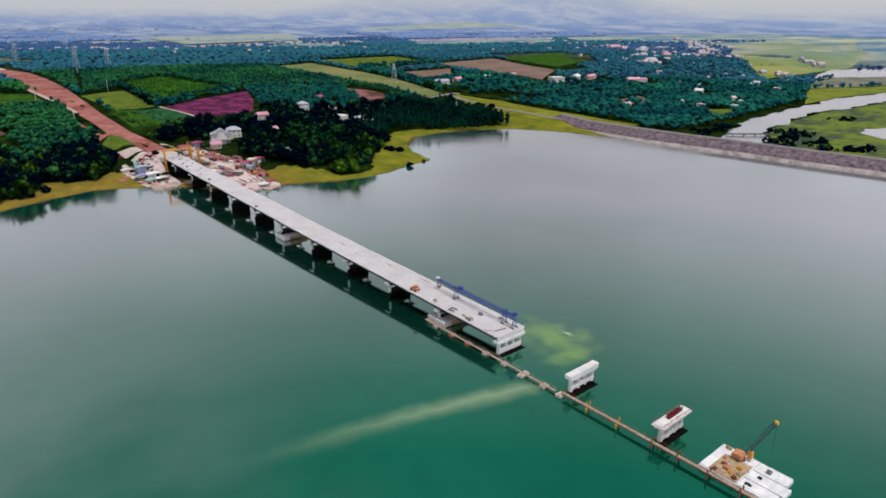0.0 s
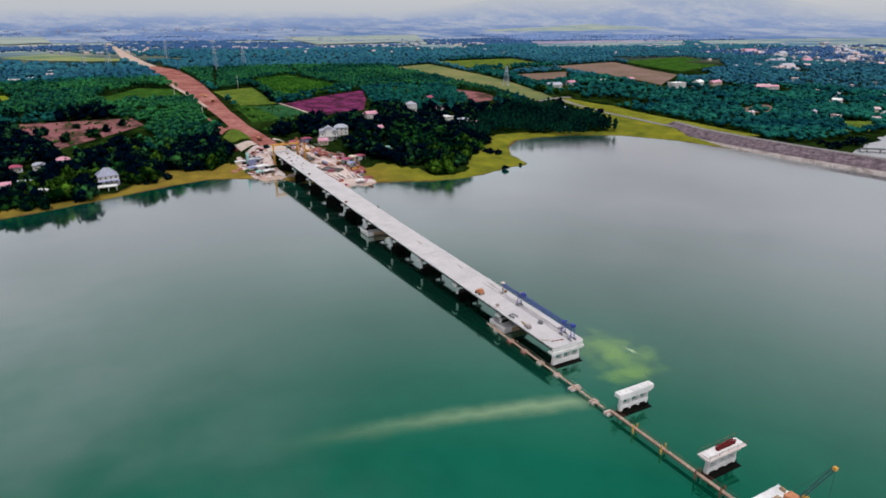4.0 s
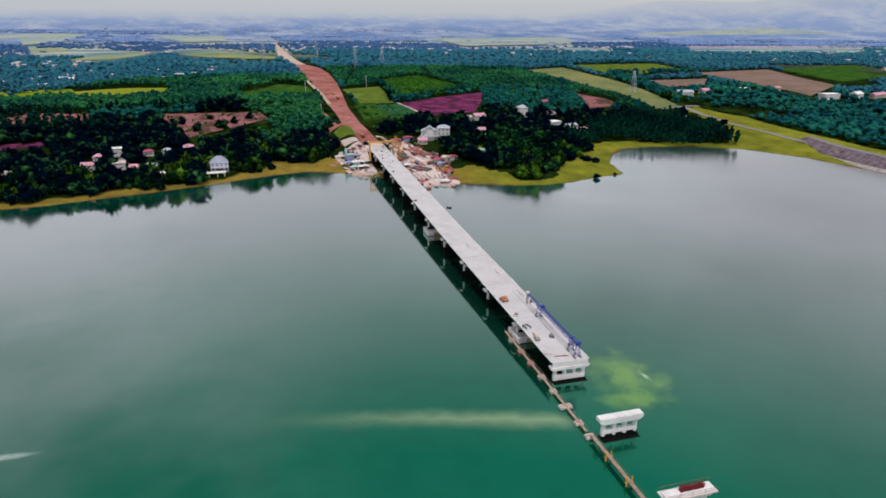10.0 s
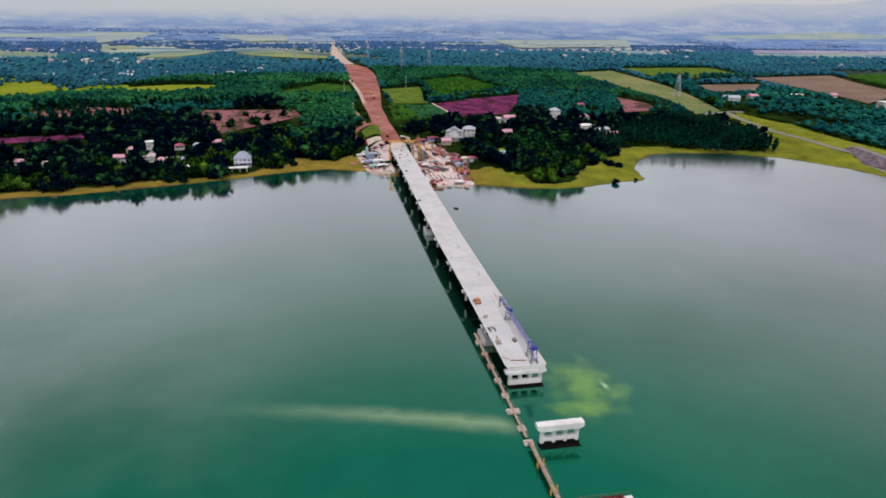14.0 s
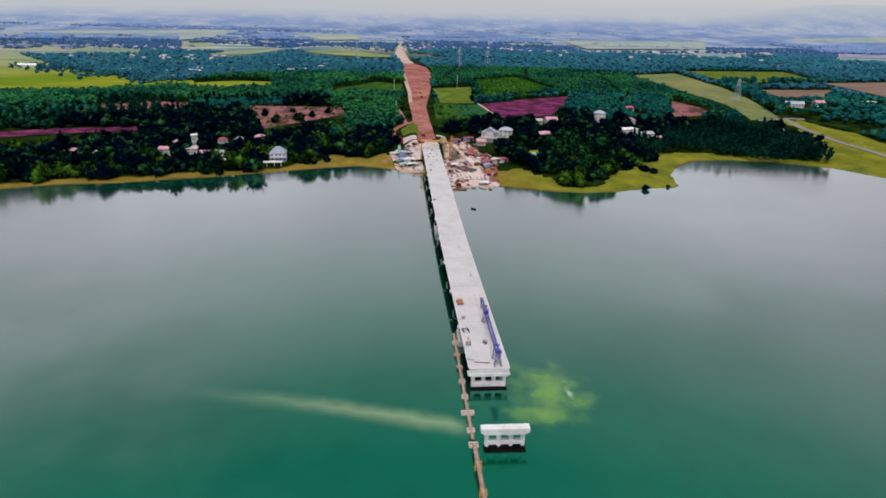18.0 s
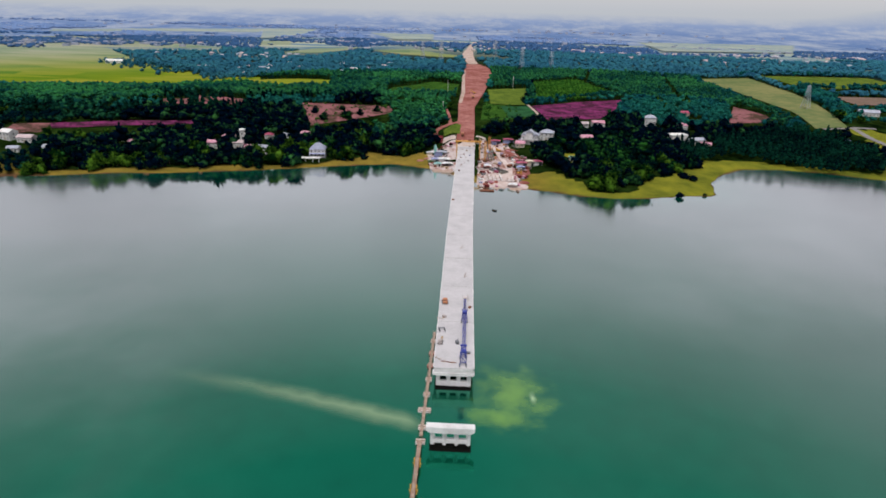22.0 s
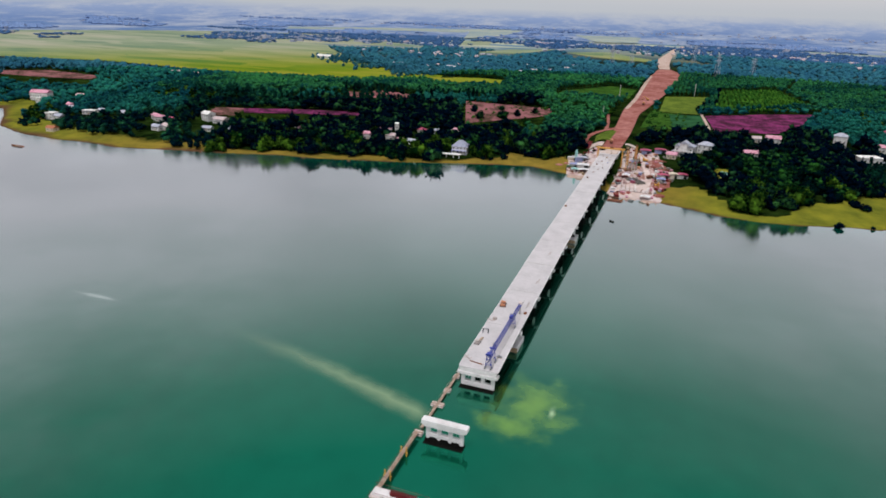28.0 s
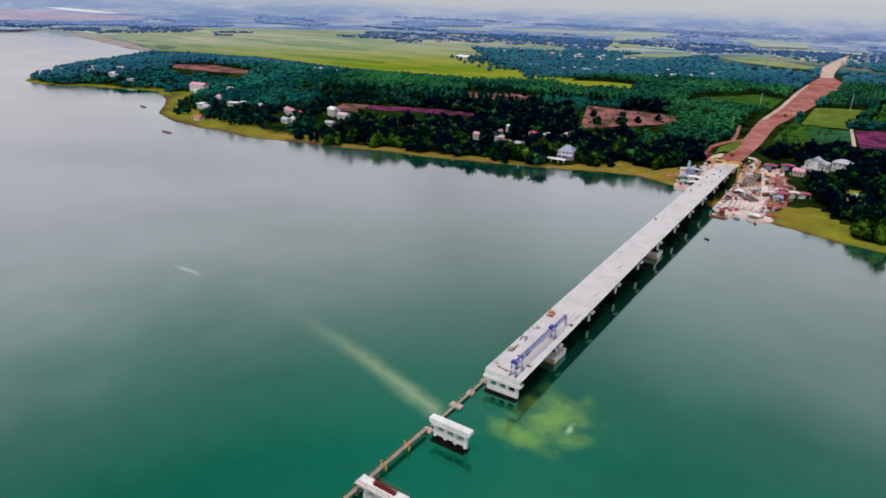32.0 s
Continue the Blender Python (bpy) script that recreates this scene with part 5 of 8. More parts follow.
for a, b in zip(range(-96, -30, 6), range(-90, -24, 6)):
    part("walk_board", boxes((-0.6, 0.6, a + 0.04, min(b, -33) - 0.04, 1.7, 1.85)), M_WALK, trestle)
for s in (-0.5, 0.5):
    part("stringer", boxes((s - 0.08, s + 0.08, -96, -33, 1.4, 1.7)), M_RUST, trestle)
    part("handrail", rods(((s * 1.15, -96, 2.75), (s * 1.15, -33, 2.75), 0.04), n=5), M_RUST, trestle)
for y in (-43, -54, -66, -74, -83, -92):
    for s in (-0.8, 0.8):
        part("support_post", rods(((s, y, -4), (s, y, 3.1), 0.22), n=8), M_YELLOW if y in (-43, -54) else M_RUST, trestle)
    part("cross_head", boxes((-1.2, 1.2, y - 0.2, y + 0.2, 1.1, 1.4)), M_YELLOW if y in (-43, -54) else M_RUST, trestle)

# ---- crane barge ----
barge = empty("crane_barge", Matrix.Translation((0, -80, 0)), "pontoon work barge with a slewing crane", "barge")
for x0, x1, y0, y1 in ((-7.2, 6.6, -9.6, 1.0), (-7.2, -2.9, -19, -9.7), (-2.6, 1.7, -20, -9.7), (2.0, 6.4, -18.5, -9.7)):
    part("hull_pontoon", boxes((x0, x1, y0, y1, -0.6, 1.3), bevel=0.12), M_TARP, barge, "pale steel pontoon")
part("timber_deck", boxes((-7.0, 2.6, -9.3, -1.6, 1.31, 1.45)), M_WOOD, barge, "orange-brown timber deck")
part("slew_ring", rods(((3.4, -5.4, 1.31), (3.4, -5.4, 2.2), 1.3), n=18), M_RUST, barge)
part("crane_house", boxes((1.4, 4.4, -6.4, -3.6, 2.2, 3.7), bevel=0.15), M_ORANGE, barge, "orange crane house")
part("operator_cab", boxes((4.0, 5.3, -8.0, -6.7, 2.2, 4.4), bevel=0.1), M_YELLOW, barge)
bm = bmesh.new()
n = 9
foot, tip = Vector((4.4, -6.2, 3.2)), Vector((5.6, -11.6, 15.4))
side_way = (tip - foot).cross(Vector((0, 0, 1))).normalized() * 0.45
up_way = side_way.cross(tip - foot).normalized() * 0.4
for i in range(n):
    a, b = foot.lerp(tip, i / n), foot.lerp(tip, (i + 1) / n)
    for s in (-1, 1):
        for u in (-1, 1):
            rod(bm, a + side_way * s + up_way * u, b + side_way * s + up_way * u, 0.1, 5)
        rod(bm, a + side_way * s - up_way, b + side_way * s + up_way, 0.07, 5)
    rod(bm, a - side_way + up_way, b + side_way + up_way, 0.07, 5)
part("boom", bm, M_GREEN_CRANE, barge, "dark teal lattice boom")
part("boom_head", boxes((5.1, 6.1, -12.3, -11.3, 15.2, 16.1), bevel=0.1), M_YELLOW, barge)
part("hoist_rope", rods(((5.6, -12.0, 15.3), (5.6, -12.0, 2.6), 0.04), ((2.4, -4.0, 3.7), (5.5, -11.4, 15.9), 0.04), n=5), M_GLASS, barge)
random.seed(77)
for x, y, mt, lab in ((-6, -3, M_RUST, "rusty winch"), (-4.4, -6.6, M_YELLOW, "yellow winch"), (-2.2, -3.6, M_RUST, "rusty winch"), (-1.0, -7.4, M_YELLOW, "yellow pump"), (-5.2, -11.8, M_GLASS, "dark hatch box"), (3.6, -13.2, M_STEEL_GREY, "grey winch"),
                      (-0.4, -12.6, M_GLASS, "dark hatch box"), (-3.2, -8.4, M_WOOD, "timber block"), (0.2, -2.6, M_ORANGE, "orange tank"), (-5.8, -8.2, M_RUST, "rusty bollard"), (5.2, -1.2, M_WOOD, "timber block"), (-3.6, -5.0, M_ORANGE, "orange drum")):
    w, d, h = random.uniform(0.3, 0.7), random.uniform(0.4, 0.9), random.uniform(0.4, 0.9)
    z = 1.46 if x < 2.4 and -9.2 < y < -1.7 else 1.31
    part("deck_gear", boxes((x - w, x + w, y - d, y + d, z, z + h), (x - w * 0.5, x + w * 0.4, y - d * 0.6, y + d * 0.5, z + h - 0.02, z + h + 0.3), bevel=0.06), mt, barge, lab)
for x in (-5.5, -3.8, -2.1, -0.4):
    part("timber_baulk", boxes((x - 0.16, x + 0.16, -9.1, -7.6 - 0.4 * (x + 5.5), 1.46, 1.7)), M_WOOD, barge)

# ---- houses ----


def house(x, y, w, d, h, roof_mat, wall_mat, rz=0.0, style="gable", label="", rise=None, storeys=1, name="house", detail=True):
    """Walls, roof, door and windows on each side; stands a little way into the slope."""
    z = drape(x, y)
    hs = empty(name, pose(x, y, z, 0, 0, rz), label, "house", "lakeside houses")
    part("wall", boxes((-w / 2, w / 2, -d / 2, d / 2, -1.5, h)), wall_mat, hs)
    rise = rise or min(w, d) * 0.3
    e = 0.5
    bm = bmesh.new()
    a = [bm.verts.new(p) for p in ((-w / 2 - e, -d / 2 - e, h), (w / 2 + e, -d / 2 - e, h), (w / 2 + e, d / 2 + e, h), (-w / 2 - e, d / 2 + e, h))]
    lo = [bm.verts.new(v.co - Vector((0, 0, 0.18))) for v in a]
    if style == "flat":
        up = [bm.verts.new(v.co + Vector((0, 0, 0.35))) for v in a]
        bm.faces.new(up)
        for i in range(4):
            bm.faces.new((a[i], a[(i + 1) % 4], up[(i + 1) % 4], up[i]))
    else:
        inn = min(w, d) / 2 if style == "hip" else 0.0
        if w >= d:
            r0, r1 = bm.verts.new((-w / 2 - e + inn, 0, h + rise)), bm.verts.new((w / 2 + e - inn, 0, h + rise))
            fs = ((a[0], a[1], r1, r0), (a[2], a[3], r0, r1), (a[1], a[2], r1), (a[3], a[0], r0))
        else:
            r0, r1 = bm.verts.new((0, -d / 2 - e + inn, h + rise)), bm.verts.new((0, d / 2 + e - inn, h + rise))
            fs = ((a[1], a[2], r1, r0), (a[3], a[0], r0, r1), (a[0], a[1], r0), (a[2], a[3], r1))
        for f in fs:
            bm.faces.new(f)
    bm.faces.new(lo[::-1])
    for i in range(4):
        bm.faces.new((lo[i], lo[(i + 1) % 4], a[(i + 1) % 4], a[i]))
    bmesh.ops.recalc_face_normals(bm, faces=bm.faces)
    part("roof", bm, roof_mat, hs)
    YARDS.append((x, y, max(w, d) * 0.62))
    if not detail:
        return hs
    part("door", boxes((-0.5, 0.5, -d / 2 - 0.06, -d / 2 + 0.05, 0, 2.1)), M_WOOD, hs)
    for s in range(storeys):
        zz = 1.0 + s * 3.2
        k = max(2, int(w // 3.2))
        for i in range(k):
            cx_ = -w / 2 + w * (i + 0.5) / k
            if abs(cx_) < 0.9 and s == 0:
                continue
            win = part("window", boxes((cx_ - 0.55, cx_ + 0.55, -d / 2 - 0.05, -d / 2 + 0.05, zz, zz + 1.3)), M_GLASS, hs)
            part("sill", boxes((cx_ - 0.65, cx_ + 0.65, -d / 2 - 0.16, -d / 2 - 0.05, zz - 0.12, zz)), M_WHITE, win)
        for sx in (-1, 1):
            part("window", boxes((sx * w / 2 - 0.05, sx * w / 2 + 0.05, -0.6, 0.6, zz, zz + 1.3)), M_GLASS, hs)
    return hs


YARDS = []
random.seed(11)
# villa at the waterside, with its terrace
v1 = house(-127, 345, 13, 10.5, 6.4, M_ROOF_SLATE, M_WHITE, 4, "hip", "two-storey villa with a grey hipped roof by the water", 4.8, 2, "villa")
# the verandah's bluish shade is put into its colour
part("verandah", boxes((-6.8, 6.8, -7.6, -5.3, 2.9, 3.2), (-6.6, -6.3, -7.5, -7.2, 0, 2.9), (6.3, 6.6, -7.5, -7.2, 0, 2.9), (-0.2, 0.2, -7.5, -7.2, 0, 2.9)), M_ROOF_BLUE, v1, "verandah painted blue for its shade")
ter = empty("terrace", pose(-131, 330, 1.2, 0, 0, 4), "white concrete terrace on stilts over the shore", "terrace")
part("slab", boxes((-10, 9, -2.5, 3.0, 3.4, 3.8), bevel=0.05), M_WHITE, ter)
for x in (-8.5, -3, 3, 8):
    part("stilt", rods(((x, -1.8, -2), (x, -1.8, 3.4), 0.25), n=8), M_WHITE, ter)
# big white villa above the site
v2 = house(56, 402, 15, 11, 7.5, M_ROOF_GREY, M_WHITE, -14, "hip", "large white two-storey villa with grey hipped roofs", 3.0, 2, "villa")
part("tower_wing", boxes((-3, 3, -8.0, -4.0, -1.5, 10.2), bevel=0.05), M_WHITE, v2, "white gabled front wing")
for gx_, gw, gz in ((0.0, 3.6, 10.2), (-5.6, 2.6, 7.6), (5.6, 2.6, 7.6)):
    part("front_gable", prism([(gx_ - gw, gz), (gx_, gz + gw * 0.7), (gx_ + gw, gz)], -8.4 if gx_ == 0 else -6.4, -1.0), M_ROOF_GREY, v2, "grey gable roof")
part("balcony", boxes((-7.0, 7.0, -9.4, -8.05, 3.4, 3.7), (-7.0, 7.0, -9.4, -9.25, 3.7, 4.7)), M_WHITE, v2, "white balustraded balcony")
part("porch_roof", boxes((-9.5, -3.4, -8.0, -5.0, 3.2, 3.5), (4, 10, -7.5, -5.0, 3.2, 3.5)), M_ROOF_GREY, v2)
house(72, 412, 12, 9, 6.6, M_ROOF_GREY, M_WHITE, -14, "hip", "white house with a grey hipped roof", 2.6, 2)
house(46, 388, 8, 7, 3.6, M_PINK, M_CREAM, -10, "gable", "low cream house with a faded red roof")
LIST = [
    (-216, 380, 11, 7, 4.0, M_PINK, M_WHITE, "hip", "white house with a broad pink hipped roof"), (-220, 353, 9, 7, 5.2, M_PINK, M_WHITE, "gable", "two-storey white house with a pink gable"),
    (-204, 386, 8, 7, 8.6, M_WHITE, M_WHITE, "flat", "tall narrow white house with flat roof"), (-199, 357, 9, 7, 5.0, M_ROOF_PALE, M_WHITE, "gable", "white house with a dusty pink roof"), (-188, 351, 7, 6, 3.4, M_PINK, M_WHITE, "gable", "small house with a pink roof"),
    (-183, 393, 8, 6, 3.8, M_RED, M_WHITE, "hip", "small house with a bright red roof"), (-176, 352, 9, 6, 3.4, M_ROOF_GREY, M_WHITE, "gable", "long low house with a grey roof"), (-169, 395, 8, 6, 4.0, M_ROOF_GREY, M_WHITE, "hip", "small house with a pointed grey roof"),
    (-153, 404, 9, 7, 4.6, M_PINK, M_WHITE, "hip", "house with a pointed pink roof"), (-165, 332, 6, 5, 3.2, M_WHITE, M_WHITE, "gable", "small white waterside hut"), (-267, 344, 11, 6, 3.4, M_ROOF_PALE, M_WHITE, "gable", "long house with a patched pale roof"),
    (-307, 364, 9, 6, 3.4, M_RED, M_WHITE, "gable", "small house with a bright red roof"), (-290, 352, 8, 6, 3.2, M_PINK, M_WHITE, "gable", "low house with a faded pink roof"),
    (-672, 386, 24, 11, 9.0, M_PINK, M_WHITE, "gable", "long white school block with a pink roof"), (-655, 372, 12, 8, 5.0, M_WHITE, M_WHITE, "flat", "white annexe beside the school"), (-581, 347, 10, 8, 5.0, M_PINK, M_WHITE, "gable", "tall house with a pink roof among trees"),
    (-572, 338, 9, 7, 4.0, M_ROOF_GREY, M_WHITE, "gable", "white house with a grey roof"), (-534, 329, 14, 7, 4.0, M_WHITE, M_WHITE, "flat", "long white flat-roofed house"), (-520, 333, 9, 7, 4.0, M_ROOF_GREY, M_WHITE, "gable", "white house with a pale roof"), (-631, 406, 12, 8, 4.5, M_ROOF_PALE, M_WHITE, "gable", "house with a dusty roof under dark trees"),
    (-490, 332, 12, 7, 4.0, M_ROOF_GREY, M_CREAM, "gable", "cream house with a pale roof"), (-450, 334, 10, 7, 4.2, M_PINK, M_WHITE, "gable", "white house with a pink roof"), (-440, 328, 9, 7, 5.0, M_PINK, M_WHITE, "hip", "house with a faded pink hipped roof"), (-426, 328, 7, 6, 4.0, M_RED, M_WHITE, "gable", "small house with a red roof"),
    (-405, 301, 12, 8, 4.5, M_ROOF_PALE, M_WHITE, "gable", "large white house with a dusty roof"), (-414, 296, 10, 7, 4.0, M_ROOF_GREY, M_WHITE, "gable", "white house with a grey roof"), (-399, 350, 12, 9, 7.0, M_WHITE, M_WHITE, "gable", "tall white villa with arched front"), (-380, 345, 14, 8, 4.5, M_ROOF_PALE, M_WHITE, "gable", "white house beside the villa"),
    (-343, 320, 12, 7, 4.0, M_ROOF_GREY, M_WHITE, "gable", "long low white house with grey roof"), (-370, 313, 9, 6, 3.6, M_ROOF_GREY, M_WHITE, "gable", "low white house with a grey roof"), (-505, 259, 10, 7, 3.4, M_TILE, M_CREAM, "gable", "low house with a clay tile roof by the water"), (-550, 297, 9, 8, 6.5, M_WHITE, M_WHITE, "flat", "tall white house among dark trees"), (-532, 291, 9, 8, 5.5, M_ROOF_GREY, M_WHITE, "gable", "white house with a grey roof"),
    (130, 478, 10, 7, 4.0, M_PINK, M_WHITE, "gable", "white house with a pale orange roof"), (116, 474, 6, 5, 3.0, M_ROOF_PALE, M_WHITE, "gable", "small pale outhouse beside a house"),
    (188, 500, 9, 8, 8.0, M_ROOF_GREY, M_WHITE, "hip", "tall white house among dark trees"),
    (202, 450, 15, 9, 5.0, M_WHITE, M_WHITE, "flat", "white flat-roofed house complex"), (218, 440, 12, 6, 3.4, M_ROOF_GREY, M_WHITE, "gable", "long low grey-roofed annexe"),
    (238, 552, 8, 6, 3.4, M_RED, M_CREAM, "gable", "small house with a red roof"),
    (108, 412, 9, 6, 3.4, M_PINK, M_WHITE, "gable", "small house with a pale pink roof among dark trees"), (87, 342, 7, 5, 2.8, M_TEAL, M_WHITE, "gable", "low shed with a pale teal roof in a glade"),
    (220, 494, 8, 6, 4.0, M_PINK, M_WHITE, "hip", "white house with a small pink roof"), (222, 424, 8, 5, 3.2, M_PINK, M_CREAM, "gable", "low house with a dusty pink roof"),
    (460, 590, 22, 10, 4.5, M_ROOF_GREY, M_WHITE, "gable", "white farm buildings with grey roofs"), (495, 596, 14, 9, 5.0, M_PINK, M_WHITE, "gable", "white house with a pink roof"),
    (575, 615, 16, 8, 4.0, M_WHITE, M_WHITE, "flat", "low white building with flat roof"), (631, 615, 12, 8, 4.0, M_PINK, M_CREAM, "gable", "house with a pink roof"),
    (640, 530, 24, 14, 9.0, M_WHITE, M_WHITE, "flat", "large white flat-roofed hall"), (690, 534, 18, 12, 7.0, M_WHITE, M_WHITE, "gable", "white hall with a pale roof"),
    (730, 536, 30, 10, 4.5, M_PINK, M_CREAM, "gable", "long house with a red roof"), (786, 486, 40, 8, 4.0, M_PINK, M_WHITE, "gable", "long shed with a pinkish roof"),
    (1080, 655, 30, 14, 6.0, M_ROOF_GREY, M_WHITE, "gable", "white works building with grey roof"), (1203, 756, 36, 14, 7.0, M_ROOF_GREY, M_WHITE, "gable", "long white works building"),
    (1248, 725, 30, 14, 7.0, M_PINK, M_WHITE, "gable", "white building with a pink roof"), (1416, 900, 50, 18, 8.0, M_ROOF_GREY, M_WHITE, "gable", "long white factory shed"),
    (1456, 1020, 46, 16, 7.0, M_PINK, M_WHITE, "gable", "long shed with a pink roof"), (717, 350, 12, 8, 4.0, M_PINK, M_CREAM, "gable", "house with a pink roof"),
    (-721, 1128, 34, 12, 6.0, M_WHITE, M_WHITE, "gable", "long white shed standing alone in the paddies"),
    (360, 446, 9, 6, 3.4, M_ROOF_BLUE, M_WHITE, "gable", "small house with a blue-grey roof among trees"),
]
for x, y, w, d, h, rm, wm, st, lab in LIST:
    k = 1.2 if 100 < x < 260 and 400 < y < 560 else 0.95
    house(x, y, w * k, d * k, h * k, rm, wm, random.uniform(-18, 18), st, lab, storeys=2 if h > 5 else 1)

# villages further off
random.seed(23)
VILLAGES = [(-560, 1030, 200, 60, 14), (-300, 1050, 150, 100, 13), (-150, 960, 90, 60, 6), (620, 1500, 260, 120, 10), (1250, 620, 260, 130, 26), (950, 420, 150, 90, 12),
            (1300, 1000, 300, 160, 22), (-1000, 1800, 400, 120, 22), (-720, 640, 140, 40, 6), (-900, 400, 120, 40, 8), (640, 280, 110, 60, 8), (-100, 1700, 250, 80, 14), (-700, 1420, 300, 60, 22), (300, 1850, 300, 80, 24), (-1300, 1250, 200, 60, 14), (900, 1900, 300, 100, 30), (1700, 1300, 300, 150, 26), (-350, 2150, 300, 80, 24)]
# Far copy of the white walls, dulled and blued for distance haze.
M_PALE_FAR = mat("haze_dulled_far_walls", (0.42, 0.42, 0.46), (0.26, 0.27, 0.32), 0.85, 0.4)
FAR_KINDS = [(M_ROOF_GREY, M_WHITE, "far white house with a grey roof"), (M_ROOF_PALE, M_WHITE, "far white house with a pinkish roof"), (M_WHITE, M_WHITE, "far white flat-roofed house"), (M_ROOF_PALE, M_CREAM, "far cream house with a pale hazy roof")]
FAR_SHELLS = {}


def far_or_near(x, y, w, d, h, kind):
    """Beyond a kilometre and a quarter the houses are too small to tell apart and share their meshes."""
    rm, wm, lab = kind
    rz = random.uniform(-40, 40)
    if math.hypot(x, y + 150) < 1250:
        return house(x, y, w, d, h, rm, wm, rz, random.choice(("gable", "gable", "flat")), lab, detail=False)
    # white gives way to the copy with haze in its colour
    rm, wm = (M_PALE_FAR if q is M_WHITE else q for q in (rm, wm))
    z, turn = drape(x, y), Matrix.Rotation(radians(rz), 4, "Z")
    here = Matrix.Translation((x, y, z)) @ turn
    for key, rows_ in ((wm, (-w / 2, w / 2, -d / 2, d / 2, -1.5, h)), (rm, (-w / 2 - 0.5, w / 2 + 0.5, -d / 2 - 0.5, d / 2 + 0.5, h, h + 0.3))):
        sh = FAR_SHELLS.setdefault(key.name, (bmesh.new(), key))[0]
        k0 = len(sh.verts)
        box(sh, *rows_)
        sh.verts.ensure_lookup_table()
        if key is rm:
            for v in list(sh.verts)[k0 + 4:k0 + 8]:
                v.co.y *= 0.15
                v.co.z += d * 0.28
        for v in list(sh.verts)[k0:]:
            v.co = here @ v.co
    YARDS.append((x, y, max(w, d) * 0.62))


for vx, vy, rx_, ry_, k in VILLAGES:
    for i in range(k):
        x, y = vx + random.uniform(-rx_, rx_), vy + random.uniform(-ry_, ry_)
        if shore_gap(np.array([x]), np.array([y]))[0] < 25 or any(inside(np.array([x]), np.array([y]), q)[0] for q in CLEAR):
            continue
        far_or_near(x, y, random.uniform(7, 13), random.uniform(6, 9), random.uniform(3.2, 5.5), random.choice(FAR_KINDS))

# the market town above the river
TOWN = [(1455, 993, 40), (1389, 892, 44), (1348, 790, 46), (1320, 800, 30), (1186, 746, 36), (1032, 616, 34), (1050, 630, 26), (1020, 640, 22), (905, 521, 30), (785, 491, 44), (735, 346, 16), (626, 281, 14),
        (2133, 1228, 34), (1933, 1075, 34), (1828, 984, 40), (1727, 907, 44), (1680, 880, 34), (1637, 839, 50), (1600, 850, 40), (1528, 770, 44), (1413, 721, 40), (1318, 696, 36), (1273, 684, 30), (1328, 584, 26), (1205, 444, 30),
        (1148, 411, 24), (878, 300, 16), (971, 375, 16), (921, 390, 14), (1458, 492, 36), (1434, 470, 24), (1565, 919, 36), (1718, 815, 30), (1990, 996, 34), (2050, 1120, 34), (1900, 1000, 30), (1780, 950, 30), (1480, 750, 28)]
for x, y, w in TOWN + [(x + random.uniform(-30, 30), y + random.uniform(-24, 24), w * random.uniform(0.6, 1.1)) for x, y, w in TOWN + TOWN if x > 1000]:
    far_or_near(x, y, w * random.uniform(0.4, 0.6), random.uniform(8, 11), random.uniform(4, 7), random.choice(FAR_KINDS[:3] + FAR_KINDS[1:2]))
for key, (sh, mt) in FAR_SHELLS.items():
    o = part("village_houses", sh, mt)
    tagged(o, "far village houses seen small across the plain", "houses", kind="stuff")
# a low footbridge over the outflow
fb = empty("footbridge", pose(493, 153, 1.9, 0, 0, -41), "low dark footbridge across the dam's outflow", "footbridge")
part("deck", boxes((-22, 22, -1.1, 1.1, 1.0, 1.35)), M_CONC_DARK, fb)
for s in (-1, 1):
    part("railing", boxes((-22, 22, s * 1.05 - 0.06, s * 1.05 + 0.06, 1.35, 2.2)), M_STEEL_GREY, fb)
for x in (-16, -5, 6, 17):
    part("trestle_leg", boxes((x - 0.4, x + 0.4, -1, 1, -2, 1.0)), M_CONC_DARK, fb)

# ---- trees ----


def ico():
    bm = bmesh.new()
    bmesh.ops.create_icosphere(bm, subdivisions=1, radius=1.0)
    v = np.array([p.co[:] for p in bm.verts])
    f = np.array([[p.index for p in q.verts] for q in bm.faces])
    bm.free()
    return v, f


ICO_V, ICO_F = ico()
rng = np.random.default_rng(4)


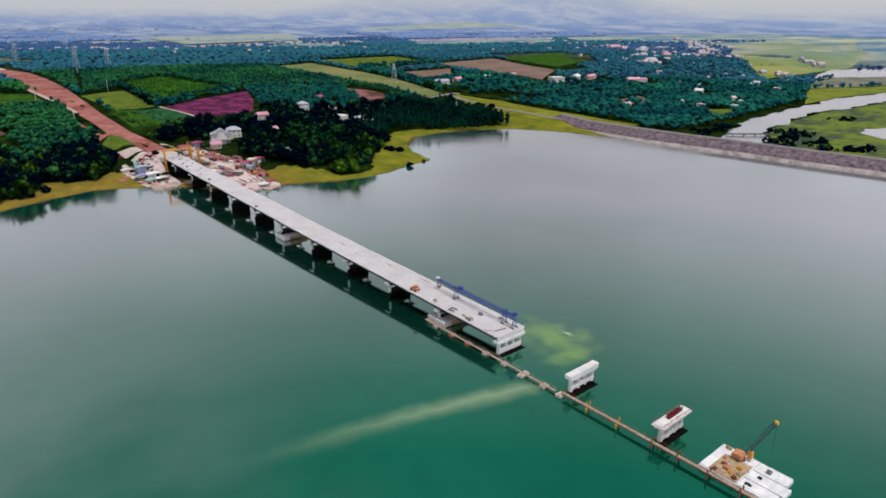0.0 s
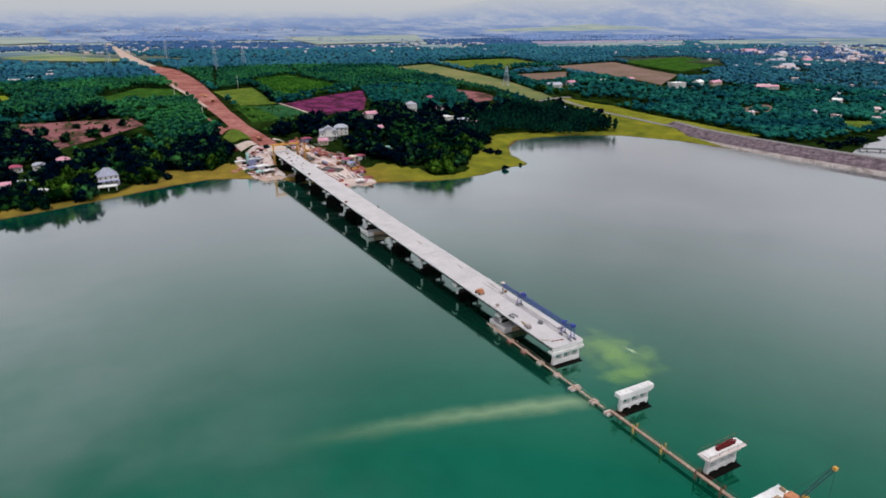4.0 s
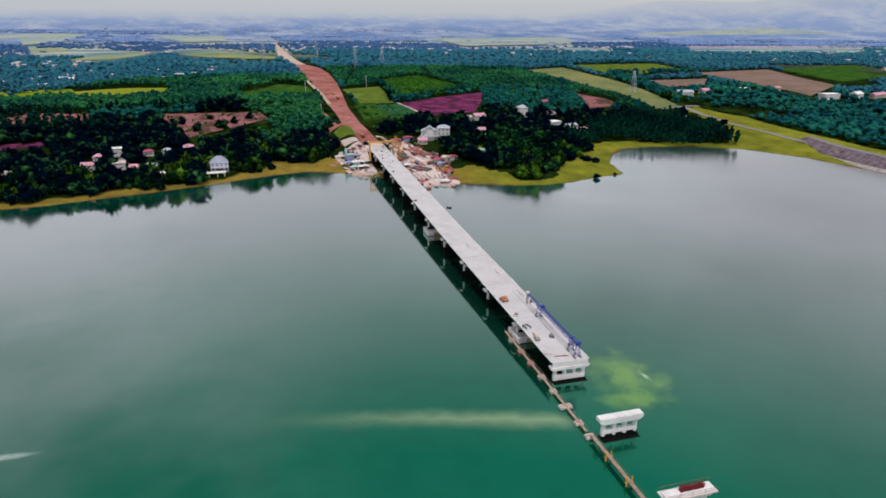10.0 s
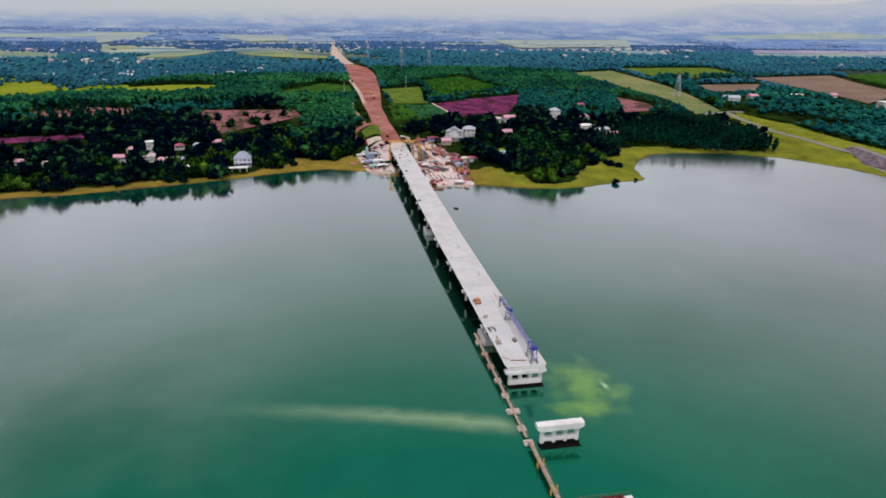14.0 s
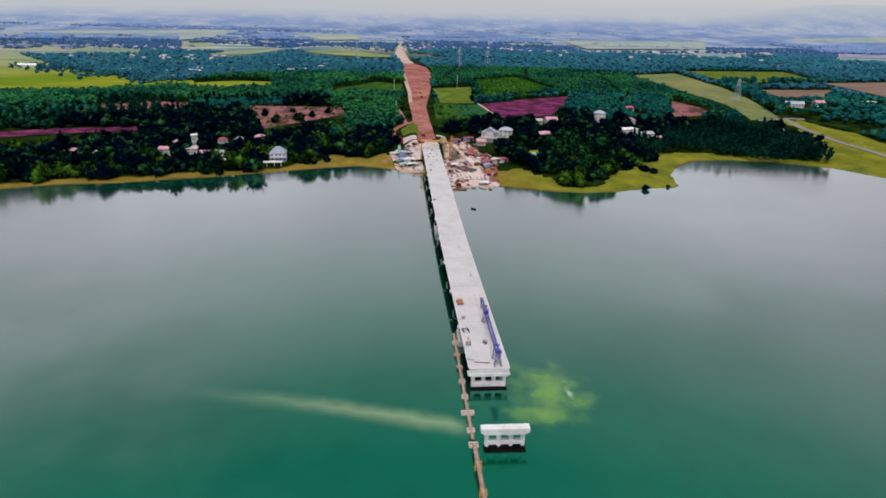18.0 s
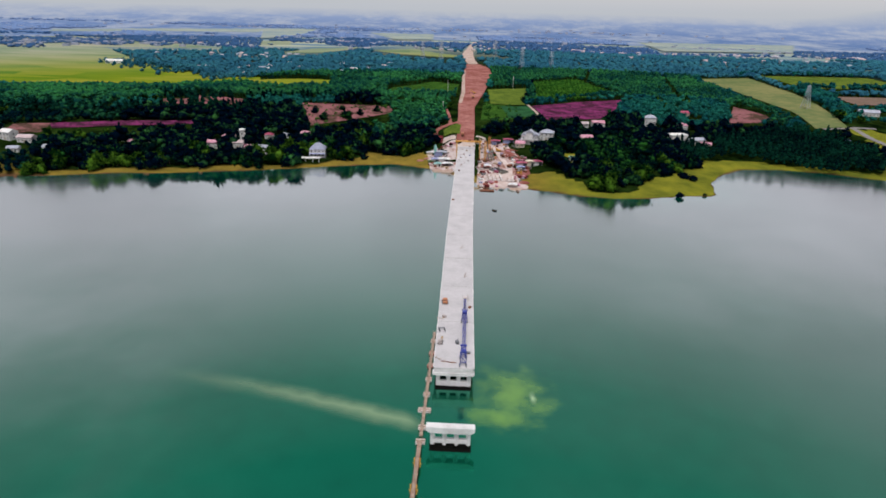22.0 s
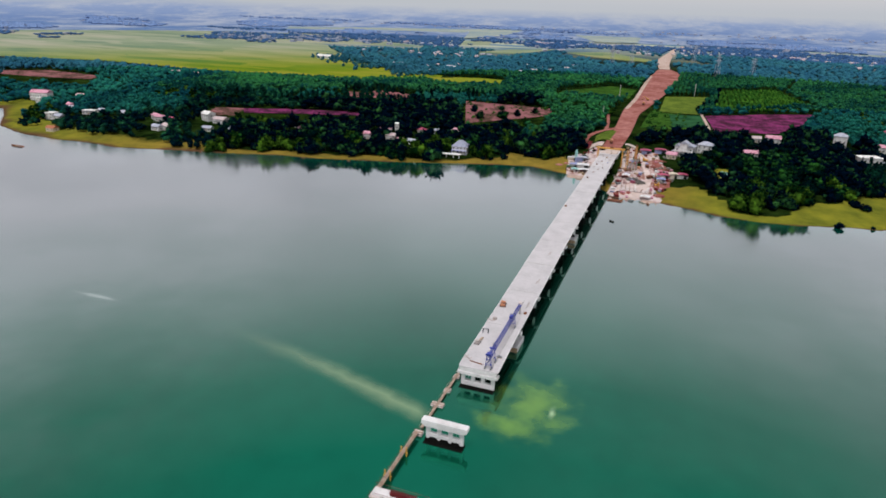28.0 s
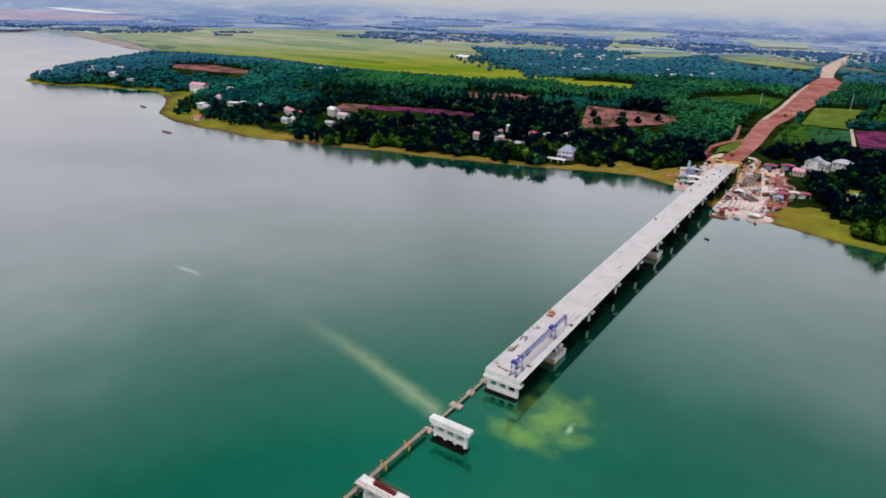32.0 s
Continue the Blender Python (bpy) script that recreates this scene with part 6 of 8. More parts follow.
def crown(lumps, spread, height, base, size, leaves=0, ragged=0.3):
    """A crown of uneven lumps set round the stem, with loose leaf sprays over it."""
    vs, fs, at = [], [], 0
    for i in range(lumps):
        a = rng.uniform(0, 2 * math.pi)
        u = (i + 0.5) / lumps
        r = spread * math.sqrt(rng.uniform(0, 1)) * (1 - 0.6 * abs(u - 0.35))
        c = np.array([r * math.cos(a), r * math.sin(a), base + height * u])
        s = size * rng.uniform(0.7, 1.25) * (1.1 - 0.45 * u)
        v = ICO_V * (1 + rng.uniform(-ragged, ragged, (len(ICO_V), 1))) * s * np.array([1, 1, 0.72]) + c
        vs.append(v)
        fs.append(ICO_F + at)
        at += len(v)
    if leaves:
        c = np.concatenate(vs)[rng.integers(0, at, leaves)] * 1.0
        mid_ = np.array([0, 0, base + height * 0.45])
        c = mid_ + (c - mid_) * rng.uniform(0.95, 1.16, (leaves, 1))
        d1 = rng.normal(size=(leaves, 3))
        d1 /= np.linalg.norm(d1, axis=1)[:, None]
        d2 = np.cross(d1, rng.normal(size=(leaves, 3)))
        d2 /= np.linalg.norm(d2, axis=1)[:, None]
        q = rng.uniform(0.25, 0.6, (leaves, 1)) * size * 0.55
        tri = np.stack([c - d1 * q, c + d1 * q, c + d2 * q * 1.3], 1).reshape(-1, 3)
        fs.append(np.arange(leaves * 3).reshape(-1, 3) + at)
        vs.append(tri)
    return np.concatenate(vs), np.concatenate(fs)


def trunk_mesh(h, r, limbs=3):
    bm = bmesh.new()
    rod(bm, (0, 0, -0.6), (0.1, 0.05, h * 0.55), r, 7, r * 0.6)
    for i in range(limbs):
        a = 2 * math.pi * i / limbs + 0.4
        rod(bm, (0.1, 0.05, h * (0.42 + 0.04 * i)), (math.cos(a) * h * 0.2, math.sin(a) * h * 0.2, h * 0.78), r * 0.5, 5, r * 0.2)
    return bm


def scatter(name, spots, templates, material, label, category="trees", size=(0.8, 1.3), group=""):
    """Many trees in one mesh."""
    vs, fs, at = [], [], 0
    pick = rng.integers(0, len(templates), len(spots))
    for k, (v, f) in enumerate(templates):
        p = spots[pick == k]
        m = len(p)
        if not m:
            continue
        a, s = rng.uniform(0, 2 * math.pi, m), rng.uniform(*size, m)
        ca, sa = np.cos(a) * s, np.sin(a) * s
        sz = s * rng.uniform(0.85, 1.2, m)
        w = np.empty((m, len(v), 3))
        w[..., 0] = v[None, :, 0] * ca[:, None] - v[None, :, 1] * sa[:, None] + p[:, 0, None]
        w[..., 1] = v[None, :, 0] * sa[:, None] + v[None, :, 1] * ca[:, None] + p[:, 1, None]
        w[..., 2] = v[None, :, 2] * sz[:, None] + p[:, 2, None]
        vs.append(w.reshape(-1, 3))
        fs.append((f[None] + (np.arange(m) * len(v))[:, None, None] + at).reshape(-1, 3))
        at += m * len(v)
    ob = new(name, mesh_of(name, np.concatenate(vs), np.concatenate(fs), [material]))
    ob.data.polygons.foreach_set("use_smooth", np.ones(len(ob.data.polygons), bool))
    return tagged(ob, label, category, group, "stuff")


def free(px, py, beach=15.0):
    """Where trees may stand."""
    d = shore_gap(px, py)
    ok = d > beach - 8 * ease((-px - 110) / 60) * (0.8 + 0.6 * np.sin(px / 31)) + 15 * ease((-px - 300) / 100) * ease((700 + px) / 60) + 5 * np.sin(px / 17.0) + 4 * np.sin(px / 7.3 + py / 9)
    for q in CLEAR:
        q = np.asarray(q)
        box_ = (px > q[:, 0].min()) & (px < q[:, 0].max()) & (py > q[:, 1].min()) & (py < q[:, 1].max())
        if box_.any():
            ok &= ~(box_ & inside(px, py, q))
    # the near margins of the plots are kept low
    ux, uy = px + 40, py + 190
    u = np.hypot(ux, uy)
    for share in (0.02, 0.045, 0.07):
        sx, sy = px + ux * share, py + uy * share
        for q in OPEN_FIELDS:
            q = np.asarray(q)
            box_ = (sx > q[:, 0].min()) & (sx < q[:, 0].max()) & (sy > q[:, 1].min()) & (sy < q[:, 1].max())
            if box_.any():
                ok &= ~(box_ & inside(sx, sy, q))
    for line, w in ROADS:
        ok &= off_line(px, py, line) > w
    for x, y, r in YARDS:
        # a cleared yard, open on the side towards the lake
        ok &= ~((np.abs(px - x) < r + 2) & (py < y + r) & (py > y - r - (2 if y > 700 else 23 if -320 < x < 60 else 24)))
    return ok


def grid_spots(x0, x1, y0, y1, gap_, jitter=0.42, beach=15.0, extra=None):
    gx_, gy_ = np.meshgrid(np.arange(x0, x1, gap_), np.arange(y0, y1, gap_))
    px = gx_.ravel() + rng.uniform(-jitter, jitter, gx_.size) * gap_
    py = gy_.ravel() + rng.uniform(-jitter, jitter, gx_.size) * gap_
    ok = free(px, py, beach)
    if extra is not None:
        ok &= extra(px, py)
    px, py = px[ok], py[ok]
    return np.stack([px, py, ground_z(px, py)], -1)


# open ground of the building site, the bank and the headland
SITE = [(-46, 318), (-42, 372), (-30, 385), (-30, 470), (10, 470), (14, 425), (40, 424), (50, 360), (64, 338), (63, 308), (52, 304), (50, 300), (48, 262), (10, 262), (-10, 318)]
CLEAR.append(SITE)
CLEAR.extend([APRON, BANK, GLADE])

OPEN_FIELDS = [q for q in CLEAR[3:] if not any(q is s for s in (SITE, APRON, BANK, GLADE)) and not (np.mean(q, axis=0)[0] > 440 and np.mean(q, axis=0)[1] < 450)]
T_BROAD = [crown(5, 3.1, 5.2, 2.8, 2.9, 118, 0.4) for _ in range(9)]
T_TALL = [crown(7, 1.5, 7.0, 4.0, 1.45, 26) for _ in range(5)]
T_STAND = [crown(3, 1.9, 2.4, 6.6, 2.3, 10, 0.4) for _ in range(6)]
T_YOUNG = [crown(3, 1.2, 1.6, 1.2, 1.5, 8, 0.4) for _ in range(5)]
T_WOOD = [crown(2, 1.5, 2.4, 3.0, 2.7, 6, 0.45) for _ in range(7)]
T_LOW = [crown(2, 9.0, 0.4, 0.0, 6.5, 0, 0.15) for _ in range(4)]
T_LOW = [(v * np.array([1.3, 1.0, 0.7]), f) for v, f in T_LOW]
T_FAR = [crown(2, 4.0, 1.6, 1.6, 4.6, 0) for _ in range(5)]



def stemmed(tpl, h, r):
    """The crown with its bare stem."""
    v, f = tpl
    ring_ = np.array([(r, 0, -0.5), (-r / 2, r * 0.87, -0.5), (-r / 2, -r * 0.87, -0.5), (r / 2, 0, h), (-r / 4, r * 0.4, h), (-r / 4, -r * 0.4, h)])
    k = len(v)
    side_ = np.array([(0, 1, 4), (0, 4, 3), (1, 2, 5), (1, 5, 4), (2, 0, 3), (2, 3, 5)]) + k
    return np.concatenate([v, ring_]), np.concatenate([f, side_])


T_STAND = [stemmed(q, 7.5, 0.2) for q in T_STAND]
YOUNG = [(87, 834), (169, 916), (198, 709), (151, 670), (81, 618)]


def lanes(px, py):
    """Unplanted lanes between the blocks."""
    return (np.mod(py + 0.12 * px, 74) > 9) & (np.mod(px - 0.2 * py, 128) > 7)


ROWS_A = [(25, 600), (75, 610), (210, 680), (300, 640), (330, 500), (395, 640), (380, 1020), (30, 1080)]
ROWS_B = [(-250, 560), (-200, 590), (-16, 560), (-16, 900), (-230, 880), (-420, 800), (-560, 690), (-560, 450), (-380, 440), (-370, 520), (-260, 500)]
GROVE = [(186, 362), (240, 374), (335, 334), (352, 342), (358, 395), (368, 470), (330, 490), (190, 425)]


def in_rows(px, py):
    return inside(px, py, ROWS_A) | inside(px, py, ROWS_B)


near = grid_spots(-600, 440, 236, 640, 7.9, extra=lambda a, b: ~in_rows(a, b) & ~inside(a, b, GROVE) & (b < 640))
pick_y = (np.sin(near[:, 0] / 31 + 1.5 * np.sin(near[:, 1] / 40)) + np.sin(near[:, 1] / 27 + near[:, 0] / 61) > 1.2) & (rng.uniform(size=len(near)) < 0.4)
# the trees that stand first along the shore are things of their own
d_near = shore_gap(near[:, 0], near[:, 1])
front = np.argsort(d_near + np.where((near[:, 0] > -330) & (near[:, 0] < 200), 0, 500))[:150]
mask = np.ones(len(near), bool)
mask[front] = False
tree_kinds = []
for k in range(8):
    v, f = crown(9, 3.4, 4.8, 1.5, 2.6, 420, 0.35)
    tree_kinds.append((mesh_of("crown", v, f, [(M_LEAF_Y, M_LEAF, M_LEAF_MID, M_LEAF)[k % 4]]), trunk_mesh(6.0, 0.22)))
trunks = []
for cm, tb in tree_kinds:
    me = bpy.data.meshes.new("trunk")
    tb.to_mesh(me)
    tb.free()
    me.materials.append(M_BARK)
    trunks.append(me)
random.seed(31)


def tree(x, y, s, k=None, label="leafy green broadleaf tree by the lake shore", group="shore trees"):
    k = random.randrange(8) if k is None else k
    t = empty("tree", pose(x, y, drape(x, y), 0, 0, random.uniform(0, 360)) @ Matrix.Diagonal((s, s, s * random.uniform(0.9, 1.2), 1)), label, "tree", group)
    for nm, me in (("trunk", trunks[k]), ("crown", tree_kinds[k][0])):
        o = new(nm, me)
        o.parent = t
    return t


def bush(x, y, s):
    t = empty("bush", pose(x, y, drape(x, y), 0, 0, random.uniform(0, 360)) @ Matrix.Scale(s, 4), "lone round dark bush on the grassy headland", "bush", "headland bushes")
    for nm, me in (("stem", BUSH_STEM), ("crown", BUSH)):
        o = new(nm, me)
        o.parent = t
    return t


v, f = crown(7, 1.9, 2.0, 1.0, 1.9, 260, 0.3)
BUSH = mesh_of("crown", v, f, [M_LEAF])
tb = trunk_mesh(2.6, 0.25, 4)
BUSH_STEM = bpy.data.meshes.new("stem")
tb.to_mesh(BUSH_STEM)
tb.free()
BUSH_STEM.materials.append(M_BARK)
for x, y, z in near[front]:
    k = random.randrange(8)
    tree(x, y, random.uniform(0.9, 1.75), k, "yellowish leafy tree by the lake shore" if k % 4 == 0 else "leafy green broadleaf tree by the lake shore")
for x, y, s in ((98, 281, 0.9), (113, 287, 0.9), (124, 288, 0.9)):
    tree(x, y, s, 0, "bright yellow-green leafy tree at the wood's edge")
for x, y, s in ((152, 261, 1.0), (170, 310, 1.3), (174, 305, 1.2), (168, 315, 0.9), (-9, 366, 0.9), (-22, 356, 0.8), (172, 268, 0.5), (-88, 345, 1.2), (-97, 338, 0.8), (-104, 336, 0.7)):
    bush(x, y, s)

# further off the woods switch to leaf colours with painted haze
remote = (np.hypot(near[:, 0], near[:, 1] + 150) + 30 * np.sin(near[:, 1] / 25) > 715)
outer = (near[:, 0] + 25 * np.sin(near[:, 1] / 21) < -320) & ~remote
lit = (np.hypot((near[:, 0] - 118) / 34, (near[:, 1] - 352) / 46) + 0.25 * np.sin(near[:, 0] / 7 + near[:, 1] / 5) < 1) | ((near[:, 0] > 60) & (near[:, 0] < 150) & (np.sin(near[:, 0] / 19 + 1.2 * np.sin(near[:, 1] / 33)) + np.sin(near[:, 1] / 17 - near[:, 0] / 47) > 0.6))
road_side = mask & ~pick_y & (near[:, 0] > -105 + 12 * np.sin(near[:, 1] / 13)) & (near[:, 0] < 0) & (near[:, 1] > 425 + 14 * np.sin(near[:, 0] / 11))
plain_ = mask & ~pick_y & ~remote & ~road_side
scatter("woods", near[road_side], T_BROAD, M_LEAF_ROW, "fresh green young woods beside the earth road", "woods", (0.6, 1.15))
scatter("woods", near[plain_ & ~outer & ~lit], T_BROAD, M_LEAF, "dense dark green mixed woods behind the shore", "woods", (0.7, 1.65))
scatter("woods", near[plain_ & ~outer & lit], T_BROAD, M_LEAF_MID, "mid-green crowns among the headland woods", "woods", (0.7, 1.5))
scatter("woods", near[plain_ & outer], T_BROAD, M_LEAF_SHORE, "haze-tinted mixed woods round the shore houses", "woods", (0.5, 1.05))
scatter("woods", near[mask & ~pick_y & remote], T_BROAD, M_LEAF_DARK, "haze-tinted mixed woods along the outer shore", "woods", (0.5, 1.2))
scatter("woods", near[mask & pick_y], T_BROAD, M_LEAF_Y, "yellowish bamboo and fruit trees in the woods", "woods", (0.7, 1.15))
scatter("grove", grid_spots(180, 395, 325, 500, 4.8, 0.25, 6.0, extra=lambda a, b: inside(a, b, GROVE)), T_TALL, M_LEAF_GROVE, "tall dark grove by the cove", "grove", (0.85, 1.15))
rowsA = grid_spots(0, 420, 480, 1090, 5.6, 0.16, extra=lambda a, b: inside(a, b, ROWS_A) & ~inside(a, b, YOUNG) & lanes(a, b))
scatter("plantation", rowsA, T_STAND, M_LEAF_ROW, "even rows of plantation trees", "plantation", (0.7, 1.0))
scatter("plantation", grid_spots(75, 205, 610, 925, 5.2, 0.2, extra=lambda a, b: inside(a, b, YOUNG)), T_YOUNG, M_LEAF_YOUNG, "young yellow-green trees in rows", "plantation", (0.8, 1.3))
rowsB = grid_spots(-570, -10, 430, 905, 5.6, 0.2, extra=lambda a, b: inside(a, b, ROWS_B) & lanes(a, b))
scatter("plantation", rowsB, T_STAND, M_LEAF_ROW, "even rows of dark green plantation trees", "plantation", (0.85, 1.2))
# hedges and tree lines between the plots; two in near-black leaves for the plantation's shaded edge
for line, wide, mt, tp, sz in (([(66, 615), (80, 700), (86, 830)], 7, M_LEAF, T_BROAD, (0.5, 0.9)), ([(205, 672), (300, 640), (352, 700), (352, 860), (392, 1010)], 9, M_LEAF_DARK, T_BROAD, (0.7, 1.1)), ([(500, 880), (735, 905)], 9, M_LEAF_DARK, T_BROAD, (0.7, 1.1)),
                              ([(480, 1045), (520, 1115), (760, 1122)], 9, M_LEAF_DARK, T_BROAD, (0.7, 1.1)), ([(476, 680), (500, 800), (520, 890)], 9, M_LEAF_DARK, T_BROAD, (0.7, 1.1)), ([(-478, 424), (-400, 440), (-330, 456), (-262, 467), (-215, 471)], 11, M_LEAF_GROVE, T_TALL, (1.3, 1.7)),
                              ([(-345, 538), (-250, 558), (-195, 575), (-95, 582)], 12, M_LEAF_GROVE, T_TALL, (1.0, 1.35)), ([(18, 500), (20, 600)], 6, M_LEAF_SCRUB, T_YOUNG, (0.7, 1.2))):
    p = np.array(line, float)
    d = np.r_[0, np.cumsum(np.hypot(*np.diff(p, axis=0).T))]
    k = int(d[-1] / 3.4)
    q = rng.uniform(0, d[-1], k)
    hx, hy = np.interp(q, d, p[:, 0]) + rng.normal(0, wide / 3, k), np.interp(q, d, p[:, 1]) + rng.normal(0, wide / 3, k)
    scatter("hedge", np.stack([hx, hy, ground_z(hx, hy)], -1), tp, mt, "dark line of trees between plots", "hedge", sz)

# loose clumps where the woods thin out into the paddies
q = rng.uniform(0, 1, 130)
hx = np.interp(q, [0, 0.3, 0.7, 1], [-720, -638, -470, -330]) + rng.normal(-14, 22, 130)
hy = np.interp(q, [0, 0.3, 0.7, 1], [1180, 1109, 966, 866]) + rng.normal(-10, 20, 130)
scatter("woods", np.stack([hx, hy, ground_z(hx, hy)], -1), T_BROAD, M_LEAF_TEAL, "loose clumps of trees at the paddies' edge", "woods", (0.6, 1.3))


def wooded(px, py, share):
    """Broad patches of wood with open land between."""
    v = np.sin(px / 190 + 1.3 * np.sin(py / 260)) + np.sin(py / 150 + 1.1 * np.sin(px / 230)) + 0.6 * np.sin((px + py) / 83)
    return v > share


mid_a = grid_spots(-1300, 1300, 240, 1150, 8.6, 0.45, extra=lambda a, b: ~in_rows(a, b) & ~inside(a, b, GROVE) & ((b >= 640) | (a < -600) | (a > 440)) & wooded(a, b, -1.9))
# past about a kilometre the hazier teal leaf colour takes over
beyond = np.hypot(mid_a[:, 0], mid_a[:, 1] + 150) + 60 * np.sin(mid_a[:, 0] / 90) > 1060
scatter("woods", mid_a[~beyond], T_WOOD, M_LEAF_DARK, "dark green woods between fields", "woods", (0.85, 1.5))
scatter("woods", mid_a[beyond], T_WOOD, M_LEAF_TEAL, "haze-tinted teal woods between far fields", "woods", (0.85, 1.5))
RIVER_WOOD = [(462, 205), (600, 218), (760, 228), (800, 300), (700, 330), (560, 320), (470, 300)]
scatter("woods", grid_spots(460, 800, 200, 335, 8.0, 0.45, extra=lambda a, b: inside(a, b, RIVER_WOOD)), T_WOOD, M_LEAF_DARK, "dark woods along the river bank", "woods", (0.85, 1.4))
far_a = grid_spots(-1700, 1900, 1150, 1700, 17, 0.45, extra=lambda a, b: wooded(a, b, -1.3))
scatter("woods", far_a, T_FAR, M_LEAF_TEAL, "far haze-tinted teal woods beyond the plantations", "woods", (0.9, 1.4))
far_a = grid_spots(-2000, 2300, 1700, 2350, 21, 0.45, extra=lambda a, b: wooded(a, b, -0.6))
scatter("woods", far_a, T_FAR, M_LEAF_FAR, "distant haze-blue woods on the plain", "woods", (0.9, 1.3))
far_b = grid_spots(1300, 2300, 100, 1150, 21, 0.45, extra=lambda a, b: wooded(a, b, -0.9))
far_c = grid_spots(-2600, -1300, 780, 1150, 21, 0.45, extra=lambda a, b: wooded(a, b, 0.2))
scatter("woods", np.concatenate([far_b, far_c]), T_FAR, M_LEAF_FAR, "distant haze-blue woods by the water", "woods", (0.9, 1.3))
# scrub left standing on the cleared plots
scrub = np.stack([rng.uniform(-190, -90, 60), rng.uniform(440, 555, 60)], -1)
scrub = np.concatenate([scrub, np.stack([rng.uniform(12, 58, 40), rng.uniform(440, 590, 40)], -1), np.stack([rng.uniform(-340, -256, 30), rng.uniform(520, 590, 30)], -1)])
scrub = np.concatenate([scrub, ground_z(scrub[:, 0], scrub[:, 1])[:, None]], -1)
for x, y, s_ in ((-150, 470, 1.1), (-128, 482, 1.3), (-118, 500, 1.0), (-165, 500, 0.9), (-103, 520, 1.0), (-140, 520, 0.7)):
    tree(x, y, s_, 1 + int(x) % 3, "lone leafy tree standing on the cleared plot", "plot trees")
T_SCRUB = [crown(6, 1.9, 1.6, 0.6, 1.1, 30) for _ in range(4)]
scatter("scrub", scrub, T_SCRUB, M_LEAF_SCRUB, "loose green scrub on the cleared plots", "scrub", (0.5, 1.1))

# thickets on the meadow side of the dam and along the river
spots = []
for x, y in ((506, 118), (531, 118), (493, 92), (512, 95), (534, 136), (543, 129), (535, 147), (480, 120), (473, 75), (493, 59), (510, 55), (676, 132), (462, 104), (468, 190), (500, 190), (520, 196)):
    k = 7
    spots.append(np.stack([x + 6 * rng.normal(size=k), y + 5 * rng.normal(size=k)], -1))
spots = np.concatenate(spots)
spots = np.concatenate([spots, ground_z(spots[:, 0], spots[:, 1])[:, None]], -1)
scatter("thicket", spots, T_SCRUB, M_LEAF, "dark thickets on the flood meadow", "thicket", (1.0, 2.2))

# ---- pylons and poles ----


def pylon(x, y, h, rz):
    z = drape(x, y)
    p = empty("pylon", pose(x, y, z, 0, 0, rz), "grey steel lattice power pylon standing above the woods", "pylon", "power pylons")
    base = 3.4
    for sx, sy in ((1, 1), (1, -1), (-1, -1), (-1, 1)):
        bm = bmesh.new()
        tx, ty = (-sx, sy) if sx * sy > 0 else (sx, -sy)
        for i in range(8):
            bm2 = bmesh.new()
            a, b = i / 8, (i + 1) / 8
            wa, wb = base * (1 - a) + 0.6, base * (1 - b) + 0.6
            rod(bm2, (sx * wa, sy * wa, a * h), (tx * wb, ty * wb, b * h), 0.12, 4)
            part("brace", bm2, M_GALV, p)
        rod(bm, (sx * (base + 0.6), sy * (base + 0.6), 0), (sx * 0.6, sy * 0.6, h), 0.25, 5)
        part("leg", bm, M_GALV, p)
    for zz, w in ((0.72, 7), (0.84, 6), (0.95, 5)):
        part("cross_arm", rods(((-w, 0, zz * h), (w, 0, zz * h), 0.3), ((-w, 0, zz * h), (0, 0, zz * h + 1.6), 0.2), ((w, 0, zz * h), (0, 0, zz * h + 1.6), 0.2), n=5), M_GALV, p)
    return p


for x, y, h in ((90, 1070, 42), (48, 1366, 42), (-70, 1240, 44), (-110, 1250, 40), (150, 1120, 34), (412, 640, 28)):
    pylon(x, y, h, 35)


def pole(x, y, h, label="pale concrete power pole"):
    p = empty("power_pole", pose(x, y, drape(x, y), 0, 0, 20), label, "pole", "power poles")
    part("shaft", rods(((0, 0, -0.5), (0, 0, h), 0.26), n=8), M_CONC, p)
    part("cross_arm", boxes((-1.2, 1.2, -0.1, 0.1, h - 0.9, h - 0.7)), M_STEEL_GREY, p)
    return p


for x, y, h in ((-32, 690, 17), (58, 760, 17), (-30, 520, 14)):
    pole(x, y, h)

# ---- far distance ----
ang = np.linspace(0, 2 * math.pi, 193)[:-1]
HILL = radians(38)
hill = np.exp(-(((ang - HILL) / 0.15) ** 2)) + 0.45 * np.exp(-(((ang - HILL - 0.27) / 0.1) ** 2)) + 0.5 * np.exp(-(((ang - radians(156)) / 0.12) ** 2)) + 0.3 * np.exp(-(((ang - radians(138)) / 0.08) ** 2))
bv = [(r * math.cos(a), 300 + r * math.sin(a), z + (150 * u if r > 4300 else 70 * u if r > 4000 else 0)) for r, z in zip(RADS, LIFTS) for a, u in zip(ang, hill)]
k_ = len(ang)
bf = [(i * k_ + j, (i + 1) * k_ + j, (i + 1) * k_ + (j + 1) % k_, i * k_ + (j + 1) % k_) for i in range(len(RADS) - 1) for j in range(k_)]
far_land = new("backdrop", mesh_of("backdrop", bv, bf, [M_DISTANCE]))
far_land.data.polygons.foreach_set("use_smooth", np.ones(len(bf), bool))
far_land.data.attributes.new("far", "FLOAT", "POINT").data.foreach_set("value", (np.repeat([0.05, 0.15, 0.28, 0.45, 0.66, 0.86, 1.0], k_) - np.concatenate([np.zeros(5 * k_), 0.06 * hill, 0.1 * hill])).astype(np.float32))
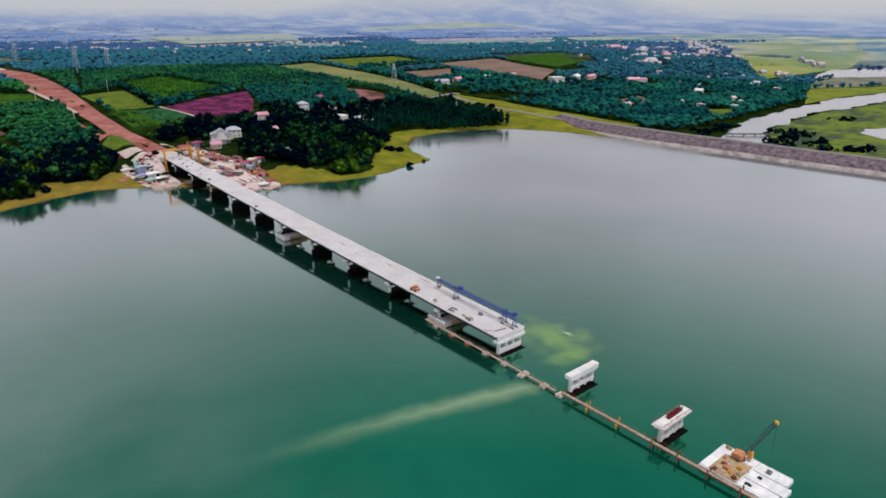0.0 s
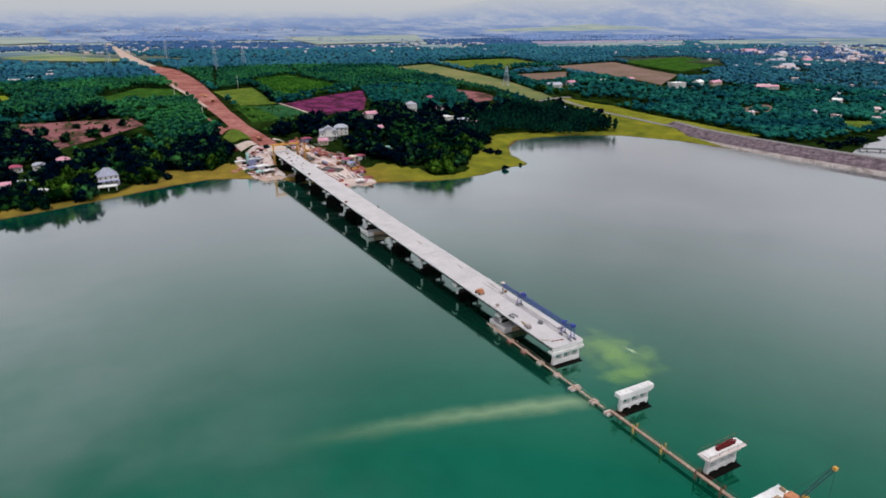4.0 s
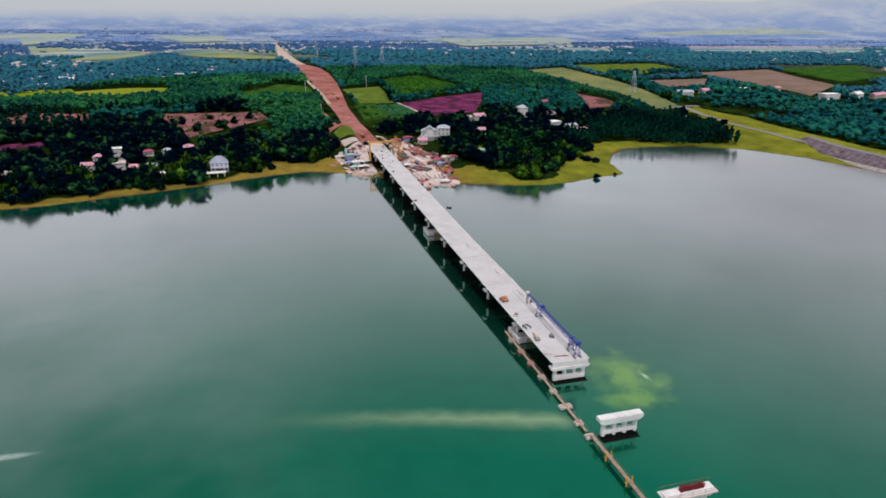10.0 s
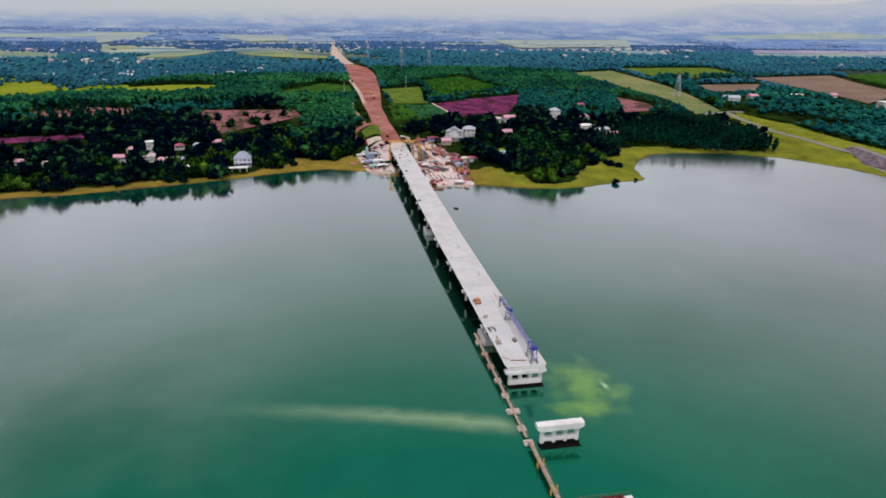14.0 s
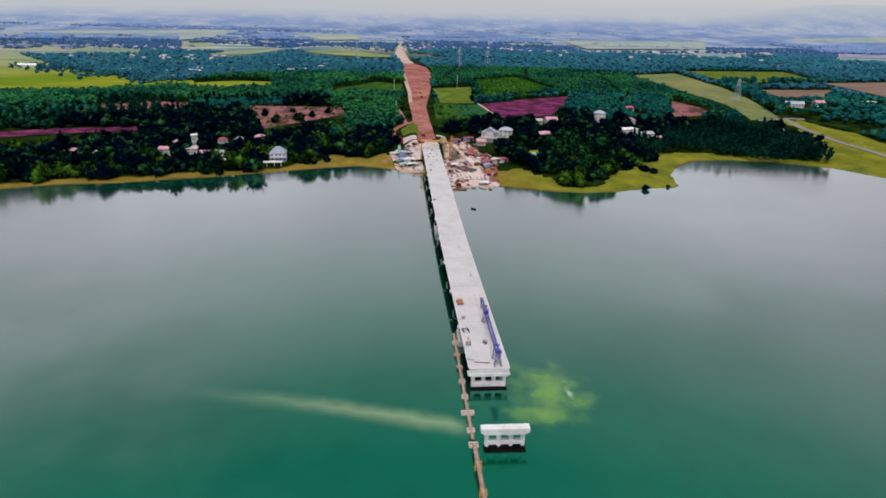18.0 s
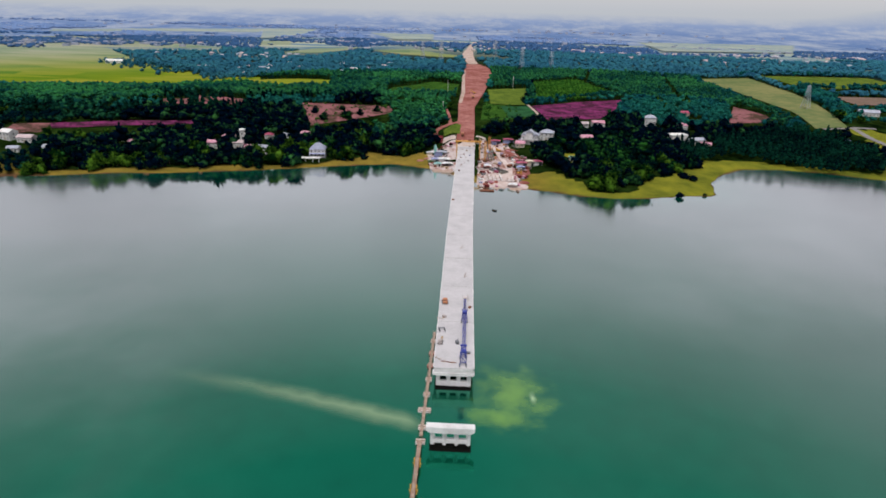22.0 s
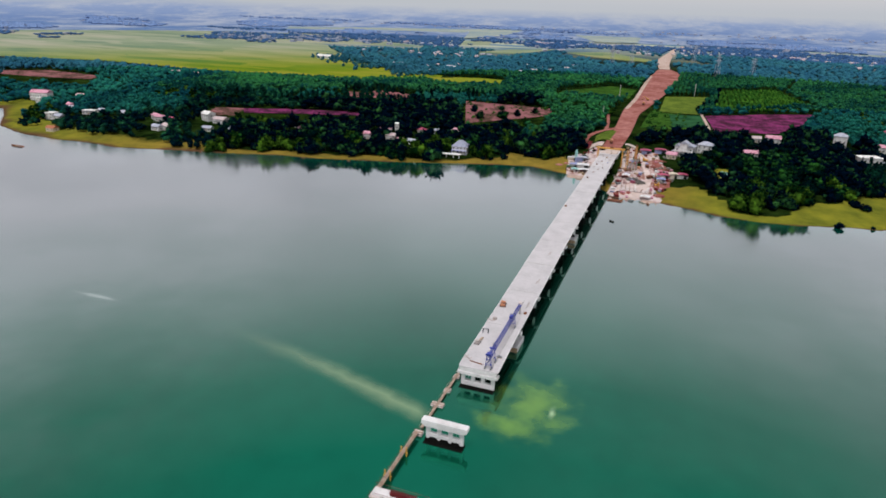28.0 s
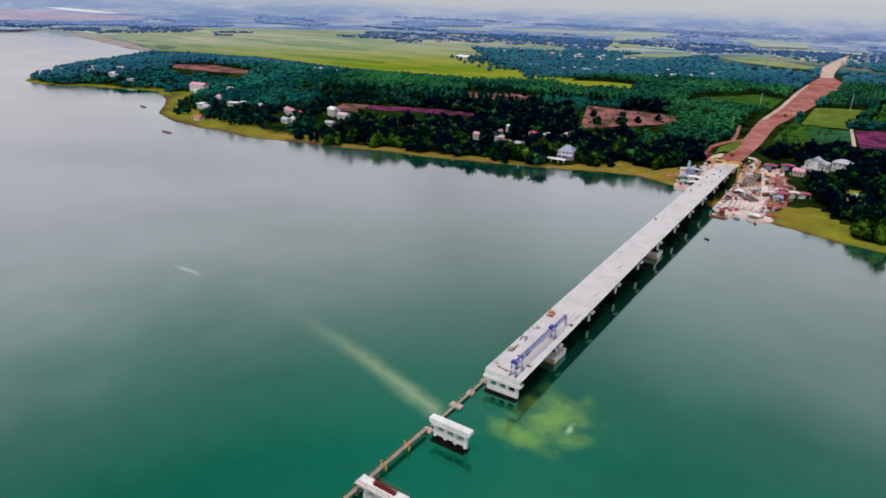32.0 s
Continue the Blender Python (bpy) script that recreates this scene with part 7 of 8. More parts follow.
tagged(far_land, "hazy blue plain fading into the distance", "distance", kind="structure")
# tree belts of the remote plain, haze put into their blue leaf colours
M_LEAF_HAZE = mat("haze_blue_remote_woods", (0.17, 0.25, 0.43), (0.13, 0.2, 0.37), 0.9, 0.004, fine=9, island=0.1)
T_BELT = [(v * np.array([1.5, 1.1, 0.75]), f) for v, f in T_FAR]
BELTS = [
    ([(-2841, 1107), (-2698, 1316), (-2818, 1721), (-2932, 1919), (-2422, 1849), (-2193, 1663), (-1895, 1237), (-1872, 985), (-2041, 990), (-2332, 960)], [(-2364, 1218), (-2375, 1359), (-2044, 1150), (-2042, 1051)]),
    ([(-1853, 1326), (-1831, 1460), (-1642, 1296), (-1694, 1201)], None), ([(-3518, 3037), (-3009, 2882), (-2386, 2437), (-2113, 2134), (-2271, 2029), (-2265, 1912)], None),
    ([(-2628, 3500), (-1820, 3106), (-1869, 2480), (-2274, 2887)], None), ([(-1489, 1537), (-1625, 1964), (-1381, 2048), (-989, 1672), (-1153, 1502), (-1344, 1570)], None),
    ([(-1499, 2239), (-1463, 2461), (-1193, 2066), (-1011, 1711), (-1088, 1631), (-1179, 1696)], None), ([(-1525, 2658), (-1400, 2740), (-1084, 2118), (-929, 1853), (-885, 1728), (-952, 1734), (-1120, 1958)], None),
    ([(-1195, 2512), (-1112, 2674), (-874, 2303), (-785, 2040), (-954, 1966)], None), ([(-752, 1811), (-670, 1960), (-584, 1674), (-695, 1681)], None), ([(-772, 2353), (-726, 2566), (-639, 2252), (-705, 2146)], None),
    ([(-742, 2662), (-801, 3465), (-717, 3352), (-644, 2417)], None), ([(-649, 2714), (-605, 3118), (-445, 2613), (-293, 2255), (-252, 1892), (-364, 1851), (-502, 2094)], None),
    ([(-3400, 4200), (-2400, 4300), (-1100, 3600), (-300, 3400), (-300, 3700), (-1200, 4200)], None), ([(20, 2350), (20, 3200), (600, 3000), (620, 2150)], None), ([(1500, 2100), (1700, 2900), (2900, 2300), (2500, 1850)], None),
]


mid_belt, far_belt, walls = [], [], []
for outer, hole in BELTS:
    o = np.array(outer, float)
    lo, hi = o.min(0), o.max(0)
    gap_ = 19 if lo[1] < 2600 else 30
    gx_, gy_ = np.meshgrid(np.arange(lo[0], hi[0], gap_), np.arange(lo[1], hi[1], gap_))
    px, py = gx_.ravel() + rng.uniform(-0.5, 0.5, gx_.size) * gap_, gy_.ravel() + rng.uniform(-0.5, 0.5, gx_.size) * gap_
    wob = 26 * np.sin(py / 47 + px / 120)
    ok = inside(px + wob, py + 22 * np.sin(px / 39), o) & (np.sin(px / 83 + 1.7 * np.sin(py / 140)) + np.sin(py / 71 + px / 210) > -0.95)
    if hole:
        ok &= ~inside(px, py, hole)
    px, py = px[ok], py[ok]
    q = np.array([onto_plain(*v) if math.hypot(*v) > 2700 else v for v in zip(px, py)]).reshape(-1, 2)
    q = np.concatenate([q, np.maximum(plain_z(q[:, 0], q[:, 1]), 6.0)[:, None] + 1.0], -1)
    r = np.hypot(q[:, 0], q[:, 1] + 150)
    mid_belt.append(q[r < 2700])
    far_belt.append(q[r >= 2700])
    pick = rng.uniform(size=len(q)) < 0.07
    walls.append(q[pick] + rng.uniform(-12, 12, (pick.sum(), 3)) * np.array([1, 1, 0]))
scatter("woods", np.concatenate(mid_belt), T_BELT, M_LEAF_FAR, "distant haze-blue tree belts on the plain", "woods", (0.8, 1.2))
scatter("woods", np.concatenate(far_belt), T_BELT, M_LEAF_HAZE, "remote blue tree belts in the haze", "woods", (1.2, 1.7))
bm = bmesh.new()
random.seed(91)
spots_ = [tuple(p) for p in np.concatenate(walls)]
for cx_, cy_, sx, sy, k in ((827, 2371, 80, 40, 16), (1001, 2396, 90, 40, 16), (907, 2358, 60, 30, 8), (1073, 2199, 60, 40, 10), (1751, 1881, 120, 70, 36), (2005, 1872, 120, 60, 26), (2754, 1622, 120, 60, 20), (2428, 1346, 140, 70, 20), (-1240, 1758, 130, 60, 26), (-1055, 1823, 90, 60, 24),
                            (200, 2500, 220, 120, 26), (400, 2850, 260, 120, 26), (-600, 4000, 400, 160, 30), (-1500, 3900, 500, 150, 30), (300, 4000, 400, 200, 40), (900, 4200, 400, 200, 30)):
    for j in range(k):
        x, y = cx_ + random.gauss(0, sx), cy_ + random.gauss(0, sy)
        x, y = onto_plain(x, y)
        spots_.append((x, y, float(plain_z(x, y))))
for x, y, z in spots_:
    w, d, h = random.uniform(7, 18), random.uniform(6, 11), random.uniform(3, 7)
    box(bm, x - w / 2, x + w / 2, y - d / 2, y + d / 2, z - 4, z + h)
# haze is put into the blue-grey wall colours
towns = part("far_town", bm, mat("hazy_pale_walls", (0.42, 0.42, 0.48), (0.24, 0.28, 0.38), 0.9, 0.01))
tagged(towns, "pale scattered houses of far towns", "town", kind="stuff")

# ---- the building site on the bank ----
sheet("yard", [(7, 274), (8, 300), (9, 345), (12, 400)], [(42, 264), (46, 274), (39, 288), (44, 302), (36, 318), (40, 336), (33, 352), (38, 372), (34, 402)], M_YARD, "dusty trampled site yard with orange soil", "yard", 0.2, 20, 40)
sheet("yard", [(-30, 322), (-33, 340), (-35, 360), (-30, 382)], [(-8, 318), (-10, 352), (-12, 382)], M_YARD, "dusty site yard beside the abutment", "yard", 0.2, 14, 24)
sheet("yard", [(30, 374), (36, 352), (40, 326), (42, 300)], [(37, 374), (45, 352), (48, 322), (49, 300)], M_RED_EARTH, "orange-brown soil slope beside the haul track", "yard", 0.4, 8, 20)
sheet("yard", [(12, 302), (12, 290), (12, 275)], [(32, 302), (32, 290), (33, 274)], M_TRACK, "bleached sandy landing at the water", "yard", 0.4, 8, 10)
HAUL = [(21, 393), (26, 363), (30.3, 335.5), (33.2, 314.5), (30, 275)]
sheet("track", [(19, 392), (24, 362), (28.3, 335), (30.7, 314), (26, 276)], [(23, 394), (28, 364), (32.3, 336), (35.7, 315), (34, 274)], M_TRACK, "pale haul track down to the water", "road", 0.45, 5, 30)


def gantry(x0, y0, x1, y1, h, beam=1.1, label="tall orange-yellow gantry crane at the abutment"):
    """A portal crane with braced legs and a trolley."""
    a, b = Vector((x0, y0, 0)), Vector((x1, y1, 0))
    w = (b - a).length
    g = empty("gantry_crane", Matrix.Translation(a) @ Matrix.Rotation(math.atan2(y1 - y0, x1 - x0), 4, "Z"), label, "crane", "gantry cranes")
    top = h
    for x, z in ((0, drape(x0, y0)), (w, drape(x1, y1))):
        for s in (-1, 1):
            part("leg", rods(((x, s * 2.2, z), (x, s * 0.8, top), 0.42), n=8), M_YELLOW, g)
        part("leg_brace", rods(((x, -1.7, z + (top - z) * 0.35), (x, 1.7, z + (top - z) * 0.35), 0.22), ((x, -1.3, z + (top - z) * 0.7), (x, 1.3, z + (top - z) * 0.7), 0.22), n=6), M_YELLOW, g)
        part("bogie", boxes((x - 0.5, x + 0.5, -3, 3, z - 0.1, z + 0.8), bevel=0.08), M_RUST, g)
    for s in (-0.8, 0.8):
        part("main_beam", boxes((-1.5, w + 1.5, s - 0.4, s + 0.4, top, top + beam), bevel=0.05), M_YELLOW, g)
    part("trolley", boxes((w * 0.55 - 1.2, w * 0.55 + 1.2, -1.3, 1.3, top + beam, top + beam + 0.9), bevel=0.08), M_RUST, g)
    part("hoist_rope", rods(((w * 0.55, 0, top), (w * 0.55, 0, top - 3.5), 0.07), n=6), M_GLASS, g)
    part("hook_block", boxes((w * 0.55 - 0.4, w * 0.55 + 0.4, -0.3, 0.3, top - 4.2, top - 3.5), bevel=0.08), M_RUST, g)
    return g


gantry(-9.6, 343, 9.5, 343, 19.5)


def mast(x, y, h):
    """A braced piling mast on a sledge."""
    m = empty("piling_rig", pose(x, y, drape(x, y), 0, 0, 12), "tall orange lattice piling mast beside the bridge", "rig")
    k = 9
    for sx, sy in ((1, 1), (1, -1), (-1, -1), (-1, 1)):
        bm = bmesh.new()
        tx, ty = (-sx, sy) if sx * sy > 0 else (sx, -sy)
        for i in range(k):
            a, b = i * h / k, (i + 1) * h / k
            part("brace", rods(((sx * 0.7, sy * 0.7, a), (tx * 0.7, ty * 0.7, b), 0.1), n=4), M_YELLOW, m)
        rod(bm, (sx * 0.7, sy * 0.7, 0), (sx * 0.7, sy * 0.7, h), 0.16, 5)
        part("mast_leg", bm, M_YELLOW, m)
    part("sledge", boxes((-1.6, 1.6, -3.5, 2.5, -0.4, 0.7), bevel=0.1), M_RUST, m)
    part("winch_house", boxes((-1.1, 1.1, -3.2, -1.0, 0.7, 2.6), bevel=0.1), M_ORANGE, m)
    part("back_stay", rods(((0, -3.2, 0.7), (0, -0.6, h * 0.85), 0.14), n=6), M_YELLOW, m)
    part("head_block", boxes((-0.9, 0.9, -0.9, 0.9, h, h + 0.8), bevel=0.08), M_RUST, m)
    return m


mast(14, 340, 16)
mast(18.0, 372, 11)


def shed(x, y, w, d, h, roof_mat, wall_mat, rz, label, name="site_shed"):
    """A low open-fronted shed."""
    s = empty(name, pose(x, y, drape(x, y), 0, 0, rz), label, "shed", "site sheds")
    part("back_wall", boxes((-w / 2, w / 2, d / 2 - 0.15, d / 2, -0.8, h)), wall_mat, s)
    for sx in (-1, 1):
        part("side_wall", boxes((sx * (w / 2 - 0.08) - 0.07, sx * (w / 2 - 0.08) + 0.07, -d / 2, d / 2 - 0.16, -0.8, h)), wall_mat, s)
    part("front_wall", boxes((-w / 2 + 0.2, w * 0.1, -d / 2, -d / 2 + 0.12, -0.8, h - 0.1)), wall_mat, s)
    part("roof", prism([(-w / 2 - 0.4, h), (-w / 2 - 0.4, h + 0.12), (0, h + 0.7), (w / 2 + 0.4, h + 0.12), (w / 2 + 0.4, h)], -d / 2 - 0.5, d / 2 + 0.4), roof_mat, s)
    part("door", boxes((w * 0.2, w * 0.2 + 1.0, -d / 2 - 0.02, -d / 2 + 0.06, 0, 2.0)), M_GLASS, s)
    return s


for args in (
             (24, 399, 9, 5, 3.2, M_RED, M_ROOF_BLUE, 0, "site hut with red roof and blue walls"), (36, 403, 9, 5, 3.2, M_RED, M_ROOF_BLUE, 4, "site hut with red roof and blue walls"),
             (43, 323, 8, 5, 3.0, M_RED, M_WHITE, 14, "site hut with a bright red roof"), (50, 327, 6, 5, 3.4, M_CREAM, M_CREAM, 14, "cream site hut with a pale roof"),
             (56, 329, 8, 5, 3.0, M_RED, M_WHITE, 14, "site hut with a bright red roof"), (42, 312, 6, 4, 2.6, M_ROOF_BLUE, M_WHITE, 10, "low site hut with a blue roof"),
             (-23, 352, 10, 6, 3.2, M_ROOF_GREY, M_ROOF_BLUE, 0, "open workshop with a grey roof"), (-20, 340, 9, 6, 3.0, M_TARP, M_WHITE, 4, "workshop under a pale roof"),
             (-27, 341, 7, 5, 2.8, M_ROOF_BLUE, M_WHITE, -6, "low store with a blue roof"), (-32, 360, 8, 3, 2.4, M_TARP, M_CREAM, 2, "narrow pale-roofed store by the trees"),
             (-29, 340, 8, 4, 1.0, M_CROP, M_STEEL_GREY, 4, "low store under green tarpaulin"), (-25, 330, 5, 4, 2.4, M_TEAL, M_WHITE, 8, "small hut with a pale teal roof")):
    shed(*args)


def canopy(x, y, w, d, h, rz, label):
    """A sagging tarpaulin on poles."""
    c = empty("tarpaulin_shelter", pose(x, y, drape(x, y), 0, 0, rz), label, "shelter", "tarpaulin shelters")
    k = 9
    v = []
    for j in range(k):
        for i in range(k):
            u, w2 = i / (k - 1) - 0.5, j / (k - 1) - 0.5
            v.append((u * w, w2 * d, h + 0.7 * (1 - abs(2 * u)) - 0.35 * math.sin(math.pi * (w2 + 0.5)) + random.uniform(-0.08, 0.08)))
    f = [(j * k + i, j * k + i + 1, (j + 1) * k + i + 1, (j + 1) * k + i) for j in range(k - 1) for i in range(k - 1)]
    me = mesh_of("tarpaulin", v, f, [M_TARP])
    o = new("tarpaulin", me)
    o.parent = c
    o.modifiers.new("thick", "SOLIDIFY").thickness = 0.06
    for sx in (-0.5, 0.5):
        for sy in (-0.5, 0, 0.5):
            part("pole", rods(((sx * w * 0.98, sy * d * 0.98, -0.8), (sx * w * 0.98, sy * d * 0.98, h), 0.06), n=6), M_STEEL_GREY, c)
    return c


random.seed(41)
for x, y, w, d, h, rz in ((34, 274, 7, 5, 2.2, -8), (-17, 330, 9, 6, 2.2, 6), (16, 318, 6, 6, 2.5, 2)):
    canopy(x, y, w, d, h, rz, "white tarpaulin shelter on poles")

# casting beds with fresh girders near the water
for x, y, w, d, rz in ((21, 293, 13, 20, 4), (33, 290, 7, 14, -6), (-13, 318, 8, 10, 8)):
    cb = empty("casting_bed", pose(x, y, drape(x, y) - 0.1, 0, 0, rz), "pale concrete casting bed in the yard", "casting bed", "casting beds")
    part("slab", boxes((-w / 2, w / 2, -d / 2, d / 2, 0, 0.55), bevel=0.05), M_BED, cb)
    for k in range(int(w // 3)):
        part("form_rail", boxes((-w / 2 + 1.2 + k * 3, -w / 2 + 1.5 + k * 3, -d / 2 + 0.6, d / 2 - 0.6, 0.55, 0.85)), M_RUST, cb, "rusty form rail")
    part("fresh_girder", boxes((w / 2 - 2.4, w / 2 - 1.7, -d / 2 + 1, d / 2 - 1, 0.55, 1.6), bevel=0.06), M_CONC, cb, "pale new girder")

# teal batching plant
bp_ = empty("batching_plant", pose(-28, 352, drape(-28, 352), 0, 0, 8), "teal concrete batching plant with a silo", "plant")
part("silo", rods(((0, 0, 3.6), (0, 0, 9.4), 1.15), n=18), M_TEAL, bp_)
bm = bmesh.new()
rod(bm, (0, 0, 9.4), (0, 0, 11.6), 1.2, 18, 0.3)
part("silo_roof", bm, M_TEAL, bp_, "pointed teal silo roof")
bm = bmesh.new()
rod(bm, (0, 0, 3.6), (0, 0, 2.2), 1.2, 18, 0.4)
part("silo_cone", bm, M_TEAL, bp_)
for sx, sy in ((-1.1, -1.1), (1.1, -1.1), (1.1, 1.1), (-1.1, 1.1)):
    part("leg", rods(((sx, sy, -0.5), (sx, sy, 4.4), 0.14), n=6), M_STEEL_GREY, bp_)
part("mixer_house", boxes((2.4, 6.4, -1.8, 1.8, 2.4, 5.6), bevel=0.08), M_TEAL, bp_)
part("stair_tower", boxes((2.6, 6.2, -1.6, 1.6, -0.5, 2.4)), M_STEEL_GREY, bp_)
part("conveyor", rods(((6.2, 0, 3.2), (15, -2, 0.4), 0.55), n=8), M_TEAL, bp_)
for k in range(3):
    part("hopper", boxes((10 + k * 2.6, 12.2 + k * 2.6, -6, -3.4, 0.2, 2.6), bevel=0.06), M_TEAL, bp_)


def girder_beam(x, y, length, rz, label="precast concrete girder stored in the yard"):
    g = empty("precast_girder", pose(x, y, drape(x, y) + 1.95, 0, 0, rz), label, "girder", "stored girders")
    part("beam", prism(girder_profile, -length / 2, length / 2), M_CONC_DARK, g)
    for s in (-0.4, 0.4):
        part("sleeper", boxes((-0.9, 0.9, length * s - 0.3, length * s + 0.3, -2.9, -1.63)), M_WOOD, g)
    return g


for i, x in enumerate((14.5, 16.6, 18.7, 20.8)):
    girder_beam(x, 348 + 2 * i, 30, 3)
for i, x in enumerate((22.5, 24.5, 26.5)):
    girder_beam(x, 306 + i, 16, 40)


def truck(x, y, rz, colour, label):
    t = empty("truck", pose(x, y, drape(x, y) + 0.45, 0, 0, rz), label, "truck", "site vehicles")
    part("cab", boxes((-1.2, 1.2, 2.2, 4.2, 0.5, 2.9), bevel=0.18), colour, t)
    part("windscreen", boxes((-1.05, 1.05, 4.17, 4.23, 1.7, 2.6)), M_GLASS, t)
    part("tipper_body", boxes((-1.25, 1.25, -3.6, 1.9, 0.9, 2.3), bevel=0.08), M_RUST, t)
    part("chassis", boxes((-0.5, 0.5, -3.6, 4.0, 0.3, 0.6)), M_GLASS, t)
    for yy in (3.1, -1.2, -2.6):
        for s in (-1, 1):
            part("wheel", rods(((s * 0.85, yy, 0.05), (s * 1.2, yy, 0.05), 0.5), n=14), M_GLASS, t)
    return t


def digger(x, y, rz, label="yellow excavator working in the yard"):
    e = empty("excavator", pose(x, y, drape(x, y) + 0.3, 0, 0, rz), label, "excavator", "site vehicles")
    for s in (-1, 1):
        part("track", boxes((s * 1.1 - 0.3, s * 1.1 + 0.3, -1.9, 1.9, -0.3, 0.6), bevel=0.2), M_GLASS, e)
    part("house", boxes((-1.3, 1.3, -2.1, 1.2, 0.8, 2.0), bevel=0.15), M_YELLOW, e)
    part("cab", boxes((-1.25, -0.2, 0.2, 1.7, 1.0, 2.9), bevel=0.12), M_YELLOW, e)
    part("boom", rods(((0.3, 1.2, 1.6), (0.3, 4.0, 4.6), 0.28), ((0.3, 4.0, 4.6), (0.3, 5.6, 3.6), 0.24), n=6), M_YELLOW, e)
    part("stick", rods(((0.3, 5.6, 3.6), (0.3, 6.0, 1.2), 0.2), n=6), M_YELLOW, e)
    part("bucket", boxes((-0.2, 0.8, 5.6, 6.5, 0.2, 1.2), bevel=0.15), M_RUST, e)
    return e


truck(29, 352, 10, M_ROOF_BLUE, "blue tipper truck parked in the yard")
truck(34, 318, -30, M_WHITE, "white tipper truck on the haul track")
truck(-6, 400, 4, M_ORANGE, "orange tipper truck on the red road")
truck(2, 640, 0, M_YELLOW, "yellow tipper truck far up the red road")
digger(26, 372, 60)
digger(40, 300, 200)
digger(3, 690, 90, "yellow excavator on the red road cutting")

# loose stacks
random.seed(77)
LOOSE = [("rusty reinforcement stack in the yard", M_RUST), ("pinkish timber formwork stack in the yard", M_WOOD), ("grey steel pipe stack in the yard", M_CONC_DARK), ("red-brown rebar stack in the yard", M_REBAR), ("pale plank stack in the yard", M_PONTOON)]
for i in range(46):
    y = random.uniform(266, 392)
    x = 10 + random.random() ** 1.3 * 34
    if off_line(np.array([x]), np.array([y]), HAUL)[0] < 4 or (y < 300 and 12 < x < 33 and random.random() < 0.5):
        continue
    lab, mt = random.choice(LOOSE)
    ln = random.uniform(4, 9)
    rz = random.choice((3, 5, 42, 90, -20)) + random.uniform(-6, 6)
    bar_stack(pose(x, y, drape(x, y) + 0.25, 0, 0, rz), lab, ln, 7, mt, "stacks in the yard", 0.22, "material_stack")
for i in range(14):
    x, y = random.uniform(-31, -12), random.uniform(324, 366)
    lab, mt = random.choice(LOOSE)
    bar_stack(pose(x, y, drape(x, y) + 0.25, 0, 0, random.uniform(-30, 90)), lab, random.uniform(3, 6), 6, mt, "stacks in the yard", 0.2, "material_stack")
CRATES = [(M_TARP, "pale sheeted pile in the yard"), (M_RUST, "rusty steel box in the yard"), (M_BED, "dusty sheeted pile in the yard"), (M_RED, "dark pink site box in the yard"), (M_REBAR, "dark red steel box in the yard"), (M_ORANGE, "orange steel box in the yard"), (M_PINK, "faded red site box in the yard"), (M_STEEL_GREY, "grey steel box in the yard"), (M_CONC_DARK, "grey concrete block stack in the yard"), (M_WHITE, "white container box in the yard"), (M_WOOD, "timber formwork stack in the yard"), (M_ROOF_BLUE, "blue-grey site box in the yard")]
for i in range(110):
    x, y = (9 + random.random() ** 1.3 * 36, random.uniform(264, 398)) if i < 84 else (random.uniform(-31, -11), random.uniform(322, 370))
    mt, lab = random.choice(CRATES)
    if off_line(np.array([x]), np.array([y]), HAUL)[0] < 3.4 or (y < 300 and 12 < x < 33 and random.random() < 0.5):
        continue
    crate(pose(x, y, drape(x, y) + 0.2, 0, 0, random.uniform(0, 90)), random.uniform(1.0, 2.8), random.uniform(1.4, 4), random.uniform(0.5, 1.8), mt, lab, "boxes in the yard")

DARK_BITS = [(M_REBAR, "dark red steel box in the yard"), (M_CASING, "black oily drum crate in the yard"), (M_RUST, "rusty steel box in the yard"), (M_CONC_DARK, "grey concrete block stack in the yard"), (M_ROOF_SLATE, "lilac-grey sheeted pile in the yard"), (M_PINK, "faded red site box in the yard")]
for i in range(60):
    x, y = (random.gauss(42, 4), random.uniform(280, 352)) if i < 40 else (random.uniform(-32, -14), random.uniform(326, 372))
    mt, lab = random.choice(DARK_BITS)
    crate(pose(x, y, drape(x, y) + 0.2, 0, 0, random.uniform(0, 90)), random.uniform(1.0, 2.4), random.uniform(1.2, 3.4), random.uniform(0.6, 2.2), mt, lab, "boxes in the yard")


def casing_ring(x, y, r, h):
    """An open ring of casing steel lying on its side rim."""
    bm = bmesh.new()
    for i in range(24):
        a, b = i * math.tau / 24, (i + 1) * math.tau / 24
        q = [bm.verts.new((rr * math.cos(t), rr * math.sin(t), z)) for z in (0, h) for rr in (r, r - 0.12) for t in (a, b)]
        for f in ((0, 1, 5, 4), (2, 6, 7, 3), (4, 5, 7, 6), (0, 2, 3, 1)):
            bm.faces.new([q[j] for j in f])
    bmesh.ops.remove_doubles(bm, verts=bm.verts, dist=0.001)
    ob = part("casing_ring", bm, M_DRUM_RED)
    ob.matrix_world = pose(x, y, max(drape(x, y), 0.1) + 0.3, 4, 3, 0)
    return tagged(ob, "open red steel casing ring lying at the water", "steel ring", "casing rings")


for x, y, r in ((14, 277, 1.9), (18.5, 279, 1.7), (22, 281, 1.5)):
    casing_ring(x, y, r, 1.1)


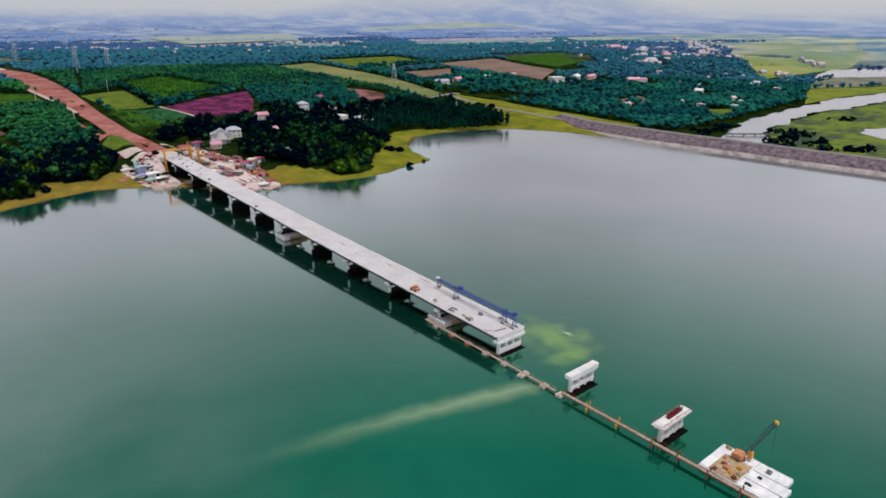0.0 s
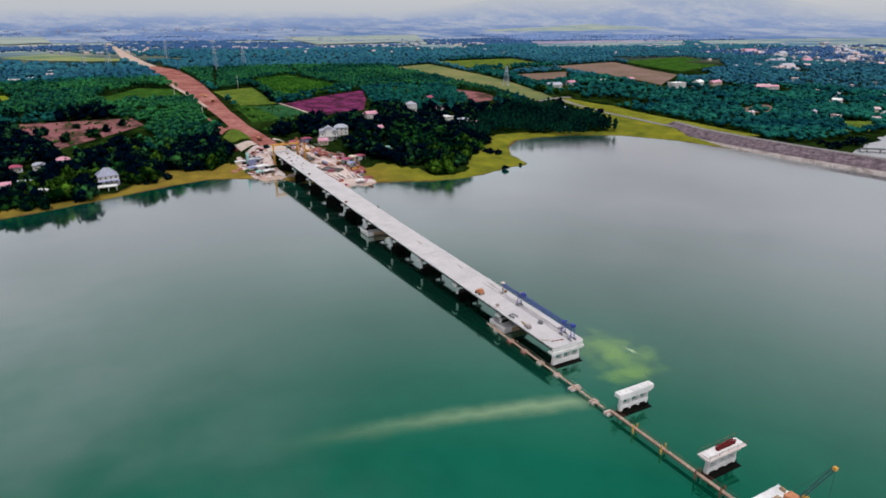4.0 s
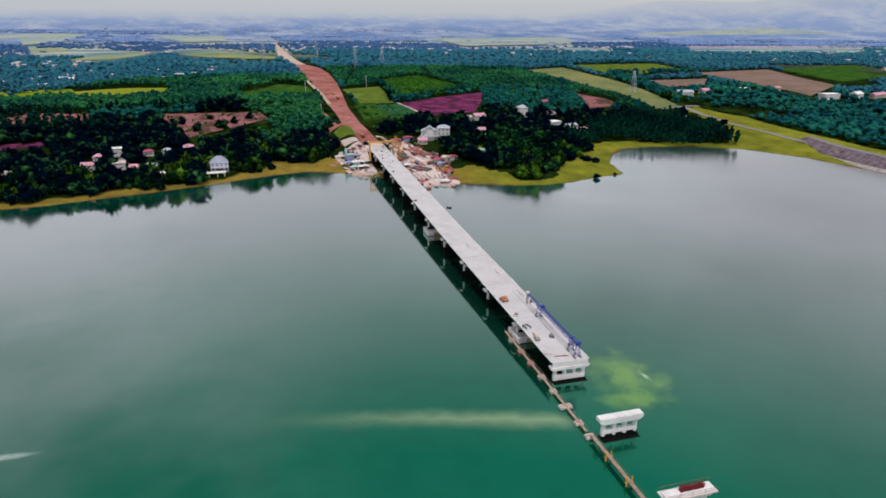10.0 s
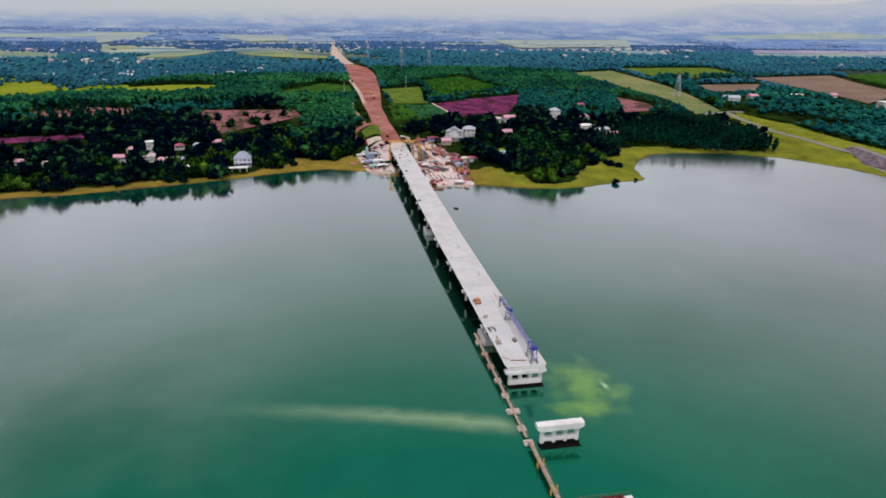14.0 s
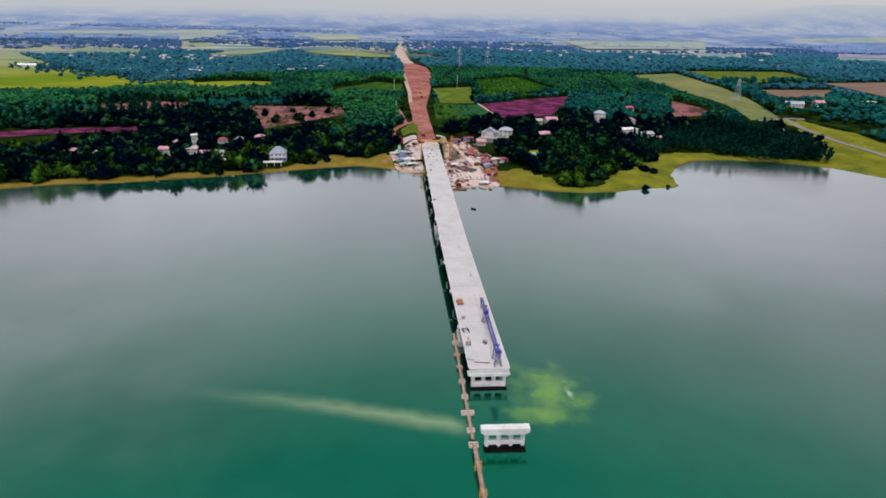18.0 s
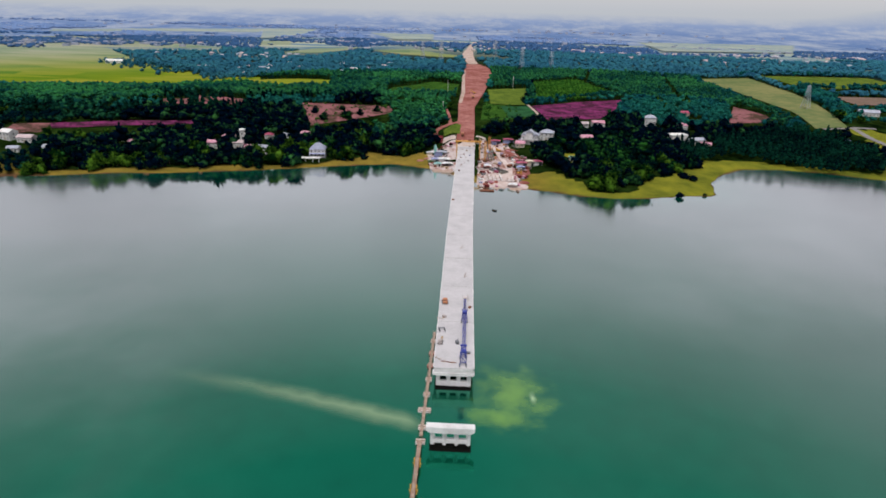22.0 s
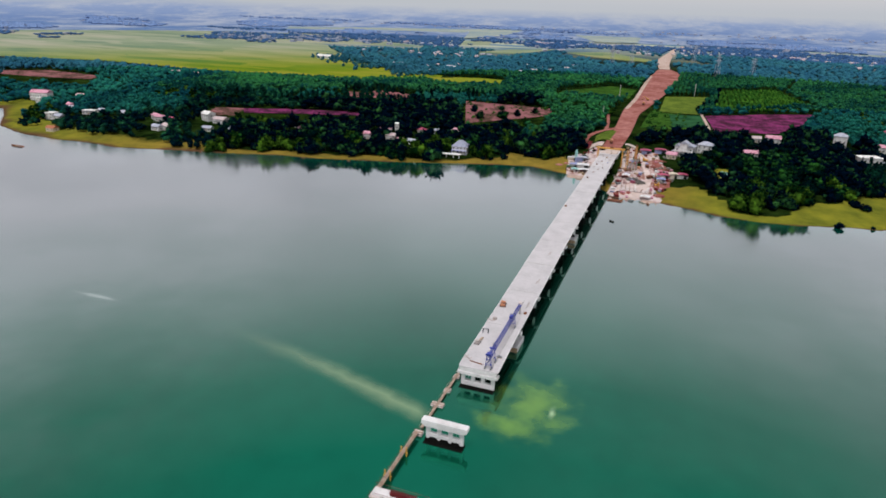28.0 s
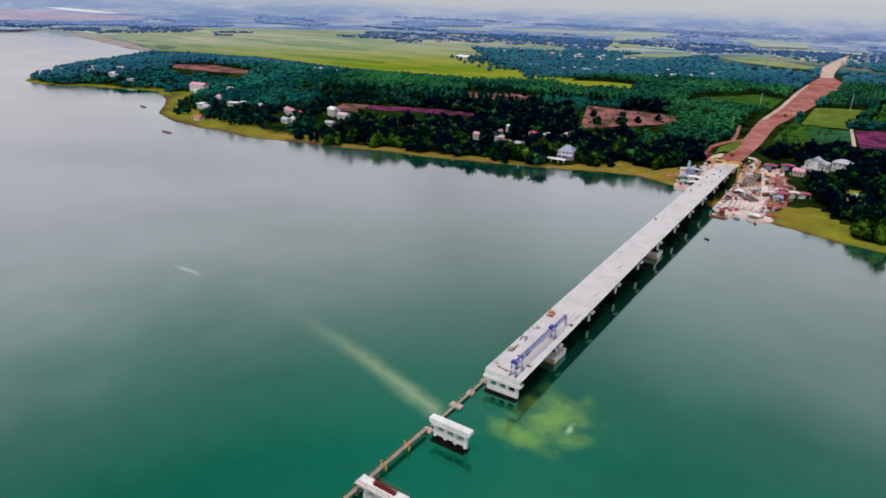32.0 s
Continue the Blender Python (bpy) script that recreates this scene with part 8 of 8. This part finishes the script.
def heap(x, y, r, h, material, label):
    """A raked heap of loose spoil."""
    bm = bmesh.new()
    bmesh.ops.create_icosphere(bm, subdivisions=3, radius=1.0)
    for v in bm.verts:
        k = 1 + 0.25 * noise.noise(v.co * 2.3 + Vector((x, y, 0)))
        v.co = Vector((v.co.x * r * k, v.co.y * r * 0.8 * k, max(v.co.z, -0.3) * h * k))
    ob = part("soil_mound", bm, material)
    ob.matrix_world = Matrix.Translation((x, y, drape(x, y)))
    return tagged(ob, label, "heap", "soil heaps")


for x, y, r, h in ((42, 300, 5, 1.6), (43, 282, 4, 1.3), (36, 356, 5, 2.0), (14, 322, 4, 1.5), (38, 345, 4, 1.4), (-27, 336, 3, 1.2), (-40, 345, 3, 1.0), (-35, 350, 2.5, 0.9), (36, 374, 5, 1.8)):
    heap(x, y, r, h, M_RED_EARTH, "heap of orange-red spoil in the yard")
for x, y, r, h in ((-16, 316, 6, 1.6), (-24, 318, 5, 1.3), (24, 270, 5, 1.2), (36, 269, 5, 1.0), (-4, 314, 4, 1.4)):
    heap(x, y, r, h, M_PALE_EARTH, "heap of pale crushed stone near the water")

# ---- boats ----


def boat(x, y, rz, ln, label, material=None):
    b = empty("boat", pose(x, y, 0, 0, 0, rz), label, "boat", "small boats")
    bm = bmesh.new()
    rows_ = []
    for i in range(9):
        t = i / 8
        w = ln * 0.13 * math.sin(math.pi * min(1, 0.12 + t * 0.88)) ** 0.7 + 0.04
        z = 0.55 + 0.35 * (2 * t - 1) ** 2
        rows_.append([bm.verts.new(p) for p in ((-w, (t - 0.5) * ln, z), (-w * 0.6, (t - 0.5) * ln, -0.15), (w * 0.6, (t - 0.5) * ln, -0.15), (w, (t - 0.5) * ln, z))])
    for p, q in zip(rows_[:-1], rows_[1:]):
        for j in range(3):
            bm.faces.new((p[j], p[j + 1], q[j + 1], q[j]))
    hull = part("hull", bm, material or M_RUST, b)
    hull.modifiers.new("thick", "SOLIDIFY").thickness = 0.08
    for t in (-0.25, 0.0, 0.25):
        part("thwart", boxes((-ln * 0.11, ln * 0.11, t * ln - 0.15, t * ln + 0.15, 0.35, 0.42)), M_WOOD, b)
    return b


boat(19, 212, 60, 3.2, "small dark boat lying off the bridge", M_CASING)
boat(-633, 278, 80, 16, "long dark wooden fishing boat")
boat(-480, 203, 85, 16, "long dark wooden fishing boat")
boat(37, 262, 20, 5, "small dark boat at the yard's edge")
raft = empty("work_raft", pose(15, 262, 0, 0, 0, -6), "rusty work raft moored at the yard", "raft")
part("deck", boxes((-5, 5, -2.4, 2.4, 0.35, 0.6), bevel=0.05), M_RUST, raft)
for s in (-1.6, 0, 1.6):
    part("float_pipe", rods(((-5, s, 0.05), (5, s, 0.05), 0.45), n=10), M_DRUM_RED, raft)
for x in (-205, -243, -330):
    y = float(np.interp(x, [p[0] for p in SHORE[15:48]], [p[1] for p in SHORE[15:48]])) - 2
    boat(x, y, random.uniform(40, 120), 4, "small brown boat drawn up on the shore", M_RUST)
